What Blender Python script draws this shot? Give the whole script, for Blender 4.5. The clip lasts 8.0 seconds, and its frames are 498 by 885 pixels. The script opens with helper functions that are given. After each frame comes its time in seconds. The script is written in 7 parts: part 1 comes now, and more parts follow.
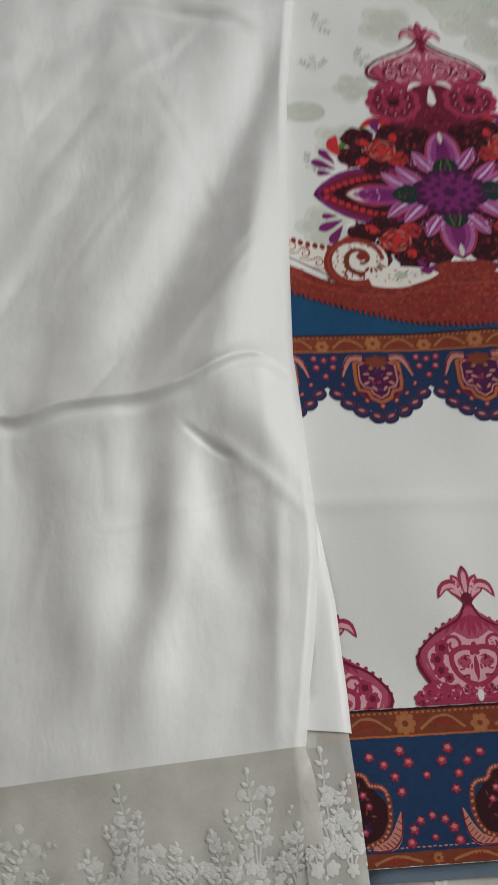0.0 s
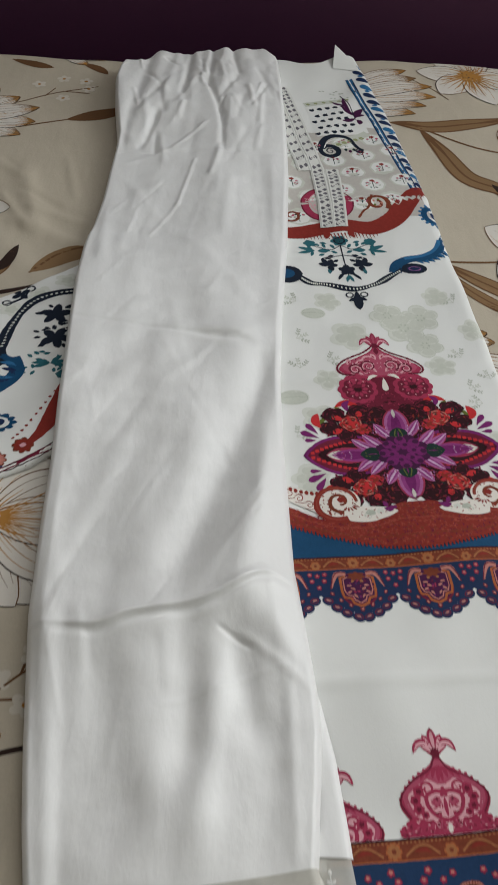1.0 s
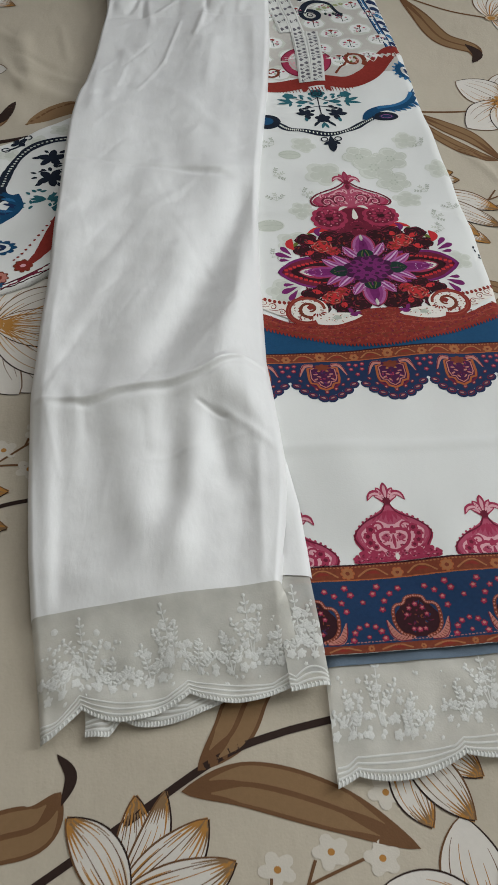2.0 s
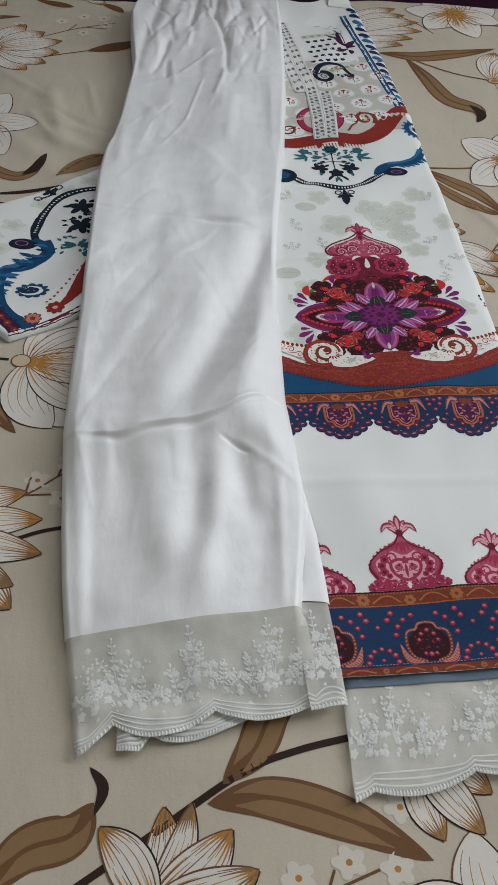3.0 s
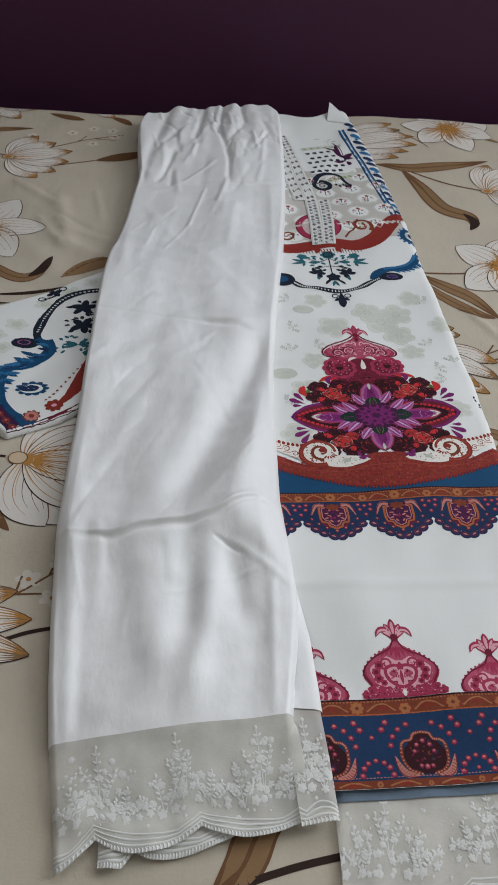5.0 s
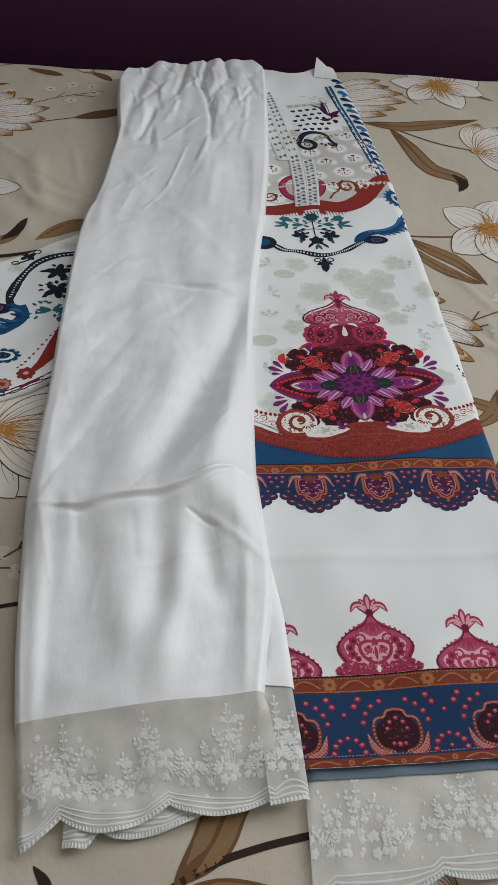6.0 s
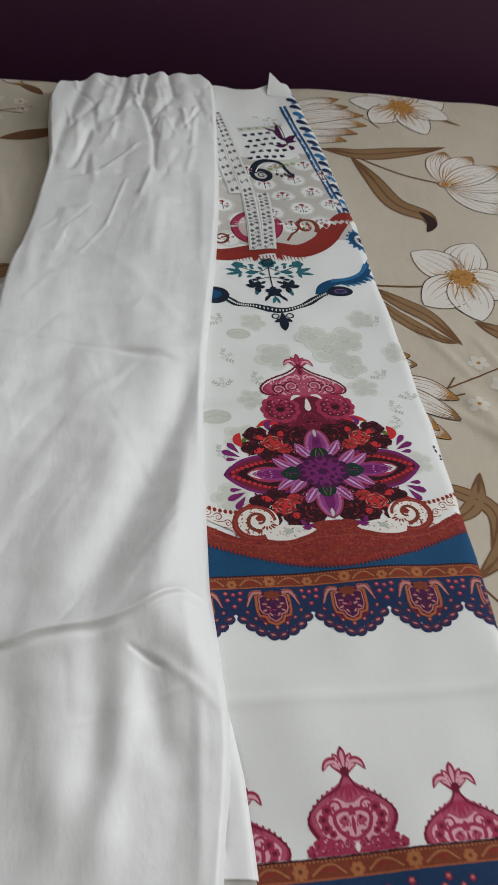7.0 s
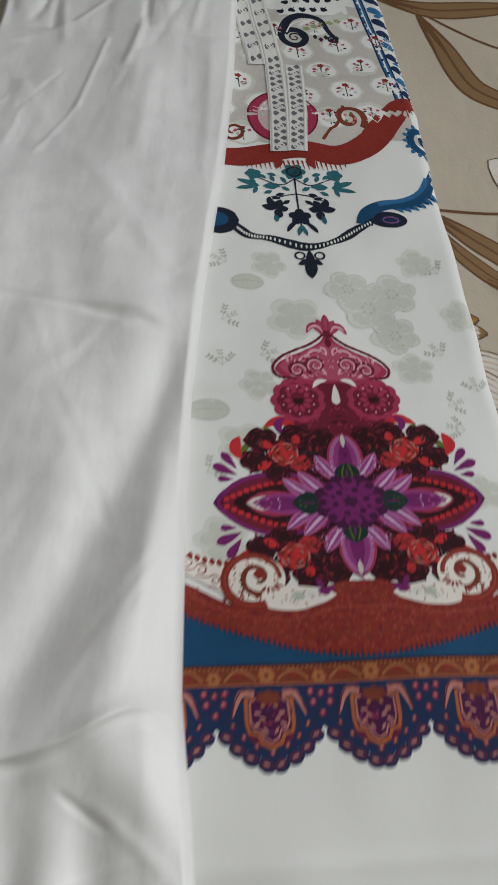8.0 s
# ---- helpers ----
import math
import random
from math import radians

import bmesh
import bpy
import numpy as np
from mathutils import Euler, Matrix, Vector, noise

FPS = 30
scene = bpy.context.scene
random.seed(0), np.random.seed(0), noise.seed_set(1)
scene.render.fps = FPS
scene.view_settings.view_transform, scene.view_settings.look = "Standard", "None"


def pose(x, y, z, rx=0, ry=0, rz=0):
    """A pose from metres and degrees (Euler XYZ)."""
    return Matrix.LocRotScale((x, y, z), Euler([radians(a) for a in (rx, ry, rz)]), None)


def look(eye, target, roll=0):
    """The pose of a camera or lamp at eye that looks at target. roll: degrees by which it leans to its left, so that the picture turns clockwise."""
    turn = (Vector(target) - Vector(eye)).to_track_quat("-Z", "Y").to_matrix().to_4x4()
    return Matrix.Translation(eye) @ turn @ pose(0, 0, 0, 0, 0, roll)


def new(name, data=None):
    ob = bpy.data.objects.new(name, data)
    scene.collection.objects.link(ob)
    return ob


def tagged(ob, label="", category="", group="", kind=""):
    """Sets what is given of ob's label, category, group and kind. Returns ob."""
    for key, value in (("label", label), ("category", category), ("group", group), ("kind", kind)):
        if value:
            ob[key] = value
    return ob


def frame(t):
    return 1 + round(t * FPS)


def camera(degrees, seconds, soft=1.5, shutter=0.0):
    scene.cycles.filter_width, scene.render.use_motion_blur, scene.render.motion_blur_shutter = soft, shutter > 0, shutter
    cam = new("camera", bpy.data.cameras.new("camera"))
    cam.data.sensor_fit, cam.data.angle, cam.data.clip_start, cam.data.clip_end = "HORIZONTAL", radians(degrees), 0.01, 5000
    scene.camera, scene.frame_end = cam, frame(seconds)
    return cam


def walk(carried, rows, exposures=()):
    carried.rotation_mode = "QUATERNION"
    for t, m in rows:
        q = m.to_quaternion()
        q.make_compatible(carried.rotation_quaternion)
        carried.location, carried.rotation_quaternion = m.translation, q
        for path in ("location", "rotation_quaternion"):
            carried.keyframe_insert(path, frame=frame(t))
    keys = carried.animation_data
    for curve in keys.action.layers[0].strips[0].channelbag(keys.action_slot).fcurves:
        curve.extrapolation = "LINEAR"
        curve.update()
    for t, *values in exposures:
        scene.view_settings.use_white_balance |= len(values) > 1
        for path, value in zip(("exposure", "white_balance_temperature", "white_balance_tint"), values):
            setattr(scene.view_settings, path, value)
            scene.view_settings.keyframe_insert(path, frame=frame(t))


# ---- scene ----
cam = camera(32.4, 8.0, shutter=0.4)
PATH = [
    (0, (-0.112, -0.266, 0.36), (-0.058, 0.549, -1.465), 7.4),
    (0.5, (-0.116, -0.317, 0.418), (-0.092, 0.817, -1.229), 3.3),
    (1, (-0.131, -0.35, 0.478), (-0.077, 0.935, -1.054), 4.8),
    (1.5, (-0.112, -0.431, 0.477), (-0.067, 0.821, -1.081), 3.9),
    (1.7, (-0.102, -0.451, 0.46), (-0.066, 0.737, -1.148), 3.5),
    (2.8, (-0.114, -0.493, 0.495), (-0.095, 0.739, -1.08), 3.1),
    (3, (-0.119, -0.495, 0.491), (-0.089, 0.768, -1.06), 3.9),
    (3.5, (-0.128, -0.479, 0.489), (-0.1, 0.791, -1.056), 3.8),
    (4, (-0.134, -0.474, 0.488), (-0.112, 0.856, -1.006), 4.0),
    (4.5, (-0.127, -0.492, 0.497), (-0.124, 0.931, -0.909), 3.7),
    (4.7, (-0.116, -0.495, 0.496), (-0.114, 0.944, -0.893), 3.6),
    (5.8, (-0.106, -0.47, 0.493), (-0.086, 0.867, -0.994), 4.1),
    (6, (-0.097, -0.474, 0.488), (-0.075, 0.884, -0.98), 4.2),
    (6.5, (-0.099, -0.447, 0.492), (-0.003, 0.914, -0.97), 6.5),
    (7, (-0.107, -0.353, 0.477), (0.051, 0.976, -1.009), 8.4),
    (7.5, (-0.112, -0.284, 0.44), (0.046, 0.893, -1.169), 9.7),
    (8, (-0.092, -0.166, 0.401), (0.052, 0.869, -1.304), 12.3),
]
walk(cam, [(t, look(eye, target, roll)) for t, eye, target, roll in PATH],
     [(0, -0.18, 6700, 8), (0.7, -0.10, 6650, 8), (1.7, 0.0, 6550, 7), (3.0, 0.0, 6300, 8), (4.7, 0.0, 6250, 10), (6.0, -0.02, 6350, 9), (7.0, -0.07, 6500, 9), (7.5, -0.09, 6550, 9), (8, -0.20, 6600, 8)])

# ------------------------------------------------------------ world and light
world = bpy.data.worlds.new("sky")
scene.world = world
world.use_nodes = True
wn = world.node_tree.nodes
sky = wn.new("ShaderNodeTexSky")
sky.sky_type = 'NISHITA'
sky.sun_disc = False
sky.sun_elevation = radians(40)
sky.sun_rotation = radians(20)
wn["Background"].inputs["Strength"].default_value = 0.1
world.node_tree.links.new(sky.outputs[0], wn["Background"].inputs["Color"])

BED_H = 0.55            # the bed's top is at z = 0, the floor half a metre lower
EAST, WEST, NORTH, SOUTH, CEIL = 1.75, -2.2, 0.73, -2.4, 2.0
WIN_X0, WIN_X1, WIN_Z0, WIN_Z1 = -0.25, 1.45, 0.62, 1.85


EWIN_Y0, EWIN_Y1 = 0.0, 0.68


def unseen_window_light(power, eye, ahead, wide):
    lamp = bpy.data.lights.new("unseen_window_daylight", 'AREA')
    lamp.shape, lamp.size, lamp.size_y = 'RECTANGLE', wide, WIN_Z1 - WIN_Z0
    lamp.energy, lamp.color = power, (0.955, 0.98, 1.0)
    ob = new("unseen_window_daylight", lamp)
    ob.matrix_world = look(eye, (eye[0] + ahead[0], eye[1] + ahead[1], eye[2]))


# Both windows are unseen, placed after the shadows and balanced to even the brightness.
unseen_window_light(10.4, ((WIN_X0 + WIN_X1) / 2, NORTH + 0.02, (WIN_Z0 + WIN_Z1) / 2), (0, -1), WIN_X1 - WIN_X0)
unseen_window_light(29.5, (EAST + 0.02, (EWIN_Y0 + EWIN_Y1) / 2, (WIN_Z0 + WIN_Z1) / 2), (-1, 0), EWIN_Y1 - EWIN_Y0)


# ------------------------------------------------------------ small tools
def smooth(a, b, x):
    t = np.clip((np.asarray(x, float) - a) / (b - a), 0, 1)
    return t * t * (3 - 2 * t)


def waves(x, y, seed, length, n=7):
    """A soft random relief of about that wavelength, from -1 to 1."""
    rng = np.random.RandomState(seed)
    total = np.zeros_like(np.asarray(x, float) + np.asarray(y, float))
    for _ in range(n):
        a, k, p = rng.uniform(0, 2 * math.pi), 2 * math.pi / (length * rng.uniform(0.7, 1.6)), rng.uniform(0, 6.3)
        total = total + np.sin(k * (np.cos(a) * x + np.sin(a) * y) + p)
    return total / (n * 0.6)


def fold_line(x, y, x0, y0, x1, y1, width, height):
    """A ridge (or a valley) of the cloth along a stretch, fading out at both ends."""
    dx, dy = x1 - x0, y1 - y0
    ln = math.hypot(dx, dy)
    t = ((x - x0) * dx + (y - y0) * dy) / ln
    d = ((x - x0) * dy - (y - y0) * dx) / ln
    over = np.maximum(np.maximum(-t, t - ln), 0)
    return height * np.exp(-(d / width) ** 2 - (over / (2.2 * width)) ** 2)


def curve(points, n=24):
    """A smooth line through a few points."""
    p = np.array(points, float)
    p = np.vstack([2 * p[0] - p[1], p, 2 * p[-1] - p[-2]])
    out = []
    segs = len(p) - 3
    for t in np.linspace(0, segs, n):
        i = min(int(t), segs - 1)
        f = t - i
        a, b, c, d = p[i:i + 4]
        out.append(0.5 * (2 * b + (c - a) * f + (2 * a - 5 * b + 4 * c - d) * f * f + (3 * b - a - 3 * c + d) * f ** 3))
    return np.array(out)


def mesh_of(name, verts, faces, mats, index=None, shade=True):
    me = bpy.data.meshes.new(name)
    me.from_pydata([tuple(map(float, v)) for v in verts], [], faces)
    for m in mats:
        me.materials.append(m)
    if index is not None:
        me.polygons.foreach_set("material_index", index)
    if shade:
        me.polygons.foreach_set("use_smooth", [True] * len(me.polygons))
    me.update()
    return me


def grid_faces(n, m, start=0):
    i, j = np.meshgrid(np.arange(n - 1), np.arange(m - 1), indexing="ij")
    a = (start + i * m + j).ravel()
    return np.stack([a, a + 1, a + m + 1, a + m], 1).tolist()


def sheet_mesh(name, P, mats):
    """A mesh from a field of places, n x m x 3."""
    n, m = P.shape[:2]
    return mesh_of(name, P.reshape(-1, 3), grid_faces(n, m), mats)


def part(name, me, parent, label=""):
    ob = new(name, me)
    ob.parent = parent
    return tagged(ob, label)


def bm_part(name, bm, material, parent, label="", smooth_shade=False):
    me = bpy.data.meshes.new(name)
    bm.to_mesh(me)
    bm.free()
    me.materials.append(material)
    if smooth_shade:
        me.polygons.foreach_set("use_smooth", [True] * len(me.polygons))
    return part(name, me, parent, label)


def box(bm, x0, x1, y0, y1, z0, z1, bevel=0.0):
    r = bmesh.ops.create_cube(bm, size=1)
    bmesh.ops.scale(bm, vec=(x1 - x0, y1 - y0, z1 - z0), verts=r["verts"])
    bmesh.ops.translate(bm, vec=((x0 + x1) / 2, (y0 + y1) / 2, (z0 + z1) / 2), verts=r["verts"])
    if bevel:
        edges = list({e for v in r["verts"] for e in v.link_edges})
        bmesh.ops.bevel(bm, geom=edges, offset=bevel, segments=2, affect='EDGES')


class Art:
    """Dye printed on (or thread sewn to) a cloth: flat shapes that follow its relief, a hair above it."""

    def __init__(self, surface, lift=0.00016, step=0.00002, bleed=0.0):
        self.surface, self.lift, self.step, self.bleed = surface, lift, step, bleed
        self.copies = [lambda p: p]
        self.v, self.f, self.i, self.mats = [], [], [], []
        self.count = 0

    def field(self, P, mat, layer=0, bulge=None):
        if mat not in self.mats:
            self.mats.append(mat)
        k = self.mats.index(mat)
        n, m = P.shape[:2]
        for c in self.copies:
            Q = c(P)
            if self.bleed:
                Q = Q + self.bleed * np.stack([np.sin(5200 * Q[..., 1] + 3 * np.sin(2900 * Q[..., 0])) + np.sin(2300 * Q[..., 0] + 1700 * Q[..., 1]),
                                               np.sin(4800 * Q[..., 0] + 3 * np.sin(3100 * Q[..., 1])) + np.sin(2100 * Q[..., 1] - 1900 * Q[..., 0])], -1)
            W = self.surface(Q[..., 0], Q[..., 1]).copy()
            W[..., 2] += self.lift + self.step * layer
            if bulge is not None:
                W[..., 2] += bulge
            self.v.append(W.reshape(-1, 3))
            f = grid_faces(n, m, self.count)
            self.f += f
            self.i += [k] * len(f)
            self.count += n * m

    def ribbon(self, line, widths, mat, layer=0, across=3, puff=0.0):
        p = np.asarray(line, float)
        d = np.gradient(p, axis=0)
        nrm = np.stack([-d[:, 1], d[:, 0]], 1) / (np.linalg.norm(d, axis=1)[:, None] + 1e-9)
        w = np.broadcast_to(np.asarray(widths, float), (len(p),)) / 2
        s = np.linspace(-1, 1, across)
        P = p[:, None] + nrm[:, None] * (w[:, None] * s[None])[..., None]
        self.field(P, mat, layer, puff * np.broadcast_to(1 - s ** 2, P.shape[:2]) if puff else None)

    def leaf(self, line, width, mat, layer=0, n=16, full=0.8, skew=0.0, across=5, puff=0.0):
        p = curve(line, n)
        t = np.linspace(0, 1, n)
        w = np.sin(math.pi * np.clip(t ** (1 + skew), 0, 1)) ** full
        self.ribbon(p, width * w + 1e-5, mat, layer, across, puff)

    def line(self, pts, width, mat, layer=0, n=20, taper=0.0):
        p = curve(pts, n)
        t = np.linspace(0, 1, n)
        self.ribbon(p, width * (1 - taper * t), mat, layer)

    def blob(self, cx, cy, rx, ry, mat, layer=0, edge=None, turn=0.0, n=24, rings=4, puff=0.0):
        th = np.linspace(0, 2 * math.pi, n + 1)
        r = edge(th) if edge else np.ones_like(th)
        k = np.linspace(0, 1, rings)[:, None]
        ux, uy = k * r * np.cos(th) * rx, k * r * np.sin(th) * ry
        c, s = math.cos(turn), math.sin(turn)
        P = np.stack([cx + c * ux - s * uy, cy + s * ux + c * uy], -1)
        self.field(P, mat, layer, puff * np.broadcast_to(1 - k ** 2, P.shape[:2]) if puff else None)

    def between(self, us, low, high, mat, layer=0, rows=4):
        us = np.asarray(us, float)
        lo, hi = np.broadcast_to(low, us.shape), np.broadcast_to(high, us.shape)
        k = np.linspace(0, 1, rows)[None]
        P = np.stack([np.broadcast_to(us[:, None], (len(us), rows)), lo[:, None] * (1 - k) + hi[:, None] * k], -1)
        self.field(P, mat, layer)

    def build(self, name, parent, label=""):
        me = mesh_of(name, np.vstack(self.v), self.f, self.mats, self.i)
        return part(name, me, parent, label)


def shifted(du, dv=0.0):
    return lambda p: p + np.array([du, dv])


def mirrored(c):
    return lambda p: p * np.array([-1, 1]) + np.array([2 * c, 0])


def petals(n, depth=0.3, sharp=1.0, phase=0.0):
    return lambda th: 1 - depth + depth * np.abs(np.cos(n * (th - phase) / 2)) ** sharp


# ------------------------------------------------------------ materials
def cloth(name, colour, rough=0.8, vary=0.10, big=0.0, weave=900.0, bump=0.15, sheen=0.0, spec=0.12, tint=None, soft_scale=14.0, crumple=0.0):
    """Woven cloth: two scales of colour variation and a fine thread relief."""
    m = bpy.data.materials.new(name)
    m.use_nodes = True
    nt = m.node_tree
    b = nt.nodes["Principled BSDF"]
    co = nt.nodes.new("ShaderNodeTexCoord")
    fine, wide = nt.nodes.new("ShaderNodeTexNoise"), nt.nodes.new("ShaderNodeTexNoise")
    fine.inputs["Scale"].default_value, fine.inputs["Detail"].default_value = 420.0, 4
    wide.inputs["Scale"].default_value, wide.inputs["Detail"].default_value = soft_scale, 3
    for nz in (fine, wide):
        nt.links.new(co.outputs["Object"], nz.inputs["Vector"])
    ramp = nt.nodes.new("ShaderNodeMix")
    ramp.data_type = 'RGBA'
    dark = [c * (1 - vary * 2) for c in colour] if tint is None else tint
    light = [min(1, c * (1 + vary)) for c in colour]
    ramp.inputs[6].default_value, ramp.inputs[7].default_value = (*dark, 1), (*light, 1)
    mixf = nt.nodes.new("ShaderNodeMath")
    mixf.operation = 'MULTIPLY_ADD'
    mixf.inputs[1].default_value, mixf.inputs[2].default_value = 1 - big, 0
    add = nt.nodes.new("ShaderNodeMath")
    add.operation = 'MULTIPLY_ADD'
    add.inputs[1].default_value = big
    nt.links.new(fine.outputs["Fac"], mixf.inputs[0])
    nt.links.new(wide.outputs["Fac"], add.inputs[0])
    nt.links.new(mixf.outputs[0], add.inputs[2])
    nt.links.new(add.outputs[0], ramp.inputs[0])
    nt.links.new(ramp.outputs[2], b.inputs["Base Color"])
    b.inputs["Roughness"].default_value = rough
    b.inputs["Specular IOR Level"].default_value = spec
    b.inputs["Sheen Weight"].default_value = sheen
    thread = nt.nodes.new("ShaderNodeTexNoise")
    thread.inputs["Scale"].default_value = weave
    thread.inputs["Detail"].default_value = 1
    nt.links.new(co.outputs["Object"], thread.inputs["Vector"])
    bp = nt.nodes.new("ShaderNodeBump")
    bp.inputs["Strength"].default_value, bp.inputs["Distance"].default_value = bump, 0.0006
    nt.links.new(thread.outputs["Fac"], bp.inputs["Height"])
    if crumple:
        # small soft dents, longer along the cloth than across
        far = nt.nodes.new("ShaderNodeMapping")
        far.inputs["Scale"].default_value = (1.0, 0.45, 1.0)
        nt.links.new(co.outputs["Object"], far.inputs["Vector"])
        dent = nt.nodes.new("ShaderNodeTexNoise")
        dent.inputs["Scale"].default_value, dent.inputs["Detail"].default_value = 52.0, 4
        dent.inputs["Distortion"].default_value = 0.15
        nt.links.new(far.outputs[0], dent.inputs["Vector"])
        bq = nt.nodes.new("ShaderNodeBump")
        bq.inputs["Strength"].default_value, bq.inputs["Distance"].default_value = crumple, 0.004
        nt.links.new(dent.outputs["Fac"], bq.inputs["Height"])
        nt.links.new(bq.outputs[0], bp.inputs["Normal"])
    nt.links.new(bp.outputs[0], b.inputs["Normal"])
    return m


def plaster(name, colour, vary=0.06, rough=0.85, scale=6.0, bump=0.2):
    return cloth(name, colour, rough, vary, 0.6, 160.0, bump, 0.0, 0.3, None, scale)


def net(name, colour, cover):
    """Fine white net: part thread, part holes."""
    m = cloth(name, colour, 0.8, 0.06, 0.4)
    nt = m.node_tree
    b, out = nt.nodes["Principled BSDF"], nt.nodes["Material Output"]
    hole, mix = nt.nodes.new("ShaderNodeBsdfTransparent"), nt.nodes.new("ShaderNodeMixShader")
    co = nt.nodes.new("ShaderNodeTexCoord")
    nz = nt.nodes.new("ShaderNodeTexNoise")
    nz.inputs["Scale"].default_value = 60.0
    nt.links.new(co.outputs["Object"], nz.inputs["Vector"])
    ma = nt.nodes.new("ShaderNodeMath")
    ma.operation = 'MULTIPLY_ADD'
    ma.inputs[1].default_value, ma.inputs[2].default_value = 0.35, cover - 0.17
    nt.links.new(nz.outputs["Fac"], ma.inputs[0])
    nt.links.new(ma.outputs[0], mix.inputs[0])
    nt.links.new(hole.outputs[0], mix.inputs[1])
    nt.links.new(b.outputs[0], mix.inputs[2])
    nt.links.new(mix.outputs[0], out.inputs["Surface"])
    return m


SATIN = cloth("white_satin_cotton", (0.78, 0.778, 0.765), 0.42, 0.02, 0.5, 1400.0, 0.06, 0.15, 0.45, crumple=0.30)
LAWN = cloth("white_printed_lawn", (0.715, 0.72, 0.695), 0.65, 0.02, 0.6, 1000.0, 0.1, 0.05, 0.25, crumple=0.10)
BLOTCH = cloth("pale_grey_green_dye", (0.56, 0.58, 0.51), 0.65, 0.10, 0.5)
BLOTCH2 = cloth("faint_grey_green_dye", (0.635, 0.648, 0.590), 0.65, 0.06, 0.5)
BLOTCH4 = cloth("watery_grey_green_dye", (0.575, 0.59, 0.525), 0.65, 0.10, 0.5)
BLOTCH3 = cloth("grey_green_outline_dye", (0.44, 0.47, 0.40), 0.65, 0.10, 0.5)
# the sheet's mottled tone also stands in for the shading of small wrinkles
SHEET = cloth("beige_cotton_sheet", (0.500, 0.442, 0.350), 0.8, 0.075, 0.6, 700.0, 0.2, 0.0, 0.15, crumple=0.30)
S_WHITE = cloth("sheet_white_dye", (0.655, 0.615, 0.555), 0.75, 0.06, 0.6)
S_FAINT = cloth("sheet_faint_white_dye", (0.585, 0.54, 0.465), 0.75, 0.05, 0.6)
S_BROWN = cloth("sheet_brown_dye", (0.15, 0.075, 0.035), 0.75, 0.12, 0.6)
S_DARK = cloth("sheet_dark_brown_dye", (0.035, 0.02, 0.016), 0.75, 0.15, 0.6)
S_TAN = cloth("sheet_tan_dye", (0.24, 0.145, 0.072), 0.75, 0.12, 0.6)
S_OCHRE = cloth("sheet_orange_dye", (0.42, 0.20, 0.05), 0.75, 0.15, 0.6)
S_PEACH = cloth("sheet_peach_dye", (0.56, 0.43, 0.29), 0.75, 0.12, 0.6)
NAVY = cloth("navy_dye", (0.014, 0.030, 0.085), 0.7, 0.2, 0.4)
BLUE = cloth("deep_blue_dye", (0.010, 0.065, 0.15), 0.7, 0.2, 0.5)
SKYBLUE = cloth("bright_blue_dye", (0.03, 0.15, 0.32), 0.7, 0.25, 0.6)
TEAL = cloth("teal_dye", (0.03, 0.14, 0.17), 0.7, 0.25, 0.5)
BLACK = cloth("blue_black_dye", (0.012, 0.018, 0.032), 0.7, 0.2, 0.5)
RED = cloth("rust_red_dye", (0.25, 0.030, 0.022), 0.7, 0.22, 0.35)
RUST = cloth("rust_brown_dye", (0.20, 0.045, 0.022), 0.7, 0.28, 0.3)
ORANGE = cloth("burnt_orange_dye", (0.42, 0.12, 0.04), 0.7, 0.25, 0.3)
GOLD = cloth("golden_dye", (0.37, 0.15, 0.06), 0.7, 0.2, 0.3)
SALMON = cloth("salmon_dye", (0.52, 0.21, 0.17), 0.7, 0.2, 0.3)
PINK = cloth("pale_pink_dye", (0.68, 0.36, 0.40), 0.7, 0.12, 0.4)
MIDROSE = cloth("mid_rose_dye", (0.42, 0.075, 0.135), 0.7, 0.15, 0.4)
HOLE = cloth("cloth_seen_through_lace", (0.16, 0.15, 0.17), 0.8, 0.2, 0.4)
ROSE = cloth("rose_red_dye", (0.36, 0.035, 0.085), 0.7, 0.2, 0.4)
WINE = cloth("wine_red_dye", (0.16, 0.014, 0.035), 0.7, 0.25, 0.4)
SCARLET = cloth("scarlet_dye", (0.55, 0.03, 0.035), 0.7, 0.2, 0.4)
PURPLE = cloth("purple_dye", (0.19, 0.020, 0.14), 0.7, 0.25, 0.4)
DPURPLE = cloth("dark_purple_dye", (0.065, 0.011, 0.055), 0.7, 0.25, 0.4)
ORCHID = cloth("orchid_dye", (0.30, 0.05, 0.22), 0.7, 0.25, 0.4)
OLIVE = cloth("olive_green_dye", (0.30, 0.33, 0.16), 0.7, 0.15, 0.4)
LILAC = cloth("lilac_dye", (0.42, 0.13, 0.33), 0.7, 0.2, 0.4)
MAROON = cloth("blackish_maroon_dye", (0.035, 0.008, 0.012), 0.7, 0.3, 0.4)
GREEN = cloth("leaf_green_dye", (0.13, 0.16, 0.03), 0.7, 0.25, 0.4)
DGREEN = cloth("dark_green_dye", (0.015, 0.035, 0.030), 0.7, 0.25, 0.4)
CREAM = cloth("unprinted_cream", (0.74, 0.70, 0.64), 0.65, 0.04, 0.5)
BRICK = cloth("brick_red_dye", (0.33, 0.062, 0.040), 0.7, 0.25, 0.3)
PALELILAC = cloth("pale_lilac_dye", (0.62, 0.42, 0.60), 0.7, 0.15, 0.4)
HEMNAVY = cloth("ink_blue_dye", (0.013, 0.040, 0.105), 0.7, 0.25, 0.5)
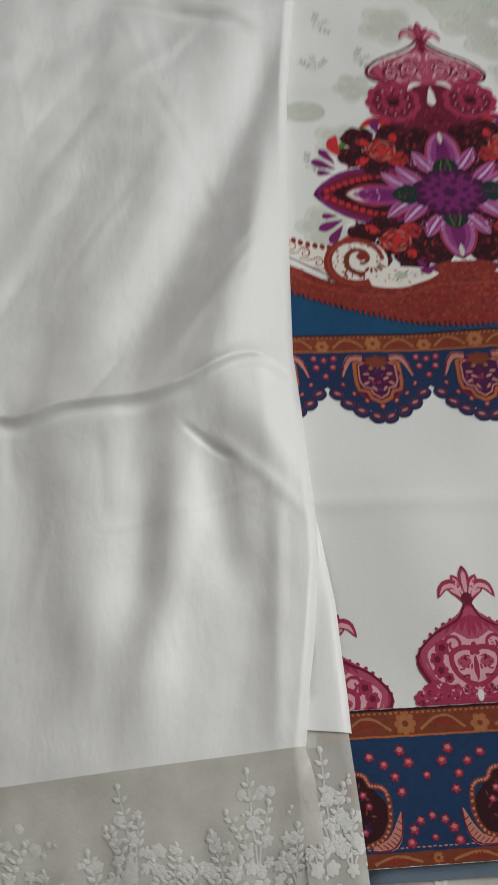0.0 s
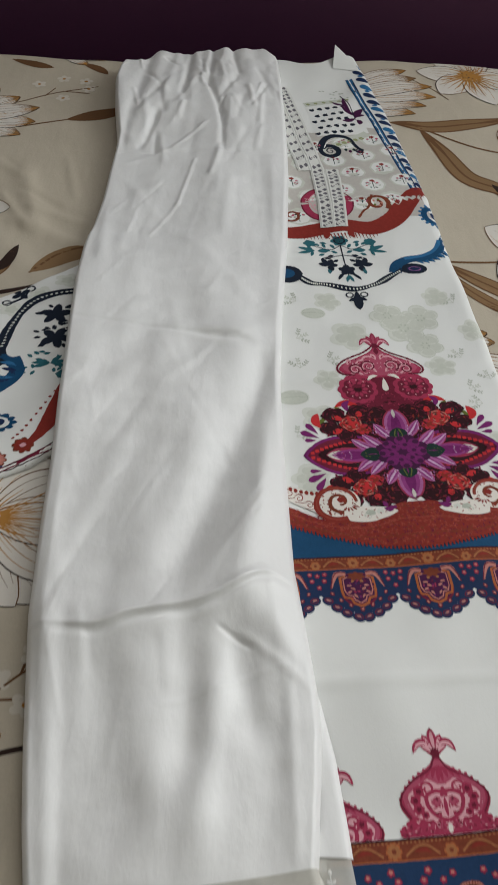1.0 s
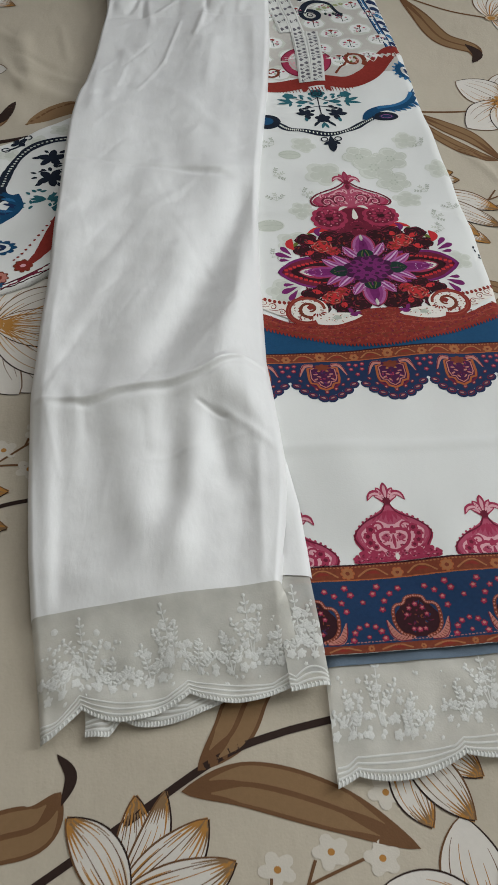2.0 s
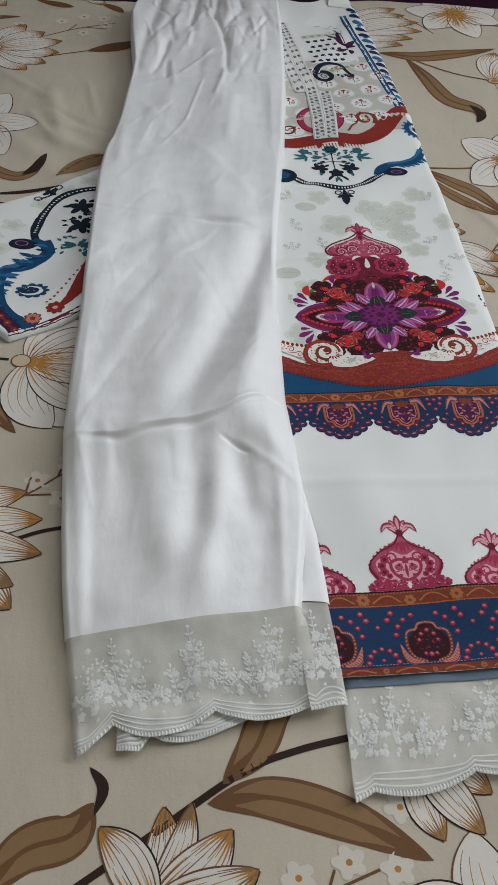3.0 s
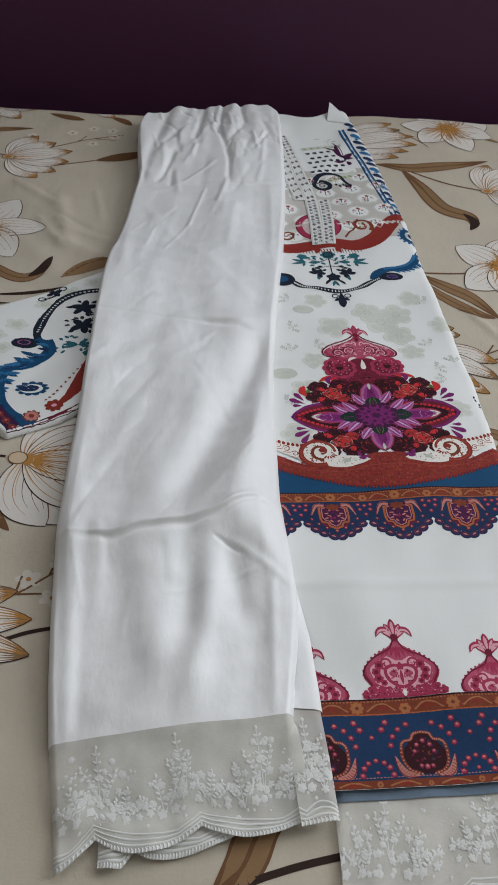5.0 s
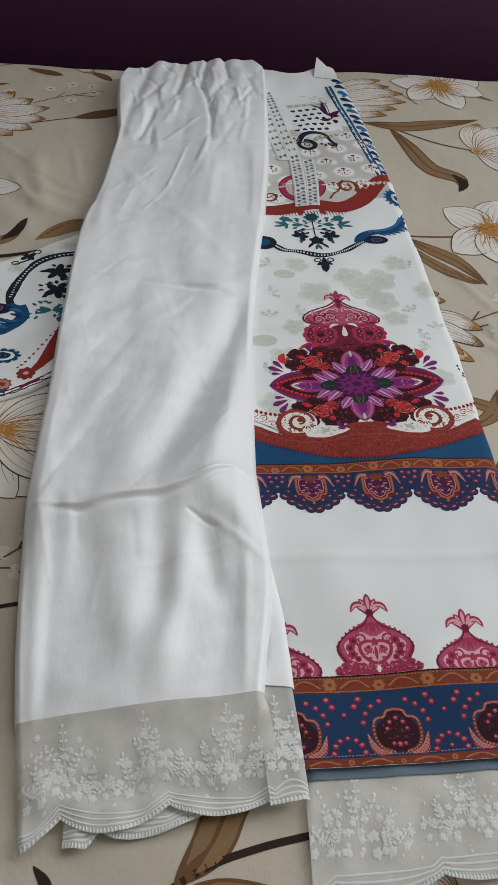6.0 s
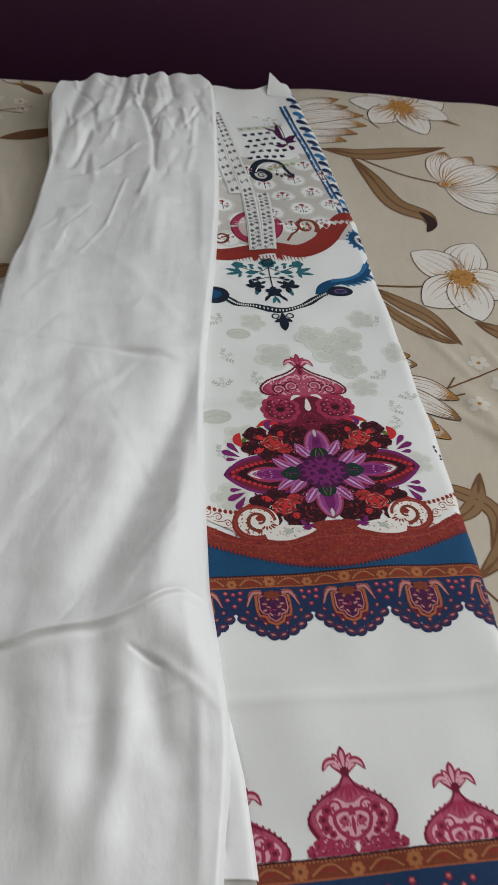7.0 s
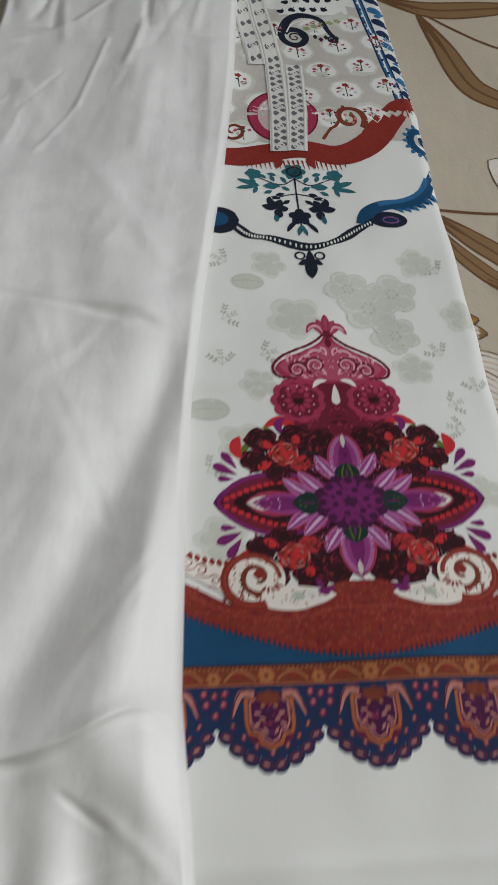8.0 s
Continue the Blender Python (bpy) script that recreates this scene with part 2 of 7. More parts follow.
GREYBEIGE = cloth("yoke_grey_beige_dye", (0.53, 0.50, 0.46), 0.7, 0.14, 0.5)
HEMBACK = cloth("reverse_of_blue_print", (0.14, 0.185, 0.24), 0.7, 0.1, 0.4)
LACE = cloth("white_lace_thread", (0.66, 0.66, 0.625), 0.75, 0.04, 0.3, 1600.0, 0.12)
NET = net("white_net", (0.75, 0.73, 0.66), 0.58)
NET2 = net("white_net_double", (0.75, 0.73, 0.66), 0.66)
PLUM = plaster("dark_plum_wall_paint", (0.063, 0.017, 0.049), 0.10, 0.6, 5.0, 0.15)
# unseen walls and ceiling, kept pale so that they bounce daylight onto the bed
WALLP = plaster("unseen_wall_cream", (0.74, 0.72, 0.68))
CEILP = plaster("unseen_ceiling_white", (0.78, 0.78, 0.76))
FLOORM = plaster("grey_floor_tile", (0.35, 0.32, 0.29), 0.1, 0.4, 3.0)
WOOD = plaster("dark_bed_wood", (0.10, 0.05, 0.028), 0.2, 0.5, 20.0)
TICKING = cloth("mattress_ticking", (0.55, 0.52, 0.48), 0.8, 0.05, 0.4)
WINFRAME = plaster("white_window_paint", (0.75, 0.74, 0.72))


# ------------------------------------------------------------ the room
def wall(name, x0, x1, y0, y1, z0, z1, mat, hole=None):
    """A wall of boxes; hole: (a0, a1, z0, z1) of an opening through it, along its length."""
    bm = bmesh.new()
    if hole is None:
        box(bm, x0, x1, y0, y1, z0, z1)
    else:
        a0, a1, h0, h1 = hole
        if x1 - x0 > y1 - y0:
            parts = ((x0, a0, y0, y1, z0, z1), (a1, x1, y0, y1, z0, z1), (a0, a1, y0, y1, z0, h0), (a0, a1, y0, y1, h1, z1))
        else:
            parts = ((x0, x1, y0, a0, z0, z1), (x0, x1, a1, y1, z0, z1), (x0, x1, a0, a1, z0, h0), (x0, x1, a0, a1, h1, z1))
        for b in parts:
            box(bm, *b)
    me = bpy.data.meshes.new(name)
    bm.to_mesh(me)
    bm.free()
    me.materials.append(mat)
    return tagged(new(name, me), kind="structure")


tagged(wall("floor", WEST, EAST, SOUTH, NORTH, -BED_H - 0.1, -BED_H, FLOORM), "plain grey floor under the bed", "floor")
tagged(wall("ceiling", WEST, EAST, SOUTH, NORTH, CEIL, CEIL + 0.1, CEILP), "unseen white ceiling that closes the room", "ceiling")
tagged(wall("wall_north", WEST, EAST, NORTH, NORTH + 0.12, -BED_H, CEIL, PLUM, (WIN_X0, WIN_X1, WIN_Z0, WIN_Z1)), "dark plum painted wall with an unseen, assumed window high above the bed", "wall")
tagged(wall("wall_south", WEST, EAST, SOUTH - 0.12, SOUTH, -BED_H, CEIL, WALLP), "unseen cream wall that closes the room", "wall")
tagged(wall("wall_west", WEST - 0.12, WEST, SOUTH, NORTH, -BED_H, CEIL, WALLP), "unseen cream wall that closes the room", "wall")
tagged(wall("wall_east", EAST, EAST + 0.12, SOUTH, NORTH, -BED_H, CEIL, WALLP, (EWIN_Y0, EWIN_Y1, WIN_Z0, WIN_Z1)), "unseen cream wall with an assumed window", "wall")


def window(name, a0, a1, along_x):
    w = tagged(new(name), "unseen white framed window, added where the shadows suggest daylight", "window", kind="structure")
    f = 0.05
    for b0, b1, z0, z1 in ((a0, a0 + f, WIN_Z0, WIN_Z1), (a1 - f, a1, WIN_Z0, WIN_Z1), (a0 + f, a1 - f, WIN_Z0, WIN_Z0 + f), (a0 + f, a1 - f, WIN_Z1 - f, WIN_Z1)):
        bm = bmesh.new()
        if along_x:
            box(bm, b0, b1, NORTH + 0.05, NORTH + 0.10, z0, z1, 0.004)
        else:
            box(bm, EAST + 0.05, EAST + 0.10, b0, b1, z0, z1, 0.004)
        bm_part("window_frame", bm, WINFRAME, w)


# neither window is in view; both are added to house the area lamps
window("unseen_window_1", WIN_X0, WIN_X1, True)
window("unseen_window_2", EWIN_Y0, EWIN_Y1, False)

# ------------------------------------------------------------ the bed and its sheet
BX0, BX1, BY0, BY1 = -1.25, 0.75, -1.15, 0.655


def back_edge(x):
    return 0.629 + 0.046 * smooth(-0.22, 0.08, x) - 0.004 * smooth(0.08, 0.15, x) + 0.0015 * np.sin(61 * x)


def over_edge(b, edge, r):
    """How far out and how far down a cloth lies that is b along and falls over an edge with a rounding r."""
    s = np.maximum(b - (edge - r), 0)
    a = np.minimum(s / r, math.pi / 2)
    return np.minimum(b, edge - r) + r * np.sin(a), -(r * (1 - np.cos(a)) + np.maximum(s - r * math.pi / 2, 0))


def sheet_relief(x, y):
    h = 0.0016 * waves(x, y, 3, 0.22) + 0.0006 * waves(x, y, 5, 0.07)
    for f in ((-0.335, 0.37, -0.315, 0.30, 0.009, 0.0030), (-0.325, 0.295, -0.275, 0.27, 0.009, 0.0028), (-0.37, 0.30, -0.30, 0.225, 0.012, 0.0020),
              (-0.350, 0.335, -0.322, 0.292, 0.004, 0.0016), (-0.330, 0.345, -0.300, 0.325, 0.004, -0.0014), (-0.318, 0.318, -0.268, 0.300, 0.004, 0.0015), (-0.390, 0.410, -0.345, 0.372, 0.005, 0.0014),
              (-0.300, 0.400, -0.285, 0.345, 0.004, 0.0013), (0.100, 0.210, 0.128, 0.165, 0.004, 0.0016), (0.110, 0.120, 0.150, 0.085, 0.005, 0.0018), (0.145, 0.205, 0.170, 0.150, 0.004, 0.0015),
              (0.13, 0.13, 0.19, 0.02, 0.010, 0.0035), (0.16, 0.15, 0.22, 0.06, 0.012, 0.0030), (0.14, -0.02, 0.18, -0.14, 0.012, 0.003)):
        h = h + fold_line(x, y, *f)
    return h


def on_sheet(a, b):
    a, b = np.asarray(a, float), np.asarray(b, float)
    x1, d1 = over_edge(a, BX1, 0.05)
    x0, d0 = over_edge(-a, -BX0, 0.05)
    x = np.where(a > 0, x1, -x0)
    y1, e1 = over_edge(b, back_edge(a), 0.03)
    y0, e0 = over_edge(-b, -BY0, 0.05)
    y = np.where(b > 0, y1, -y0)
    down = np.where(a > 0, d1, d0) + np.where(b > 0, e1, e0)
    return np.stack([x, y, sheet_relief(a, b) + down], -1)


def flat_z(x, y):
    return on_sheet(x, y)[..., 2]


bed = tagged(new("bed"), "low wooden bed with a mattress against the wall", "bed")
bm = bmesh.new()
box(bm, BX0 + 0.03, BX1 - 0.03, BY0 + 0.03, BY1 - 0.06, -0.26, -0.008, 0.03)
bm_part("mattress", bm, TICKING, bed, "pale mattress", True)
bm = bmesh.new()
box(bm, BX0 + 0.02, BX1 - 0.02, BY0 + 0.02, BY1 - 0.04, -0.40, -0.265, 0.006)
bm_part("bed_base", bm, WOOD, bed)
for lx in (BX0 + 0.06, BX1 - 0.06):
    for ly in (BY0 + 0.06, BY1 - 0.10):
        bm = bmesh.new()
        box(bm, lx - 0.035, lx + 0.035, ly - 0.035, ly + 0.035, -BED_H, -0.40, 0.004)
        bm_part("leg", bm, WOOD, bed)

bedsheet = tagged(new("bedsheet"), "beige cotton bedsheet printed with large brown and white flowers", "bedsheet")
ga = np.concatenate([np.arange(-1.45, -0.50, 0.02), np.arange(-0.50, 0.24, 0.003), np.arange(0.24, 0.96, 0.012)])
gb = np.concatenate([np.arange(-1.40, -0.44, 0.02), np.arange(-0.44, 0.68, 0.003), np.arange(0.68, 0.80, 0.006)])
A, B = np.meshgrid(ga, gb, indexing="ij")
part("cloth", sheet_mesh("cloth", on_sheet(A, B), [SHEET]), bedsheet)


# ------------------------------------------------------------ shapes of the garments on the bed
TROUSER_L = ((-0.335, -0.2005), (-0.297, -0.2090), (-0.262, -0.2175), (-0.222, -0.2260), (-0.182, -0.2330), (-0.138, -0.2400), (-0.10, -0.2455), (-0.068, -0.2475),
             (-0.023, -0.2505), (0.028, -0.2525), (0.09, -0.2560), (0.153, -0.2600), (0.205, -0.2625), (0.25, -0.2630), (0.282, -0.2600), (0.325, -0.2570), (0.37, -0.2560),
             (0.405, -0.2545), (0.43, -0.2550), (0.46, -0.2600), (0.495, -0.2655), (0.535, -0.2700), (0.565, -0.2690), (0.585, -0.2650), (0.605, -0.2560), (0.63, -0.2420))
TROUSER_R = ((-0.335, -0.0500), (-0.30, -0.0590), (-0.27, -0.0665), (-0.237, -0.0725), (-0.196, -0.0700), (-0.165, -0.0690), (-0.145, -0.0705), (-0.112, -0.0755), (-0.087, -0.0795),
             (-0.065, -0.0830), (-0.025, -0.0855), (0.04, -0.0895), (0.105, -0.0915), (0.163, -0.0905), (0.217, -0.0880), (0.28, -0.0850), (0.375, -0.0835), (0.447, -0.0855),
             (0.551, -0.0905), (0.605, -0.0935), (0.615, -0.0980), (0.63, -0.1120))
KURTA_R = ((-0.30, 0.137), (-0.20, 0.122), (-0.105, 0.107), (-0.073, 0.1035), (-0.022, 0.0995), (0.014, 0.0945), (0.06, 0.0900), (0.10, 0.0875), (0.133, 0.0825), (0.165, 0.0790),
           (0.194, 0.0735), (0.24, 0.0670), (0.297, 0.0590), (0.314, 0.0580), (0.385, 0.0475), (0.45, 0.0370), (0.522, 0.0240), (0.62, -0.0010), (0.66, -0.0100))
KURTA_LEFT = -0.175


def kurta_left(y):
    return KURTA_LEFT + 0.108 * smooth(-0.13, -0.215, y)


def edge_at(table, y):
    ys, xs = zip(*table)
    return np.interp(y, ys, xs)


TILT = radians(6.5)     # the shirt lies slightly turned on the bed
TC, TS = math.cos(TILT), math.sin(TILT)


def from_print(u, v):
    return u * TC - v * TS, u * TS + v * TC


def to_print(x, y):
    return x * TC + y * TS, -x * TS + y * TC


HEM_V = -0.2715


def rounded(d, r):
    """0 at a cloth's edge, 1 further in than r."""
    t = np.clip(d / r, 0, 1)
    return np.sqrt(np.clip(1 - (1 - t) ** 2, 0, 1))


def kurta_z(x, y):
    d = edge_at(KURTA_R, y) - x
    z = flat_z(x, np.minimum(y, 0.575)) + 0.0015 + 0.0065 * rounded(d, 0.010)
    z = z + 0.0024 * waves(x, y, 11, 0.16) + 0.0008 * waves(x, y, 12, 0.06)
    u, v = to_print(x, y)
    z = z + fold_line(u, v, -0.09, -0.128, 0.12, -0.128, 0.0045, 0.0011) + fold_line(u, v, -0.09, 0.118, 0.09, 0.112, 0.005, 0.0007)
    z = z + fold_line(u, v, -0.05, 0.345, 0.09, 0.352, 0.006, 0.0016) - fold_line(u, v, 0.0, 0.395, 0.05, 0.395, 0.005, 0.0012)
    z = z + fold_line(u, v, -0.02, 0.42, 0.06, 0.56, 0.01, 0.0015)
    return z + 0.004 * smooth(0.55, 0.62, y)


def on_kurta(u, v):
    x, y = from_print(np.asarray(u, float), np.asarray(v, float))
    x = np.clip(x, kurta_left(y) + 0.0003, edge_at(KURTA_R, y) - 0.0003)
    return np.stack([x, y, kurta_z(x, y)], -1)


def knee_y(x):
    """The crease across the knee: it rises towards the inner side and dips again at the edge."""
    run = sum(np.interp(x + d, (-0.245, -0.225, -0.200, -0.183, -0.160, -0.142, -0.127, -0.115, -0.105, -0.098, -0.085, -0.07),
                        (-0.1125, -0.1115, -0.1135, -0.1060, -0.1015, -0.0975, -0.0915, -0.0835, -0.0770, -0.0760, -0.0790, -0.084)) for d in (-0.005, 0.0, 0.005))
    return run / 3 - 0.001


TROUSER_FOLDS = (
    (-0.230, -0.105, -0.208, -0.250, 0.0050, 0.0017), (-0.209, -0.115, -0.203, -0.165, 0.005, 0.0009), (-0.220, -0.11, -0.204, -0.24, 0.005, -0.0012),
    (-0.156, -0.065, -0.104, 0.105, 0.014, -0.0085), (-0.112, -0.060, -0.096, 0.03, 0.012, 0.0075), (-0.126, -0.056, -0.116, -0.035, 0.012, 0.0050),
    (-0.195, -0.05, -0.130, 0.125, 0.020, 0.0028), (-0.245, 0.05, -0.190, 0.120, 0.016, 0.0014), (-0.176, -0.02, -0.160, 0.05, 0.006, -0.0010),
    (-0.223, -0.04, -0.195, 0.05, 0.008, 0.0016), (-0.25, 0.06, -0.20, 0.135, 0.01, -0.0012),
    (-0.150, -0.112, -0.142, -0.175, 0.011, -0.0050), (-0.118, -0.125, -0.108, -0.165, 0.009, -0.0036), (-0.131, -0.150, -0.135, -0.215, 0.010, 0.0042),
    (-0.185, -0.12, -0.165, -0.19, 0.012, 0.0030), (-0.12, -0.19, -0.17, -0.235, 0.012, 0.0020), (-0.095, -0.17, -0.10, -0.23, 0.010, -0.0024),
    (-0.127, -0.1135, -0.112, -0.122, 0.0016, -0.0022), (-0.112, -0.118, -0.076, -0.144, 0.0035, 0.0016), (-0.106, -0.10, -0.08, -0.125, 0.012, 0.0048),
    (-0.088, -0.15, -0.084, -0.23, 0.004, 0.0018),
    (-0.262, 0.41, -0.09, 0.412, 0.003, -0.0012), (-0.262, 0.155, -0.13, 0.142, 0.0028, -0.0014), (-0.15, 0.142, -0.122, 0.136, 0.004, -0.0034),
    (-0.16, 0.150, -0.095, 0.150, 0.010, 0.0025),
    (-0.175, 0.395, -0.186, 0.325, 0.0016, 0.0018), (-0.186, 0.325, -0.205, 0.275, 0.0018, 0.0010),
    (-0.23, 0.35, -0.195, 0.29, 0.006, 0.0010), (-0.15, 0.42, -0.158, 0.375, 0.003, 0.0035), (-0.14, 0.36, -0.142, 0.29, 0.006, 0.0024),
    (-0.10, 0.38, -0.098, 0.27, 0.004, 0.0012), (-0.118, 0.40, -0.11, 0.25, 0.012, -0.0015), (-0.20, 0.40, -0.215, 0.33, 0.012, 0.002),
    (-0.225, 0.34, -0.23, 0.25, 0.006, 0.0018), (-0.168, 0.26, -0.12, 0.19, 0.006, 0.0012), (-0.25, 0.30, -0.245, 0.24, 0.006, 0.0022),
    # gathers that run down from the waist
    (-0.236, 0.625, -0.249, 0.43, 0.006, -0.0050), (-0.244, 0.44, -0.258, 0.46, 0.006, 0.0020), (-0.222, 0.63, -0.232, 0.49, 0.007, 0.0030),
    (-0.205, 0.645, -0.213, 0.52, 0.005, 0.0034), (-0.213, 0.56, -0.235, 0.50, 0.004, -0.0028), (-0.191, 0.645, -0.195, 0.53, 0.0035, -0.0048),
    (-0.183, 0.65, -0.185, 0.50, 0.006, 0.0034), (-0.168, 0.645, -0.168, 0.55, 0.0030, -0.0065), (-0.168, 0.55, -0.152, 0.48, 0.0030, -0.0062),
    (-0.152, 0.48, -0.149, 0.42, 0.0028, -0.0050), (-0.158, 0.64, -0.152, 0.54, 0.006, 0.0040), (-0.147, 0.65, -0.138, 0.58, 0.0030, -0.0060),
    (-0.138, 0.57, -0.150, 0.535, 0.005, -0.0032), (-0.128, 0.64, -0.120, 0.50, 0.007, 0.0036), (-0.115, 0.58, -0.100, 0.52, 0.004, -0.0030),
    (-0.140, 0.50, -0.135, 0.43, 0.008, 0.0035), (-0.104, 0.65, -0.104, 0.57, 0.006, 0.0025),
    (-0.20, 0.50, -0.205, 0.42, 0.008, 0.0026), (-0.178, 0.47, -0.18, 0.41, 0.006, -0.0025))


def fine_folds():
    """Small sharp creases: many at the waist, few down the leg."""
    rng, out = random.Random(12), []
    for _ in range(46):
        x, y = rng.uniform(-0.25, -0.095), rng.uniform(0.43, 0.64)
        a, ln = radians(90 + rng.gauss(0, 13)), rng.uniform(0.015, 0.05)
        out.append((x, y, x + ln * math.cos(a), y - ln * math.sin(a), rng.uniform(0.0018, 0.0038), rng.choice((-1, 1)) * rng.uniform(0.0006, 0.0015)))
    for _ in range(60):
        x, y = rng.uniform(-0.25, -0.09), rng.uniform(-0.24, 0.42)
        a, ln = radians(74 + rng.gauss(0, 22)), rng.uniform(0.012, 0.07)
        out.append((x, y, x + ln * math.cos(a), y + ln * math.sin(a), rng.uniform(0.0016, 0.0045), rng.choice((-1, 1)) * rng.uniform(0.0001, 0.00045)))
    return out


FINE_FOLDS = fine_folds()


def trouser_z(x, y):
    left, right = edge_at(TROUSER_L, y), edge_at(TROUSER_R, y)
    under = flat_z(x, np.minimum(y, 0.565)) + 0.006 * smooth(KURTA_LEFT - 0.03, KURTA_LEFT + 0.03, x) * smooth(-0.30, -0.24, y)
    under = under + 0.0080 * smooth(0.0, 0.09, y) * smooth(0.30, 0.20, y) * smooth(-0.12, -0.25, x)
    thick = 0.013 + 0.009 * smooth(0.30, 0.50, y) * smooth(0.63, 0.51, y) - 0.006 * smooth(-0.20, -0.30, y)
    dl, dr = np.maximum(x - left, 0), np.maximum(right - x, 0)
    e = rounded(dl, 0.005) * rounded(dr, 0.006)
    fade = smooth(-0.002, 0.012, dl) * smooth(-0.004, 0.022, dr)
    h = np.zeros_like(x)
    yf = y + 0.030 * smooth(0.18, 0.61, y)      # the folds crowd towards the waist
    for f in TROUSER_FOLDS:
        h = h + (0.80 if f[4] > 0.0075 and f[1] < -0.1 else 0.66 if f[4] > 0.0075 and f[1] < 0.15 else 0.42 if f[1] > 0.41 else 0.55) * fold_line(x, yf, *f)
    for f in FINE_FOLDS:
        h = h + fold_line(x, yf, *f)
    d = y - knee_y(x)
    h = h + (0.0092 + 0.0055 * smooth(-0.21, -0.15, x) * smooth(0.01, -0.01, d)) * np.exp(-np.abs(d + 0.001) / np.where(d < 0, 0.040, 0.050))
    strong = 0.22 + 0.78 * smooth(-0.228, -0.190, x) * (1 - 0.75 * smooth(-0.122, -0.098, x))
    h = h + strong * (0.0050 * np.exp(-np.maximum(d, 0) / 0.05) * smooth(-0.0016, 0.0010, d) - 0.0014 * np.exp(-((d + 0.0030) / 0.0026) ** 2))
    h = h + 0.0012 * waves(x, 0.6 * y, 21, 0.07) + 0.0006 * waves(x + 0.3 * y, 0.5 * y, 23, 0.035) + 0.0003 * waves(x, y, 22, 0.022)
    return under + 0.001 + thick * e + h * fade


def strip_field(y0, y1, n, across, left, right, zf):
    """Rows across a garment from y0 to y1, finer towards both edges."""
    ys = np.linspace(y0, y1, n)
    s = np.linspace(0, 1, across)
    s = 0.5 - 0.5 * np.cos(math.pi * s)
    s = 0.5 * s + 0.5 * np.linspace(0, 1, across)
    lo, hi = left(ys), right(ys)
    X = lo[:, None] * (1 - s) + hi[:, None] * s
    Y = np.broadcast_to(ys[:, None], X.shape)
    return np.stack([X, Y, zf(X, Y)], -1)


def tl(y):
    return edge_at(TROUSER_L, y)


def tr(y):
    return edge_at(TROUSER_R, y)


# ------------------------------------------------------------ the white trousers
trousers = tagged(new("trousers"), "folded white cotton trousers with lace hems on the printed shirt", "trousers")


def lace_top(x):
    return -0.2635 + 0.0265 * np.clip((x + 0.2165) / 0.144, 0, 1)


def bent_rows(P, zf):
    """The lowest rows follow the slanting seam to the lace."""
    k = smooth(-0.17, -0.262, P[..., 1])
    Y = P[..., 1] + k * (lace_top(P[..., 0]) + 0.262)
    return np.stack([P[..., 0], Y, zf(P[..., 0], Y)], -1)


leg = strip_field(-0.262, 0.574, 860, 150, tl, tr, lambda x, y: x * 0)
part("leg", sheet_mesh("leg", bent_rows(leg, trouser_z), [SATIN]), trousers)


def waist_top(x):
    return 0.611 + 0.011 * smooth(-0.20, -0.11, x) + 0.0010 * np.sin(95 * x) + 0.0009 * np.sin(210 * x + 1) - 0.03 * smooth(-0.225, -0.245, x) - 0.012 * smooth(-0.112, -0.10, x)


band = strip_field(0.574, 0.628, 50, 150, tl, tr, lambda x, y: x * 0)
kk = (band[..., 1] - 0.574) / 0.054
BX = band[..., 0]
BY = 0.574 + kk * (waist_top(BX) - 0.574)
BZ = trouser_z(BX, BY) + 0.0009 * np.sin(240 * BX + 3 * np.sin(40 * BX)) * smooth(0.574, 0.593, BY)
BZ = BZ - 0.016 * smooth(0.80, 1.0, kk) ** 2
part("waistband", sheet_mesh("waistband", np.stack([BX, BY, BZ], -1), [SATIN]), trousers, "gathered elastic waistband")


def under_flap_z(x, y):
    return flat_z(x, y) + 0.0075 + 0.0035 * rounded(tr2(y) - x, 0.006) + 0.0006 * waves(x, y, 31, 0.03)


def tr2(y):
    return np.interp(y, (-0.300, -0.292, -0.256, -0.230, -0.213, -0.179, -0.142, -0.12), (-0.0455, -0.047, -0.0500, -0.0550, -0.0570, -0.0620, -0.0705, -0.0760))


flap = strip_field(-0.231, -0.120, 60, 14, lambda y: tr(y) - 0.020, tr2, lambda x, y: under_flap_z(x, y) + 0.0008)
part("under_leg", sheet_mesh("under_leg", flap, [SATIN]), trousers)

# lace hem of the upper leg


def lobes(x, x0, width, depth):
    return depth * np.abs(np.sin(math.pi * (x - x0) / width)) ** 0.8


def hem_y(x):
    return -0.313 + 0.018 * smooth(-0.19, -0.07, x) - lobes(x, -0.181, 0.058, 0.010) - 0.010 * smooth(-0.178, -0.20, x)


def lace_z(x, y):
    x = np.minimum(x, tr(y) - 0.009 * smooth(-0.238, -0.262, y))
    return trouser_z(x, np.maximum(y, -0.335)) - 0.0015 * smooth(-0.27, -0.31, y) + 0.0012 * waves(x, y, 41, 0.025) * smooth(-0.255, -0.29, y)


def lace_field(x0, x1, n, m, top, low, zf, skew=None):
    s, t = np.linspace(0, 1, n)[:, None], np.linspace(0, 1, m)[None]
    xt, xl = x0[0] * (1 - s) + x1[0] * s, x0[1] * (1 - s) + x1[1] * s
    yt, yl = top(xt), low(xl)
    X = xt * (1 - t) + xl * t
    Y = yt * (1 - t) + yl * t
    return np.stack([X, Y, zf(X, Y)], -1)


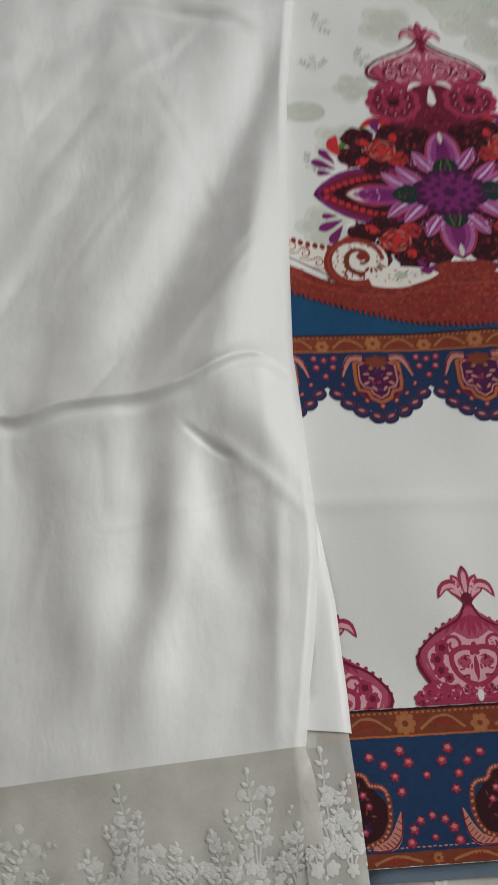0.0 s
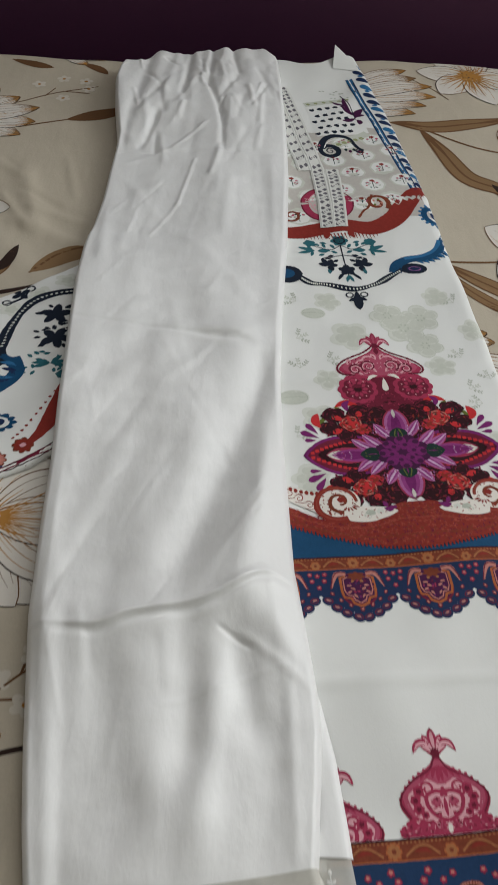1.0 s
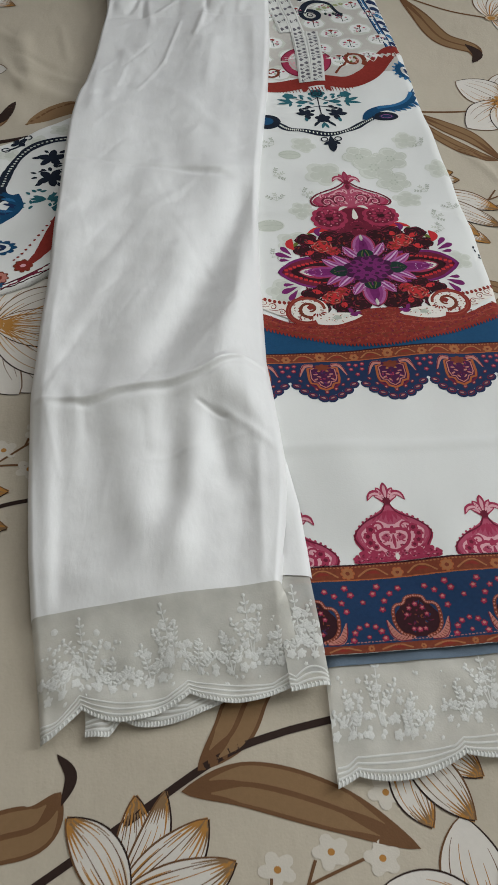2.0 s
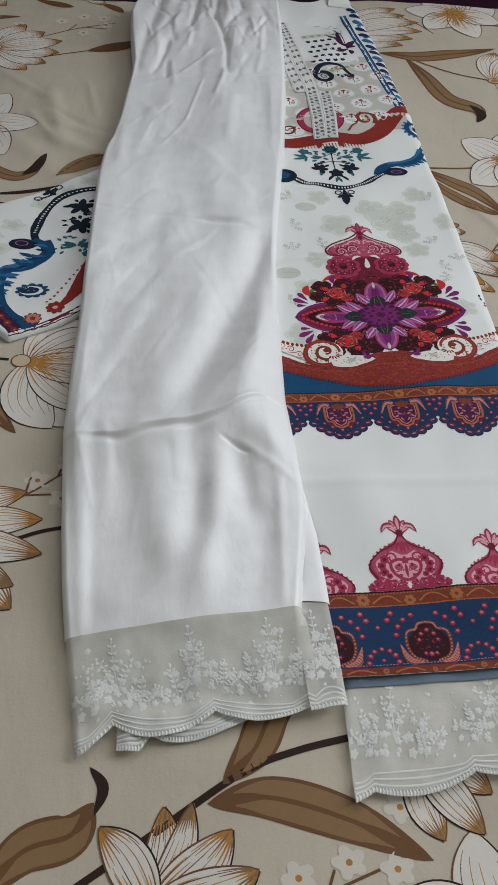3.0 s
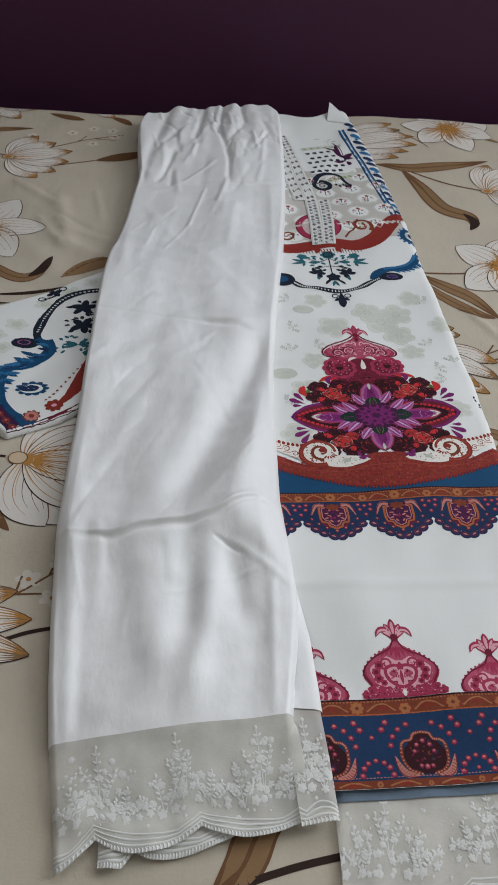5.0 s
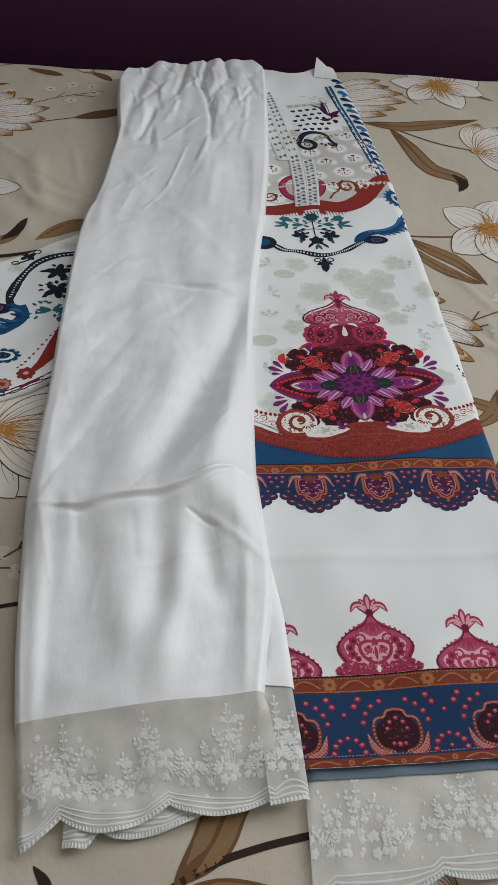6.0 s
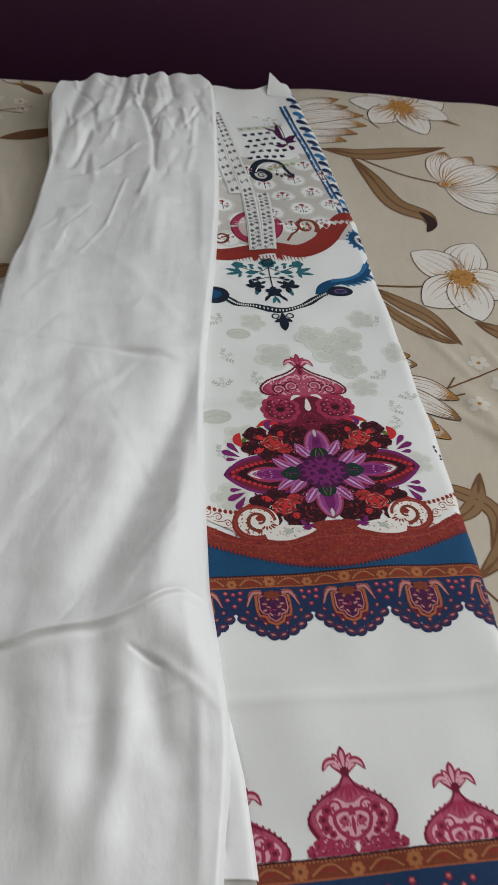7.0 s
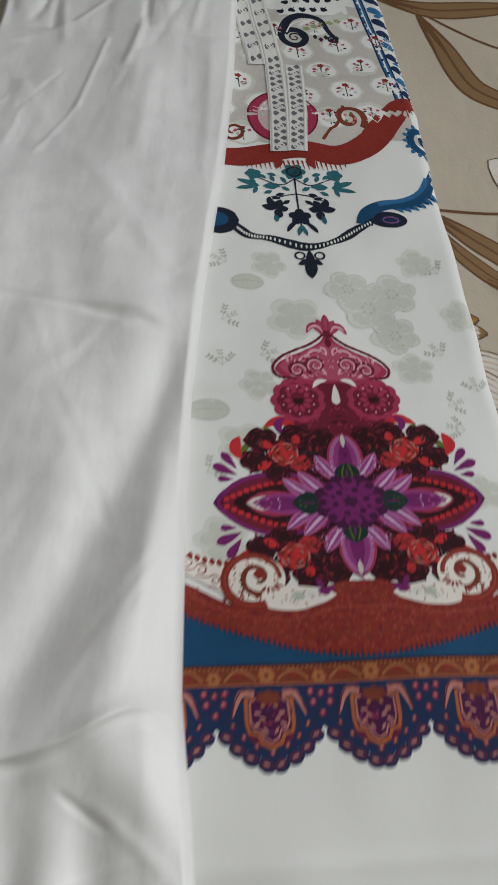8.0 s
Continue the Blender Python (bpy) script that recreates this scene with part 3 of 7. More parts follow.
front = lace_field((-0.2165, -0.2010), (-0.0725, -0.0595), 150, 50, lace_top, hem_y, lace_z)
lace = part("lace_hem", sheet_mesh("lace_hem", front, [NET2]), trousers, "white net lace with embroidered flowers and a scalloped edge")


def lace_surface(P, width, height):
    """Places on a lace hem by metres across and down."""
    n, m = P.shape[:2]

    def at(s, t):
        s, t = np.clip(s / width, 0, 1) * (n - 1), np.clip(t / height, 0, 1) * (m - 1)
        i, j = np.minimum(s.astype(int), n - 2), np.minimum(t.astype(int), m - 2)
        a, b = (s - i)[..., None], (t - j)[..., None]
        return P[i, j] * (1 - a) * (1 - b) + P[i + 1, j] * a * (1 - b) + P[i, j + 1] * (1 - a) * b + P[i + 1, j + 1] * a * b
    return at


def sprig(art, s, t, tall, rng, lean=0.0):
    """A bush of little five-petalled flowers with leafy shoots above them."""
    def spot(x, y, r, n=5):
        art.blob(s + x, t - y, r, r, LACE, 2, petals(n, 0.50, 0.7, rng.uniform(0, 6.3)), n=4 * n, rings=3, puff=0.00012)
        art.blob(s + x, t - y, 0.22 * r, 0.22 * r, LACE, 3, n=8, rings=2, puff=0.0001)
    for side in (-1, 0, 1):
        x1, y1 = side * rng.uniform(0.005, 0.010) + lean, tall * (1 - 0.38 * abs(side)) * rng.uniform(0.85, 1.0)
        art.line([(s, t), (s + 0.35 * x1, t - 0.5 * y1), (s + x1, t - y1)], 0.0007, LACE, 1, 10)
        for q in np.arange(0.45, 1.01, 0.14):
            x, y = x1 * q * (0.55 + 0.45 * q), y1 * q
            for sd in (-1, 1):
                art.leaf([(s + x, t - y), (s + x + sd * 0.0026, t - y - 0.0018)], 0.0017, LACE, 2, 6, across=3, puff=0.0002)
        art.blob(s + x1, t - y1 - 0.001, 0.0011, 0.0013, LACE, 2, n=8, rings=2, puff=0.0003)
    for x, y in ((0, 0.002), (-0.0075, 0.0035), (0.0075, 0.003), (-0.0042, 0.0095), (0.0040, 0.0100), (0.0002, 0.0165), (-0.0105, 0.0105), (0.0108, 0.0098)):
        spot(x + rng.uniform(-0.0012, 0.0012) + 0.4 * lean, y + rng.uniform(-0.0012, 0.0012), rng.uniform(0.0019, 0.0030))


def lace_work(P, width, height, count, lobe0, lobe_n, parent, seed):
    rng = np.random.RandomState(seed)
    art = Art(lace_surface(P, width, height), 0.00012, 0.00006)
    for k in range(count):
        c = width * (k + 0.5 + rng.uniform(-0.05, 0.05)) / count
        gap = min(width / count, 0.058)
        sprig(art, c, 0.66 * height, 0.037, rng, rng.uniform(-0.003, 0.003))
        sprig(art, c - 0.26 * gap, 0.76 * height, 0.022, rng, -0.003)
        sprig(art, c + 0.27 * gap, 0.77 * height, 0.020, rng, 0.003)
        for _ in range(int(330 * gap)):
            x, y = c + rng.normal(0, 0.17) * gap, (0.74 - 0.62 * rng.uniform(0, 1) ** 1.7) * height
            r = rng.uniform(0.0010, 0.0026)
            art.blob(x, y, r, r, LACE, 1, petals(5, 0.4, 1, x * 999), n=10, rings=2, puff=0.00015)
    for k in range(int(420 * width)):
        x, y = rng.uniform(0.02, 0.98) * width, rng.uniform(0.30, 0.84) * height
        r = rng.uniform(0.0008, 0.0015)
        art.blob(x, y, r, r, LACE, 1, petals(5, 0.4, 1, x * 999), n=10, rings=2, puff=0.00015)
    art.build("embroidery", parent, "raised white embroidered flowers")
    edge = Art(lace_surface(P, width, height), 0.00012, 0.00006)
    ss = np.linspace(0.004, 0.996, 160)
    for r, (off, wd) in enumerate(((0.985, 0.0022), (0.945, 0.0013), (0.905, 0.0012), (0.865, 0.0011))):
        bend = -0.02 * r * (np.abs(np.sin(math.pi * (ss * lobe_n - lobe0))) - 0.6)
        edge.ribbon(np.stack([ss * width, (off + bend) * height], 1), wd, LACE, 1, 5, 0.0002)
    for s in np.linspace(0.002, 0.998, int(width / 0.0019)) * width:
        edge.ribbon(np.array([(s, 0.962 * height), (s + 0.0003, 0.985 * height), (s, height)]), 0.0011, LACE, 2, 3, 0.0006)
    edge.build("scalloped_edge", parent, "corded scalloped edge with tiny picots")


lace_work(front, 0.142, 0.060, 3, 0.15, 2.45, lace, 4)

# the rear layer of the same hem, a little longer


def rear_hem_y(x):
    return -0.317 + 0.015 * smooth(-0.16, -0.08, x) - 0.010 * smooth(-0.158, -0.166, x) - lobes(x, -0.165, 0.062, 0.006) * smooth(-0.166, -0.150, x)


def rear_z(x, y):
    return flat_z(x, y) + 0.0035 + 0.0012 * waves(x, y, 43, 0.03) + 0.002 * np.exp(-((x + 0.172) / 0.006) ** 2)


rear = lace_field((-0.185, -0.178), (-0.090, -0.098), 120, 40, lambda x: lace_top(x) + 0.004, rear_hem_y, rear_z)
lace2 = part("rear_lace_hem", sheet_mesh("rear_lace_hem", rear, [NET2]), trousers, "rear layer of the lace hem")
lace_work(rear, 0.090, 0.055, 2, 0.0, 1.5, lace2, 7)

# the strip of the inner leg's lace beside the upper leg
side = lace_field((-0.080, -0.068), (-0.0575, -0.0455), 40, 40, lambda x: -0.2235 + 0.10 * (x + 0.0575), lambda x: -0.2955 - 0.25 * (x + 0.0455) * -1, under_flap_z)
lace3 = part("inner_lace_strip", sheet_mesh("inner_lace_strip", side, [NET]), trousers, "lace of the inner leg")
lace_work(side, 0.0225, 0.070, 1, 0.2, 1.2, lace3, 9)

# the second leg, which lies below the shirt with its lace showing


def second_z(x, y):
    return flat_z(x, y) + 0.001 + 0.0032 * rounded(x + 0.0475 + (y + 0.27) * -0.05, 0.006) + 0.0006 * waves(x, y, 51, 0.03)


def second_hem(x):
    return -0.345 + 0.23 * (x + 0.043) - lobes(x, -0.032, 0.058, 0.007)


low = lace_field((-0.050, -0.0435), (0.125, 0.132), 150, 50, lambda x: -0.262 + 0.09 * (x + 0.05), second_hem, second_z)
under = strip_field(-0.266, 0.02, 30, 20, lambda y: y * 0 - 0.050, lambda y: y * 0 + 0.045, lambda x, y: flat_z(x, y) + 0.0008)
part("second_leg", sheet_mesh("second_leg", under, [SATIN]), trousers)
lace4 = part("second_lace_hem", sheet_mesh("second_lace_hem", low, [NET2]), trousers, "white net lace with embroidered flowers and a scalloped edge")
lace_work(low, 0.175, 0.070, 3, 0.1, 3.0, lace4, 12)

# ------------------------------------------------------------ the printed shirt
kurta = tagged(new("kurta"), "white long shirt with red, purple and navy print on the bedsheet", "shirt")


def kurta_field():
    n, m = 560, 150
    t = np.linspace(0, 1, n)[:, None]
    s = np.linspace(0, 1, m)[None]
    s = 1 - (1 - s) ** 1.3
    # the hem runs along the print, the sides along the outline
    X = kurta_left(-0.300 + t * 0.950) * (1 - s) + edge_at(KURTA_R, -0.300 + t * 0.950) * s
    hem = (HEM_V + X * TS) / TC
    top = 0.613 + 0.02 * smooth(-0.08, -0.02, X) - 0.012 * smooth(-0.09, -0.05, X) * smooth(-0.02, -0.05, X)
    Y = hem * (1 - t) + top * t
    xr = edge_at(KURTA_R, Y[:, -1])[:, None]
    X = kurta_left(Y[:, :1]) * (1 - s) + xr * s
    Y = (HEM_V + X * TS) / TC * (1 - t) + top * t
    return X, Y


KX, KY = kurta_field()
part("body", sheet_mesh("body", np.stack([KX, KY, kurta_z(KX, KY)], -1), [LAWN]), kurta)

# a folded lapel corner at the neck
s = np.linspace(0, 1, 16)[:, None]
t = np.linspace(0, 1, 16)[None]
LX = -0.032 + 0.031 * s + 0.004 * t - 0.006 * s * t
LY = 0.602 + 0.047 * t * (1 - 0.85 * s) - 0.004 * s
LX, LY = LX + 0 * LY, LY + 0 * LX
LZ = kurta_z(LX, LY) + 0.0006 + 0.007 * np.sin(1.7 * t) * (1 - s) ** 1.3 - 0.0025 * t * t * (1 - s) + 0.001 * s * t
part("collar", sheet_mesh("collar", np.stack([LX, LY, LZ], -1), [LAWN]), kurta, "turned-up collar corner")

# the sleeve that comes out on the other side of the trousers
SLEEVE_TOP = ((-0.42, 0.118), (-0.352, 0.170), (-0.307, 0.203), (-0.262, 0.238), (-0.19, 0.275))
SLEEVE_LOW = ((-0.42, 0.100), (-0.36, 0.055), (-0.318, 0.004), (-0.305, -0.006), (-0.266, 0.016), (-0.249, 0.032), (-0.19, 0.075))


def sleeve_edges(x):
    return np.interp(x, *zip(*SLEEVE_LOW)), np.interp(x, *zip(*SLEEVE_TOP))


def sleeve_z(x, y):
    lo, hi = sleeve_edges(x)
    e = rounded(y - lo, 0.005) * rounded(hi - y, 0.006)
    return flat_z(x, y) + 0.001 + 0.006 * e + (0.0012 * waves(x, y, 61, 0.05) + 0.002 * waves(x, y, 62, 0.12)) * e


def on_sleeve(x, y):
    x, y = np.asarray(x, float), np.asarray(y, float)
    x = np.minimum(x, edge_at(TROUSER_L, y) + 0.003)
    lo, hi = sleeve_edges(x)
    y = np.clip(y, lo + 0.00002, hi - 0.0003)
    return np.stack([x, y, sleeve_z(x, y)], -1)


sx = np.linspace(-0.42, -0.19, 110)
lo, hi = sleeve_edges(sx)
q = 0.5 - 0.5 * np.cos(math.pi * np.linspace(0, 1, 80))
SX = np.broadcast_to(sx[:, None], (110, 80))
SY = lo[:, None] * (1 - q) + hi[:, None] * q
part("sleeve", sheet_mesh("sleeve", np.stack([SX, SY, sleeve_z(SX, SY)], -1), [LAWN]), kurta)


# ------------------------------------------------------------ the shirt's print
def profile(art, x, y0, y1, widths, mat, layer, n=26):
    """An upright shape with those widths from its foot to its top."""
    t = np.linspace(0, 1, n)
    w = np.interp(t, np.linspace(0, 1, len(widths)), widths)
    w = np.convolve(np.pad(w, 1, mode="edge"), (0.25, 0.5, 0.25), "valid")
    art.ribbon(np.stack([np.full(n, x), y0 + (y1 - y0) * t], 1), w, mat, layer, 9)


def ring(art, cx, cy, rx, ry, width, mat, layer, a0=0.0, a1=360.0, n=22):
    th = np.radians(np.linspace(a0, a1, n))
    art.ribbon(np.stack([cx + rx * np.cos(th), cy + ry * np.sin(th)], 1), width, mat, layer)


def spiral(art, cx, cy, r0, r1, a0, turns, w0, w1, mat, layer, n=40):
    t = np.linspace(0, 1, n)
    th, r = np.radians(a0) + 2 * math.pi * turns * t, r0 + (r1 - r0) * t
    art.ribbon(np.stack([cx + r * np.cos(th), cy + r * np.sin(th)], 1), w0 + (w1 - w0) * t, mat, layer)


def rosette(art, cx, cy, r, n, outer, inner, heart, layer, turn=0.0):
    art.blob(cx, cy, r, r, outer, layer, petals(n, 0.22, 0.7, turn), n=4 * n, rings=4)
    for k in range(n):
        a = turn + 2 * math.pi * k / n
        art.leaf([(cx + 0.25 * r * math.cos(a), cy + 0.25 * r * math.sin(a)), (cx + 0.82 * r * math.cos(a), cy + 0.82 * r * math.sin(a))],
                 1.5 * r * math.sin(math.pi / n), inner, layer + 1, 7, 0.9, across=3)
    art.blob(cx, cy, 0.28 * r, 0.28 * r, heart, layer + 2, n=12, rings=2)


def flecks(art, cu, cv, ru, rv, dyes, count, layer, seed, big=0.0013, inner=0.0):
    """Small strokes of other dyes that break up a printed shape."""
    rng = np.random.RandomState(seed)
    for k in range(count):
        a, q = rng.uniform(0, 6.283), inner + (1 - inner) * math.sqrt(rng.uniform(0, 1))
        t = rng.uniform(0, 3.14)
        art.blob(cu + ru * q * math.cos(a), cv + rv * q * math.sin(a), big * rng.uniform(0.5, 1.3), big * rng.uniform(0.25, 0.5), dyes[k % len(dyes)], layer, None, t, 6, 2)


def quarter(cu, cv):
    return [lambda p: p, mirrored(cu), lambda p: p * np.array([1, -1]) + np.array([0, 2 * cv]), lambda p: np.array([2 * cu, 2 * cv]) - p]


def rose(art, x, y, r, dark, mid, light, layer, turn=0.0):
    """A full-blown rose: a ragged dark disc with curled petals and a few lit rims."""
    art.blob(x, y, r, 0.86 * r, dark, layer, lambda th: 0.92 + 0.08 * np.cos(5 * th + turn) + 0.04 * np.cos(9 * th), n=30, rings=4)
    for ring_r, n, m, wd in ((0.72, 6, mid, 0.34), (0.42, 4, mid, 0.26), (0.80, 5, light, 0.10), (0.50, 4, light, 0.08)):
        for q in range(n):
            a = turn + q * 2 * math.pi / n + ring_r * 3
            art.leaf([(x + ring_r * r * math.cos(a + d), y + 0.84 * ring_r * r * math.sin(a + d)) for d in (-0.45, 0.0, 0.45)], wd * r, m, layer + (1 if m is mid else 2), 8, 0.8, across=3)
    art.blob(x, y, 0.2 * r, 0.16 * r, dark, layer + 3, n=10, rings=2)


def medallion():
    cu, cv = 0.0012, 0.0425
    art = Art(on_kurta, bleed=0.00010)
    art.blob(cu, cv, 0.052, 0.0425, MAROON, 0, lambda th: 0.93 / (np.abs(np.cos(th)) ** 3 + np.abs(np.sin(th)) ** 3) ** 0.3333 + 0.04 * np.cos(10 * th) + 0.03 * np.cos(17 * th + 1), n=80, rings=13)
    art.copies = quarter(cu, cv)

    def leaf(pts, *rest, **more):
        art.leaf([(cu + x, cv + y) for x, y in pts], *rest, **more)

    # bright buds and leaves that stand off the outline
    leaf([(0.0245, 0.0470), (0.0330, 0.0510), (0.0425, 0.0475)], 0.0062, SCARLET, 1, 12, 0.7)
    leaf([(0.0565, 0.0410), (0.0590, 0.0335), (0.0560, 0.0260)], 0.0068, SCARLET, 1, 12, 0.7)
    for x, y, a, ln, w in ((0.0590, 0.0200, 55, 0.0130, 0.0048), (0.0585, 0.0165, 25, 0.0145, 0.0052), (0.0610, 0.0140, 2, 0.0085, 0.0036)):
        c, t = math.cos(radians(a)), math.sin(radians(a))
        leaf([(x, y), (x + 0.6 * ln * c, y + 0.6 * ln * t), (x + ln * c, y + ln * t)], w, PURPLE, 2, 10, 0.6, 0.5)
    for x, y, a, ln in ((0.0375, 0.0380, 60, 0.011), (0.0500, 0.0370, -60, 0.010), (0.0410, 0.0335, -20, 0.010), (0.0560, 0.0230, 95, 0.010), (0.0180, 0.0420, 20, 0.008)):
        c, t = math.cos(radians(a)), math.sin(radians(a))
        leaf([(x, y), (x + 0.5 * ln * c - 0.0015 * t, y + 0.5 * ln * t + 0.0015 * c), (x + ln * c, y + ln * t)], 0.0034, GREEN, 2, 9, 0.8, across=3)
    # the pointed shape across with its beaded wine-red border
    leaf([(0.004, 0), (0.046, 0), (0.0725, 0)], 0.0375, PURPLE, 3, 24, 0.70, -0.25, 9)
    leaf([(0.004, 0), (0.045, 0), (0.0690, 0)], 0.0325, WINE, 4, 24, 0.70, -0.25, 9)
    leaf([(0.010, 0), (0.043, 0), (0.0620, 0)], 0.0225, MAROON, 5, 20, 0.75, -0.2, 7)
    for q in np.linspace(0, 1, 11):
        x, y = 0.0655 - 0.036 * q, 0.0022 + 0.0118 * math.sin(1.45 * q)
        art.blob(cu + x, cv + y, 0.0018, 0.0016, SCARLET, 6, petals(4, 0.3, 1, 0.78), n=12, rings=2)
    # roses, dark at the corners and scarlet further in
    rose(art, cu + 0.0445, cv + 0.0385, 0.0100, MAROON, MAROON, WINE, 6, 0.4)
    rose(art, cu + 0.0490, cv + 0.0255, 0.0086, MAROON, MAROON, WINE, 6, 1.9)
    rose(art, cu + 0.0250, cv + 0.0405, 0.0100, MAROON, MAROON, WINE, 6, 1.1)
    rose(art, cu + 0.0120, cv + 0.0390, 0.0085, MAROON, MAROON, WINE, 6, 2.2)
    rose(art, cu + 0.0375, cv + 0.0190, 0.0080, MAROON, MAROON, WINE, 6, 0.1)
    rose(art, cu + 0.0160, cv + 0.0270, 0.0085, MAROON, MAROON, WINE, 6, 0.9)
    rose(art, cu + 0.0325, cv + 0.0300, 0.0090, SCARLET, RED, SALMON, 8, 0.7)
    rose(art, cu + 0.0245, cv + 0.0240, 0.0064, RED, SCARLET, ROSE, 8, 2.0)
    for x, y, a in ((0.0265, 0.0335, 100), (0.0385, 0.0335, 30), (0.0400, 0.0250, -30)):
        c, t = math.cos(radians(a)), math.sin(radians(a))
        leaf([(x, y), (x + 0.005 * c, y + 0.005 * t), (x + 0.009 * c, y + 0.008 * t)], 0.0048, SCARLET, 9, 9, 0.6)
    # lily across: pink-edged white petals round a purple throat
    leaf([(0.018, 0), (0.040, 0), (0.0560, 0)], 0.0150, ROSE, 10, 18, 0.75, 0.0, 7)
    leaf([(0.034, 0), (0.046, 0), (0.0550, 0)], 0.0086, CREAM, 11, 18, 0.75, -0.2, 7)
    leaf([(0.018, 0), (0.034, 0), (0.0520, 0)], 0.0122, ORCHID, 12, 16, 0.75, 0.05, 7)
    leaf([(0.020, 0), (0.036, 0), (0.0490, 0)], 0.0080, PURPLE, 13, 14, 0.7)
    for a, ln, b in ((50, 0.0220, 10), (24, 0.0260, 12)):
        for w, m, l in ((0.0092, ROSE, 11), (0.0074, LILAC, 12), (0.0046, ORCHID, 13), (0.0016, PALELILAC, 14)):
            p = [(0.006 * math.cos(radians(a)) + 0.008, 0.006 * math.sin(radians(a))), (0.010 + 0.6 * ln * math.cos(radians(a)), 0.6 * ln * math.sin(radians(a))),
                 (0.010 + ln * math.cos(radians(a - b)), ln * math.sin(radians(a + b)))]
            leaf(p, w, m, l, 11, 0.7, 0.15)
    leaf([(0.014, 0.0), (0.022, 0.0036), (0.031, 0.0)], 0.0062, DGREEN, 15, 10, 0.8)
    art.line([(cu + 0.014, cv + 0.001), (cu + 0.020, cv + 0.0030), (cu + 0.028, cv + 0.001)], 0.0007, GREEN, 15, 8)
    # lily up and down
    for w, m, l, ln in ((0.0195, ROSE, 11, 0.0425), (0.0170, LILAC, 12, 0.0415), (0.0130, ORCHID, 13, 0.0390), (0.0075, PURPLE, 14, 0.0370), (0.0026, CREAM, 15, 0.0412)):
        leaf([(0, 0.010 if m is not CREAM else 0.033), (0, 0.6 * ln if m is not CREAM else 0.037), (0, ln)], w, m, l, 16, 0.62, 0.1, 7)
    for w, m, l in ((0.0088, ROSE, 12), (0.0070, LILAC, 13), (0.0042, ORCHID, 14), (0.0014, PALELILAC, 15)):
        leaf([(0.0035, 0.012), (0.0105, 0.0195), (0.0165, 0.0285)], w, m, l, 11, 0.7, 0.15)
    leaf([(0.0, 0.012), (0.0036, 0.017), (0.0, 0.0235)], 0.0062, DGREEN, 15, 10, 0.8)
    art.line([(cu + 0.001, cv + 0.012), (cu + 0.0028, cv + 0.016), (cu + 0.001, cv + 0.022)], 0.0007, GREEN, 16, 8)
    flecks(art, cu + 0.030, cv + 0.026, 0.024, 0.018, (MAROON, WINE, MAROON, MAROON, DGREEN, MAROON, RED), 80, 10, 31, 0.0017)
    flecks(art, cu + 0.040, cv, 0.012, 0.004, (PALELILAC, PURPLE, LILAC, ROSE), 14, 14, 34, 0.0010)
    flecks(art, cu + 0.012, cv + 0.020, 0.008, 0.008, (PALELILAC, ROSE, PURPLE, LILAC), 22, 15, 35, 0.0011)
    # heart: overlapping purple scales
    art.copies = [lambda p: p]
    art.blob(cu, cv, 0.0200, 0.0170, DPURPLE, 16, petals(8, 0.30, 0.8, 0.39), n=48, rings=5)
    for rr, n, m, size in ((0.0130, 8, PURPLE, 0.0046), (0.0150, 8, DPURPLE, 0.0024), (0.0072, 6, PURPLE, 0.0040), (0.0085, 6, DPURPLE, 0.0018), (0.0, 1, DPURPLE, 0.0030)):
        for q in range(n):
            a = q * 2 * math.pi / n + (0.2 if n == 6 else 0.0)
            art.blob(cu + rr * math.cos(a), cv + 0.85 * rr * math.sin(a), size, 0.9 * size, m, 17 + (m is DPURPLE), petals(6, 0.14), n=18, rings=2)
    art.build("flower_medallion", kurta, "printed purple, red and dark green flower medallion")


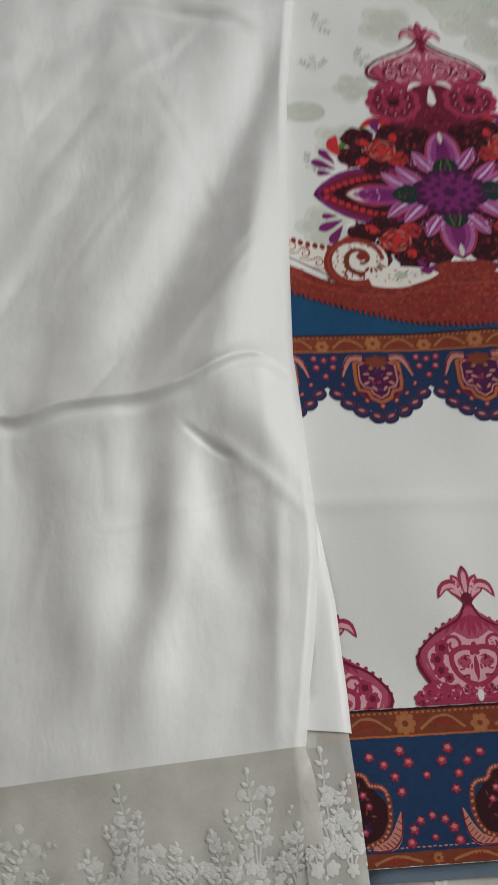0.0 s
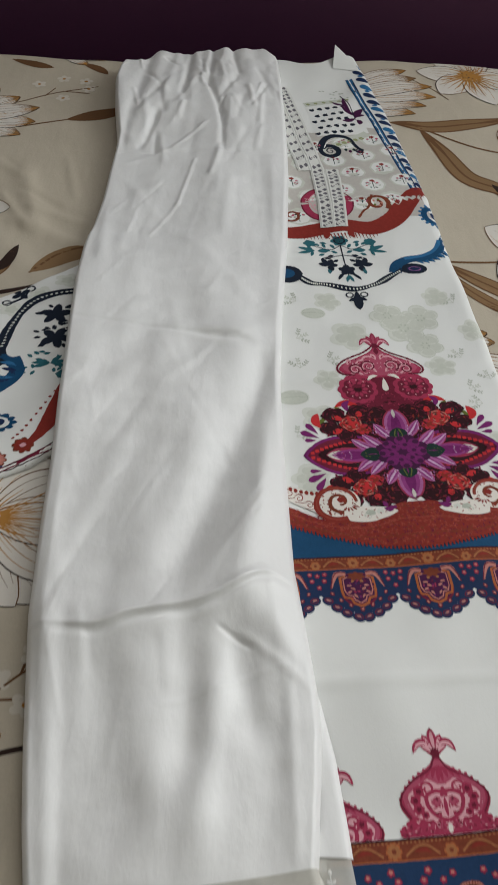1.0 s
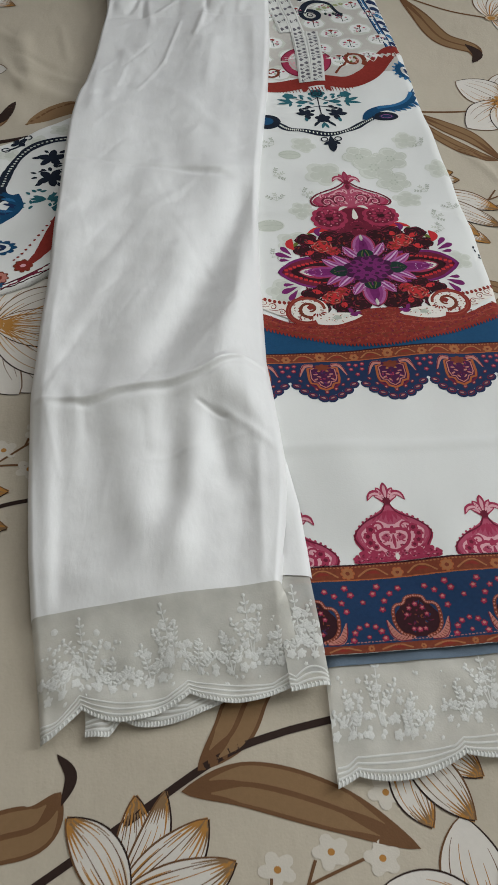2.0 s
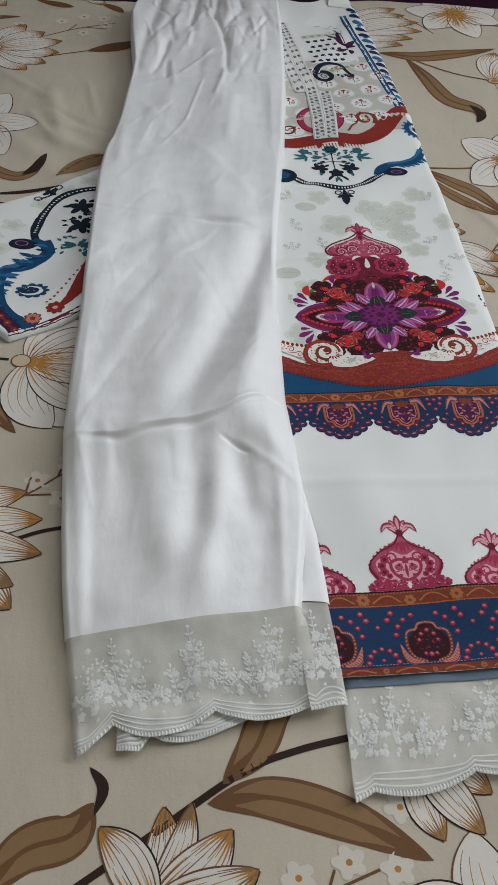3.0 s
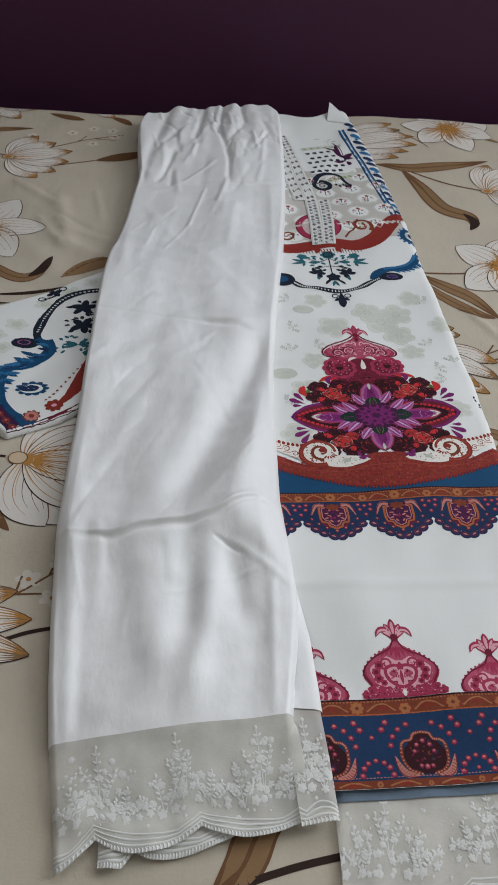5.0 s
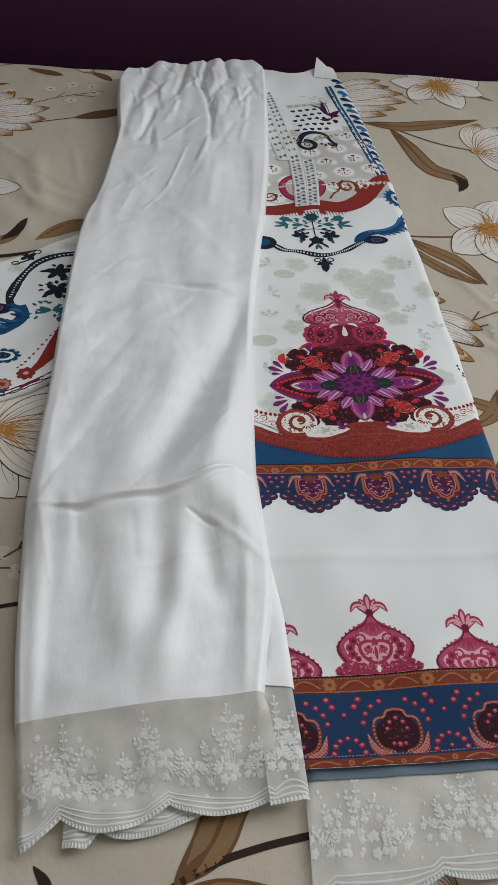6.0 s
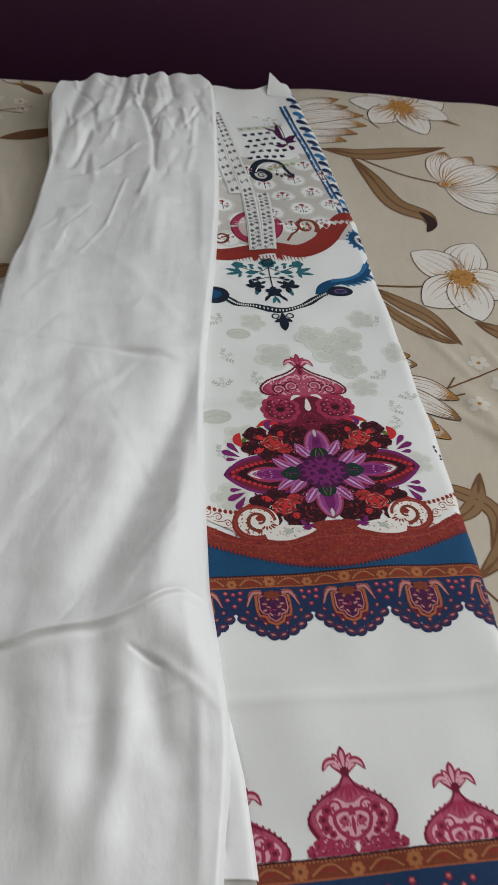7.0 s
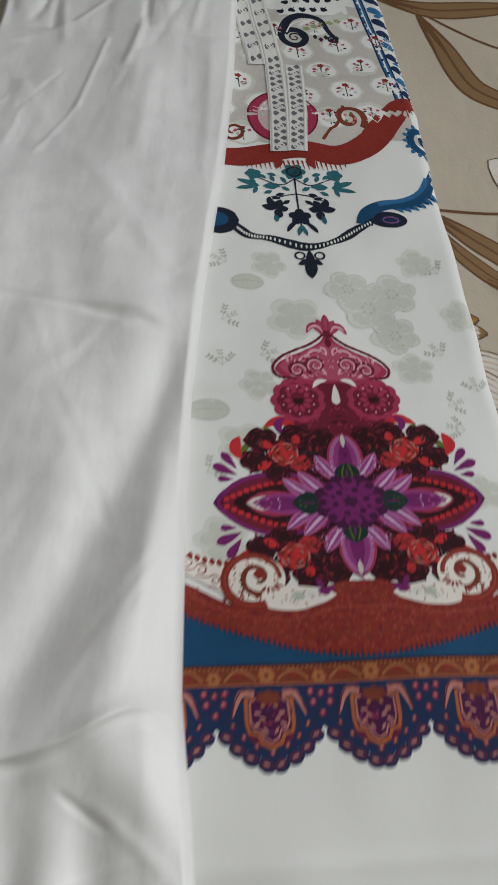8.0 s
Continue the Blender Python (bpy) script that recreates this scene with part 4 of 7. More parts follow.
def dome(name, cu, base, scale, fade):
    """The rose-red domed ornament with a flower finial; fade: its paler second colour."""
    art = Art(on_kurta, bleed=0.00008)
    k = scale
    # shoulders of the foot, then the two round flowers, then the pointed cap
    profile(art, cu, base - 0.012 * k, base + 0.034 * k, [0.062 * k, 0.058 * k, 0.050 * k, 0.044 * k, 0.040 * k, 0.034 * k], WINE, 1)
    profile(art, cu, base + 0.028 * k, base + 0.061 * k, [0.034 * k, 0.058 * k, 0.064 * k, 0.057 * k, 0.040 * k, 0.022 * k, 0.008 * k, 0.003 * k], ROSE, 2)
    profile(art, cu, base + 0.030 * k, base + 0.057 * k, [0.028 * k, 0.052 * k, 0.058 * k, 0.050 * k, 0.032 * k, 0.014 * k, 0.003 * k], fade, 3)
    art.copies = [lambda p: p, mirrored(cu)]
    x0, y0 = cu + 0.0205 * k, base + 0.0170 * k
    art.blob(x0, y0, 0.0150 * k, 0.0145 * k, ROSE, 4, petals(11, 0.10, 0.8), n=44, rings=4)
    art.blob(x0, y0, 0.0118 * k, 0.0112 * k, WINE, 5, petals(9, 0.12, 0.8), n=36, rings=3)
    for q in range(10):
        a = q * 0.6283
        art.leaf([(x0 + 0.0032 * k * math.cos(a), y0 + 0.0032 * k * math.sin(a)), (x0 + 0.0078 * k * math.cos(a), y0 + 0.0078 * k * math.sin(a))], 0.0028 * k, ROSE, 6, 7, 0.8, across=3)
        art.blob(x0 + 0.0086 * k * math.cos(a + 0.31), y0 + 0.0086 * k * math.sin(a + 0.31), 0.0006 * k, 0.0006 * k, PINK, 7, n=6, rings=2)
    art.blob(x0, y0, 0.0028 * k, 0.0027 * k, MAROON, 7, n=14, rings=2)
    # scrolls of the cap
    for px, py, r0, a0, turns in ((0.0085, 0.0400, 0.0062, -60, 1.3), (0.0190, 0.0365, 0.0058, 160, -1.2)):
        spiral(art, cu + px * k, base + py * k, r0 * k, 0.0014 * k, a0, turns, 0.0024 * k, 0.0012 * k, WINE, 6, 30)
        spiral(art, cu + px * k, base + py * k, 0.78 * r0 * k, 0.0010 * k, a0 + 20, turns, 0.0009 * k, 0.0006 * k, PINK, 7, 26)
    for x, y, a, ln in ((0.004, 0.050, -20, 0.010), (0.010, 0.0465, -30, 0.010), (0.003, 0.0335, 40, 0.008), (0.0135, 0.0315, 10, 0.010), (0.0245, 0.0415, 120, 0.006), (0.0015, 0.0465, 60, 0.007)):
        c, t = math.cos(radians(a)), math.sin(radians(a))
        art.leaf([(cu + x * k, base + y * k), (cu + (x + 0.5 * ln * c) * k, base + (y + 0.5 * ln * t + 0.001) * k), (cu + (x + ln * c) * k, base + (y + ln * t) * k)], 0.0034 * k, PINK, 5, 9, 0.8)
        art.leaf([(cu + (x + 0.002 * c) * k, base + (y + 0.002 * t) * k), (cu + (x + 0.8 * ln * c) * k, base + (y + 0.8 * ln * t) * k)], 0.0014 * k, ROSE, 6, 7, 0.8, across=3)
    art.leaf([(cu + 0.0035 * k, base + 0.0300 * k), (cu + 0.0085 * k, base + 0.0290 * k), (cu + 0.0120 * k, base + 0.0250 * k)], 0.0032 * k, CREAM, 7, 9, 0.8)
    art.leaf([(cu + 0.0290 * k, base + 0.0060 * k), (cu + 0.0330 * k, base + 0.0020 * k), (cu + 0.0310 * k, base - 0.0050 * k)], 0.0044 * k, PURPLE, 2, 9, 0.7)
    flecks(art, cu + 0.013 * k, base + 0.040 * k, 0.013 * k, 0.008 * k, (PINK, WINE, PINK, ROSE), 40, 6, 41, 0.0011 * k)
    flecks(art, cu + 0.007 * k, base + 0.006 * k, 0.012 * k, 0.012 * k, (ROSE, WINE, MAROON, ROSE), 40, 3, 43, 0.0013 * k)
    rim = curve([(cu + 0.0008 * k, base + 0.0625 * k), (cu + 0.0100 * k, base + 0.0545 * k), (cu + 0.0255 * k, base + 0.0465 * k), (cu + 0.0325 * k, base + 0.0390 * k), (cu + 0.0300 * k, base + 0.0325 * k), (cu + 0.0200 * k, base + 0.0310 * k)], 40)
    art.ribbon(rim, 0.0014 * k, WINE, 8)
    for q in rim[2:-2:2]:
        art.blob(q[0], q[1], 0.0010 * k, 0.0010 * k, WINE, 7, n=7, rings=2)
    finial(art, cu, base + 0.0605 * k, 0.95 * k, fade)
    art.copies = [lambda p: p]
    art.leaf([(cu, base + 0.0140 * k), (cu, base + 0.0195 * k), (cu, base + 0.0270 * k)], 0.0046 * k, CREAM, 8, 10, 0.8, -0.4)
    art.leaf([(cu, base + 0.0520 * k), (cu, base + 0.0590 * k)], 0.0040 * k, WINE, 6, 8)
    art.build(name, kurta, "rose-red printed dome ornament")


def finial(art, cu, v, k, fade):
    """Half of a small lily on a stalk; the art's mirror adds the other half."""
    for a, ln, w in ((90, 0.0155, 0.0050), (66, 0.0135, 0.0042), (42, 0.0105, 0.0036)):
        c, t = math.cos(radians(a)), math.sin(radians(a))
        mid, tip = (cu + 0.55 * ln * c * k, v + 0.55 * ln * t * k), (cu + ln * c * k, v + (ln * t - 0.002 * c) * k)
        art.leaf([(cu, v - 0.002 * k), mid, tip], w * k, ROSE, 3, 10, 0.75, 0.2)
        art.leaf([(cu + 0.1 * ln * c * k, v + 0.1 * ln * t * k), mid, (cu + 0.88 * ln * c * k, v + (0.88 * ln * t - 0.0015 * c) * k)], 0.45 * w * k, PINK if k == 1.0 else fade, 4, 9, 0.75, 0.2)
    art.blob(cu, v + 0.001 * k, 0.0028 * k, 0.0030 * k, WINE, 5, petals(5, 0.3), n=15, rings=2)
    art.leaf([(cu, v), (cu + 0.004 * k, v + 0.0065 * k), (cu + 0.0092 * k, v + 0.0065 * k), (cu + 0.0125 * k, v + 0.0012 * k)], 0.0046 * k, ROSE, 4, 12)
    art.leaf([(cu + 0.002 * k, v + 0.002 * k), (cu + 0.0050 * k, v + 0.0064 * k), (cu + 0.009 * k, v + 0.0060 * k), (cu + 0.0115 * k, v + 0.0028 * k)], 0.0019 * k, PINK, 5, 12)



RIGHT_U = 0.108


def crescent():
    art = Art(on_kurta, bleed=0.00010)
    c = 0.0012
    us = np.linspace(-0.125, RIGHT_U, 240)
    a = np.abs(us - c) / 0.082
    low = -0.0375 + 0.0200 * a ** 1.7 + 0.0007 * np.sin(us * 2600) + 0.0004 * np.sin(us * 5700)
    high = -0.0015 - 0.0115 * smooth(0.08, 0.50, a) + 0.0135 * smooth(0.72, 1.15, a)
    art.between(us, -0.0425, np.maximum(low + 0.004, -0.040), BLUE, 0, 6)
    art.between(us, low, high, RED, 20, 14)
    rng = np.random.RandomState(8)
    # fine filigree all over the red
    for u in np.arange(-0.105, 0.104, 0.0017):
        b = abs(u - c) / 0.082
        v0, v1 = -0.0375 + 0.0200 * b ** 1.7, -0.0015 - 0.0115 * float(smooth(0.08, 0.5, b)) + 0.0135 * float(smooth(0.72, 1.15, b))
        for _ in range(max(1, int((v1 - v0) / 0.0022))):
            v, t = rng.uniform(v0 + 0.0012, v1 - 0.0008), rng.uniform(0, 3.14)
            art.leaf([(u, v), (u + 0.0012 * math.cos(t) + 0.0005, v + 0.0012 * math.sin(t)), (u + 0.0024 * math.cos(t + 0.5), v + 0.0024 * math.sin(t + 0.5))],
                     0.0008, (BRICK, RUST, BRICK, WINE)[rng.randint(4)], 21, 5, across=3)
    for f, m in ((0.25, RUST), (0.62, BRICK)):
        art.ribbon(np.stack([us, low + f * (high - low)], 1), 0.0007, m, 22)
    for u in np.arange(-0.104, 0.104, 0.0026):
        b = abs(u - c) / 0.082
        v = -0.0375 + 0.0200 * b ** 1.7
        art.leaf([(u, v + 0.002), (u + 0.0003, v - 0.0028)], 0.0018, RED, 20, 5, across=3)
    art.copies = [lambda p: p, mirrored(c)]
    # cream field beyond the hook, with small red scrolls and a toothed upper rim
    art.leaf([(c + 0.1000, 0.0160), (c + 0.0840, 0.0095), (c + 0.0700, 0.0015), (c + 0.0570, -0.0125)], 0.0135, CREAM, 22, 16, 0.6)
    for k in range(9):
        art.blob(c + 0.0925 - 0.0036 * k, 0.0175 - 0.0020 * k + 0.00012 * k * k, 0.0014, 0.0018, RED, 23, n=8, rings=2)
    for x, y, r in ((0.0870, 0.0105, 0.0036), (0.0800, 0.0065, 0.0034), (0.0735, 0.0010, 0.0030), (0.0670, -0.0055, 0.0024)):
        spiral(art, c + x, y, r, 0.0006, 30, 1.3, 0.0008, 0.0005, RED, 23, 18)
        art.line([(c + x + 0.003, y - 0.003), (c + x - 0.001, y - 0.004), (c + x - 0.004, y - 0.0035)], 0.0006, RED, 23, 6)
    # hooked scroll with its cream fill
    art.blob(c + 0.0535, 0.0010, 0.0150, 0.0125, CREAM, 23, n=28, rings=6)
    art.leaf([(c + 0.0560, -0.0085), (c + 0.0380, -0.0095), (c + 0.0140, -0.0085)], 0.0125, CREAM, 23, 16, 0.65)
    t = np.linspace(0, 1, 44)
    th = np.radians(-112 + 290 * t)
    art.ribbon(np.stack([c + 0.0545 + (0.0152 - 0.0020 * t) * np.cos(th), 0.0005 + (0.0138 - 0.0018 * t) * np.sin(th)], 1), 0.0052 - 0.0030 * t, RED, 24)
    art.ribbon(np.stack([c + 0.0545 + (0.0150 - 0.0020 * t) * np.cos(th), 0.0005 + (0.0136 - 0.0018 * t) * np.sin(th)], 1), 0.0009, BRICK, 25)
    spiral(art, c + 0.0525, 0.0015, 0.0088, 0.0022, -100, 1.05, 0.0030, 0.0016, RUST, 24, 36)
    art.blob(c + 0.0515, 0.0030, 0.0032, 0.0028, RED, 25, petals(5, 0.3), n=15, rings=2)
    flecks(art, c + 0.0535, 0.0005, 0.0128, 0.0108, (RED, BRICK, RED, RUST), 34, 25, 91, 0.0013, 0.45)
    flecks(art, c + 0.0320, -0.0090, 0.0140, 0.0040, (RED, BLOTCH, BRICK), 18, 25, 92, 0.0011)
    for k in range(5):
        q = radians(-150 + 22 * k)
        art.leaf([(c + 0.0470 + 0.003 * math.cos(q), -0.0005 + 0.003 * math.sin(q)), (c + 0.0470 + 0.0085 * math.cos(q), -0.0005 + 0.0065 * math.sin(q))], 0.0015, RED, 25, 6, across=3)
    art.blob(c + 0.0330, -0.0085, 0.0040, 0.0026, BLOTCH3, 24, petals(5, 0.4), n=15, rings=2)
    art.blob(c + 0.0265, -0.0080, 0.0030, 0.0022, BLOTCH2, 24, petals(5, 0.4), n=15, rings=2)
    for x, y, q in ((0.0170, -0.0080, 20), (0.0205, -0.0055, 70), (0.0140, -0.0050, -10)):
        art.leaf([(c + x, y), (c + x + 0.007 * math.cos(radians(q)), y + 0.006 * math.sin(radians(q)))], 0.0034, PURPLE if q else SCARLET, 25, 8)
    art.build("red_crescent", kurta, "rust red printed crescent with cream scrolls over blue")


def small_flower(art, u, v, r, layer):
    art.blob(u, v, r, r, WINE, layer, petals(5, 0.35, 1, u * 999), n=15, rings=2)
    art.blob(u, v, 0.85 * r, 0.75 * r, ROSE, layer + 1, petals(5, 0.45, 1, u * 999), n=15, rings=2)
    art.blob(u, v + 0.15 * r, 0.5 * r, 0.4 * r, SALMON, layer + 2, petals(5, 0.4, 1, u * 500), n=10, rings=2)


def vine(art, u0, u1, v, high, period, phase, layer):
    """Gold tendrils and flowers along an orange band."""
    n = int(round((u1 - u0) / period)) + 1
    for k in range(n):
        u = u0 + period * k + phase
        rosette(art, u, v, 0.42 * high, 8, ORANGE, GOLD, RUST, layer)
        rosette(art, u + period / 2, v - 0.12 * high, 0.36 * high, 6, ORANGE, GOLD, RUST, layer)
        for sd in (-1, 1):
            art.line([(u + sd * 0.10 * period, v - 0.22 * high), (u + sd * 0.2 * period, v + 0.16 * high), (u + sd * 0.30 * period, v + 0.20 * high), (u + sd * 0.40 * period, v - 0.22 * high)], 0.0010, GOLD, layer, 12)
            art.leaf([(u + sd * 0.18 * period, v - 0.05 * high), (u + sd * 0.27 * period, v + 0.02 * high), (u + sd * 0.33 * period, v - 0.15 * high)], 0.0020, RED, layer, 8, across=3)


def border(top, band, period, c0, scallop):
    """A navy border under an orange one; scallop: its lower edge hangs in lobes."""
    art = Art(on_kurta, bleed=0.00008)
    us = np.linspace(-0.125, RIGHT_U, 200)
    art.between(us, top - band, top, RUST, 1, 5)
    art.between(us, top - 0.0010, top, MAROON, 2, 2)
    for u in np.arange(-0.11, 0.105, 0.0022):
        art.blob(u, top - 0.0018, 0.0007, 0.0005, GOLD, 3, n=6, rings=2)
    art.between(us, top - band, top - band + 0.0008, ORANGE, 2, 2)
    vine(art, c0 - 2 * period, c0 + 2 * period, top - 0.55 * band, band, period, 0.0 if scallop else period * 0.5 - 0.006, 3)
    return art, us


def scalloped_border():
    period, c0 = 0.0495, -0.0010
    art, us = border(-0.0410, 0.0100, period, c0, True)
    d = np.abs((us - c0 + period / 2) % period - period / 2) / (period / 2)
    us2 = np.linspace(-0.125, RIGHT_U, 380)
    d = np.abs((us2 - c0 + period / 2) % period - period / 2) / (period / 2)
    low = -0.0705 - 0.0150 * (1 - d ** 1.35)
    art.between(us2, low, -0.0505, NAVY, 0, 8)
    for k in range(-2, 3):
        c = c0 + period * k
        art.copies = [lambda p: p, mirrored(c)]
        # drop-shaped lobes round the edge
        for x, v in ((0.0032, -0.0868), (0.0100, -0.0838), (0.0155, -0.0798), (0.0202, -0.0745)):
            art.blob(c + x, v, 0.0042, 0.0034, NAVY, 1, n=16, rings=3, turn=0.4)
            art.blob(c + x, v + 0.0003, 0.0030, 0.0019, WINE, 2, n=14, rings=2, turn=0.4)
            art.blob(c + x, v + 0.0003, 0.0023, 0.0013, NAVY, 3, n=14, rings=2, turn=0.4)
            art.leaf([(c + x - 0.0015, v - 0.0002), (c + x + 0.0018, v + 0.0012)], 0.0013, SALMON, 4, 6, across=3)
            art.blob(c + x - 0.003, v + 0.0052, 0.0017, 0.0012, WINE, 3, n=10, rings=2, turn=0.8)
            art.blob(c + x - 0.003, v + 0.0054, 0.0009, 0.0006, SALMON, 4, n=8, rings=2, turn=0.8)
        # shield with its pale shoulders
        art.ribbon(curve([(c + 0.0065, -0.0548), (c + 0.0115, -0.0545), (c + 0.0142, -0.0575), (c + 0.0170, -0.0650)], 18), np.linspace(0.0028, 0.0010, 18) + 0.0012 * np.sin(np.linspace(0, 3.1, 18)), SALMON, 5)
        art.ribbon(curve([(c + 0.0065, -0.0540), (c + 0.0118, -0.0535), (c + 0.0148, -0.0568), (c + 0.0176, -0.0655)], 18), 0.0007, WINE, 6)
        art.ribbon(np.array([(c + 0.0070, -0.0568), (c + 0.0105, -0.0575), (c + 0.0108, -0.0680), (c + 0.0098, -0.0725), (c + 0.0060, -0.0735), (c + 0.0045, -0.0770), (c, -0.0795)]), 0.0017, ORANGE, 5)
        art.ribbon(np.array([(c + 0.0060, -0.0575), (c + 0.0088, -0.0590), (c + 0.0090, -0.0675), (c + 0.0075, -0.0710), (c + 0.0045, -0.0718), (c + 0.0034, -0.0750), (c, -0.0772)]), 0.0008, SALMON, 6)
        for x, v, a in ((0.0035, -0.0665, 0.4), (0.0060, -0.0690, -0.5), (0.0025, -0.0720, 0.9), (0.0055, -0.0640, 0.1)):
            art.blob(c + x, v, 0.0017, 0.0007, SALMON, 5, n=8, rings=2, turn=a)
        art.blob(c + 0.0030, -0.0608, 0.0011, 0.0008, GOLD, 6, n=8, rings=2)
        art.copies = [lambda p: p]
        art.blob(c, -0.0665, 0.0128, 0.0135, WINE, 2, petals(4, 0.12, 1, 0.785), n=28, rings=4)
        art.blob(c, -0.0660, 0.0116, 0.0124, DPURPLE, 3, petals(4, 0.12, 1, 0.785), n=28, rings=4)
        art.blob(c, -0.0570, 0.0062, 0.0036, RUST, 5, petals(7, 0.3, 1, 1.57), n=28, rings=3)
        art.blob(c, -0.0575, 0.0040, 0.0024, RUST, 6, petals(7, 0.3, 1, 1.57), n=28, rings=2)
        flecks(art, c, -0.067, 0.008, 0.009, (WINE, PURPLE, NAVY, ROSE), 26, 4, 60 + k, 0.0011)
        # sprays between the lobes
        m = c + period / 2
        for x, v in ((0, -0.0555), (-0.0048, -0.0545), (0.0048, -0.0545), (-0.0040, -0.0595), (0.0040, -0.0595), (0, -0.0645)):
            small_flower(art, m + x, v, 0.0020, 3)
    art.build("scalloped_border", kurta, "navy scalloped printed border with orange band")


def hem_border():
    period, c0 = 0.0605, -0.0222
    art, us = border(-0.2145, 0.0110, period, c0, False)
    art.between(us, -0.2665, -0.2255, HEMNAVY, 0, 10)
    art.between(us, HEM_V + 0.0002, -0.2665, RUST, 1, 3)
    vine(art, c0 - 2 * period, c0 + 2 * period, -0.2690, 0.0050, period, period * 0.5, 3)
    for u in np.arange(-0.10, 0.107, 0.0021):
        art.ribbon(np.array([(u, -0.2650), (u + 0.0013, -0.2650)]), 0.0005, SALMON, 2, 2)
    for k in range(-2, 3):
        c = c0 + period * k
        # stepped shield with a beaded outline and two hatched horns
        profile(art, c, -0.2640, -0.2380, [0.016, 0.024, 0.0275, 0.0275, 0.0255, 0.0190, 0.0150, 0.0070], MAROON, 1, 26)
        flecks(art, c, -0.2510, 0.009, 0.010, (WINE, DPURPLE, RUST, HEMNAVY), 34, 2, 80 + k, 0.0012)
        art.copies = [lambda p: p, mirrored(c)]
        step = [(c + 0.0002, -0.2380), (c + 0.0048, -0.2390), (c + 0.0070, -0.2425), (c + 0.0112, -0.2434), (c + 0.0136, -0.2465), (c + 0.0138, -0.2550), (c + 0.0105, -0.2612), (c + 0.0040, -0.2640)]
        art.ribbon(curve(step, 30), 0.0021, RUST, 3)
        for q in curve(step, 26):
            art.blob(q[0], q[1], 0.0006, 0.0006, SALMON, 4, n=6, rings=2)
        art.ribbon(curve([(c + 0.0060, -0.2645), (c + 0.0125, -0.2638), (c + 0.0160, -0.2600), (c + 0.0182, -0.2525)], 16), np.linspace(0.0012, 0.0004, 16) + 0.0038 * np.sin(np.linspace(0, 3.1, 16)), SALMON, 3)
        art.ribbon(curve([(c + 0.0060, -0.2658), (c + 0.0135, -0.2652), (c + 0.0176, -0.2605), (c + 0.0186, -0.2525)], 16), 0.0006, WINE, 5)
        for q in np.linspace(0.15, 0.85, 8):
            p = curve([(c + 0.0060, -0.2645), (c + 0.0125, -0.2638), (c + 0.0160, -0.2600), (c + 0.0182, -0.2525)], 40)[int(39 * q)]
            art.line([p + (-0.0010, 0.0008), p + (0.0010, -0.0008)], 0.0004, RUST, 4, 4)
        for x, v, r in ((0.0135, -0.2355, 0.0017), (0.0175, -0.2400, 0.0017), (0.0080, -0.2325, 0.0017), (0.0195, -0.2455, 0.0017), (0.0205, -0.2305, 0.0019), (0.0235, -0.2350, 0.0019), (0.0225, -0.2590, 0.0018),
                        (0.0255, -0.2560, 0.0016), (0.0210, -0.2635, 0.0018), (0.0040, -0.2460, 0.0014), (0.0060, -0.2500, 0.0013), (0.0035, -0.2590, 0.0013)):
            small_flower(art, c + x, v, 1.3 * r, 3)
        art.copies = [lambda p: p]
        for x, v, r in ((0, -0.2435, 0.0019), (0, -0.2595, 0.0022), (period / 2, -0.2400, 0.0019), (period / 2, -0.2545, 0.0019), (period / 2, -0.2620, 0.0016)):
            small_flower(art, c + x, v, r, 4)
    art.build("hem_border", kurta, "navy and orange printed hem border")


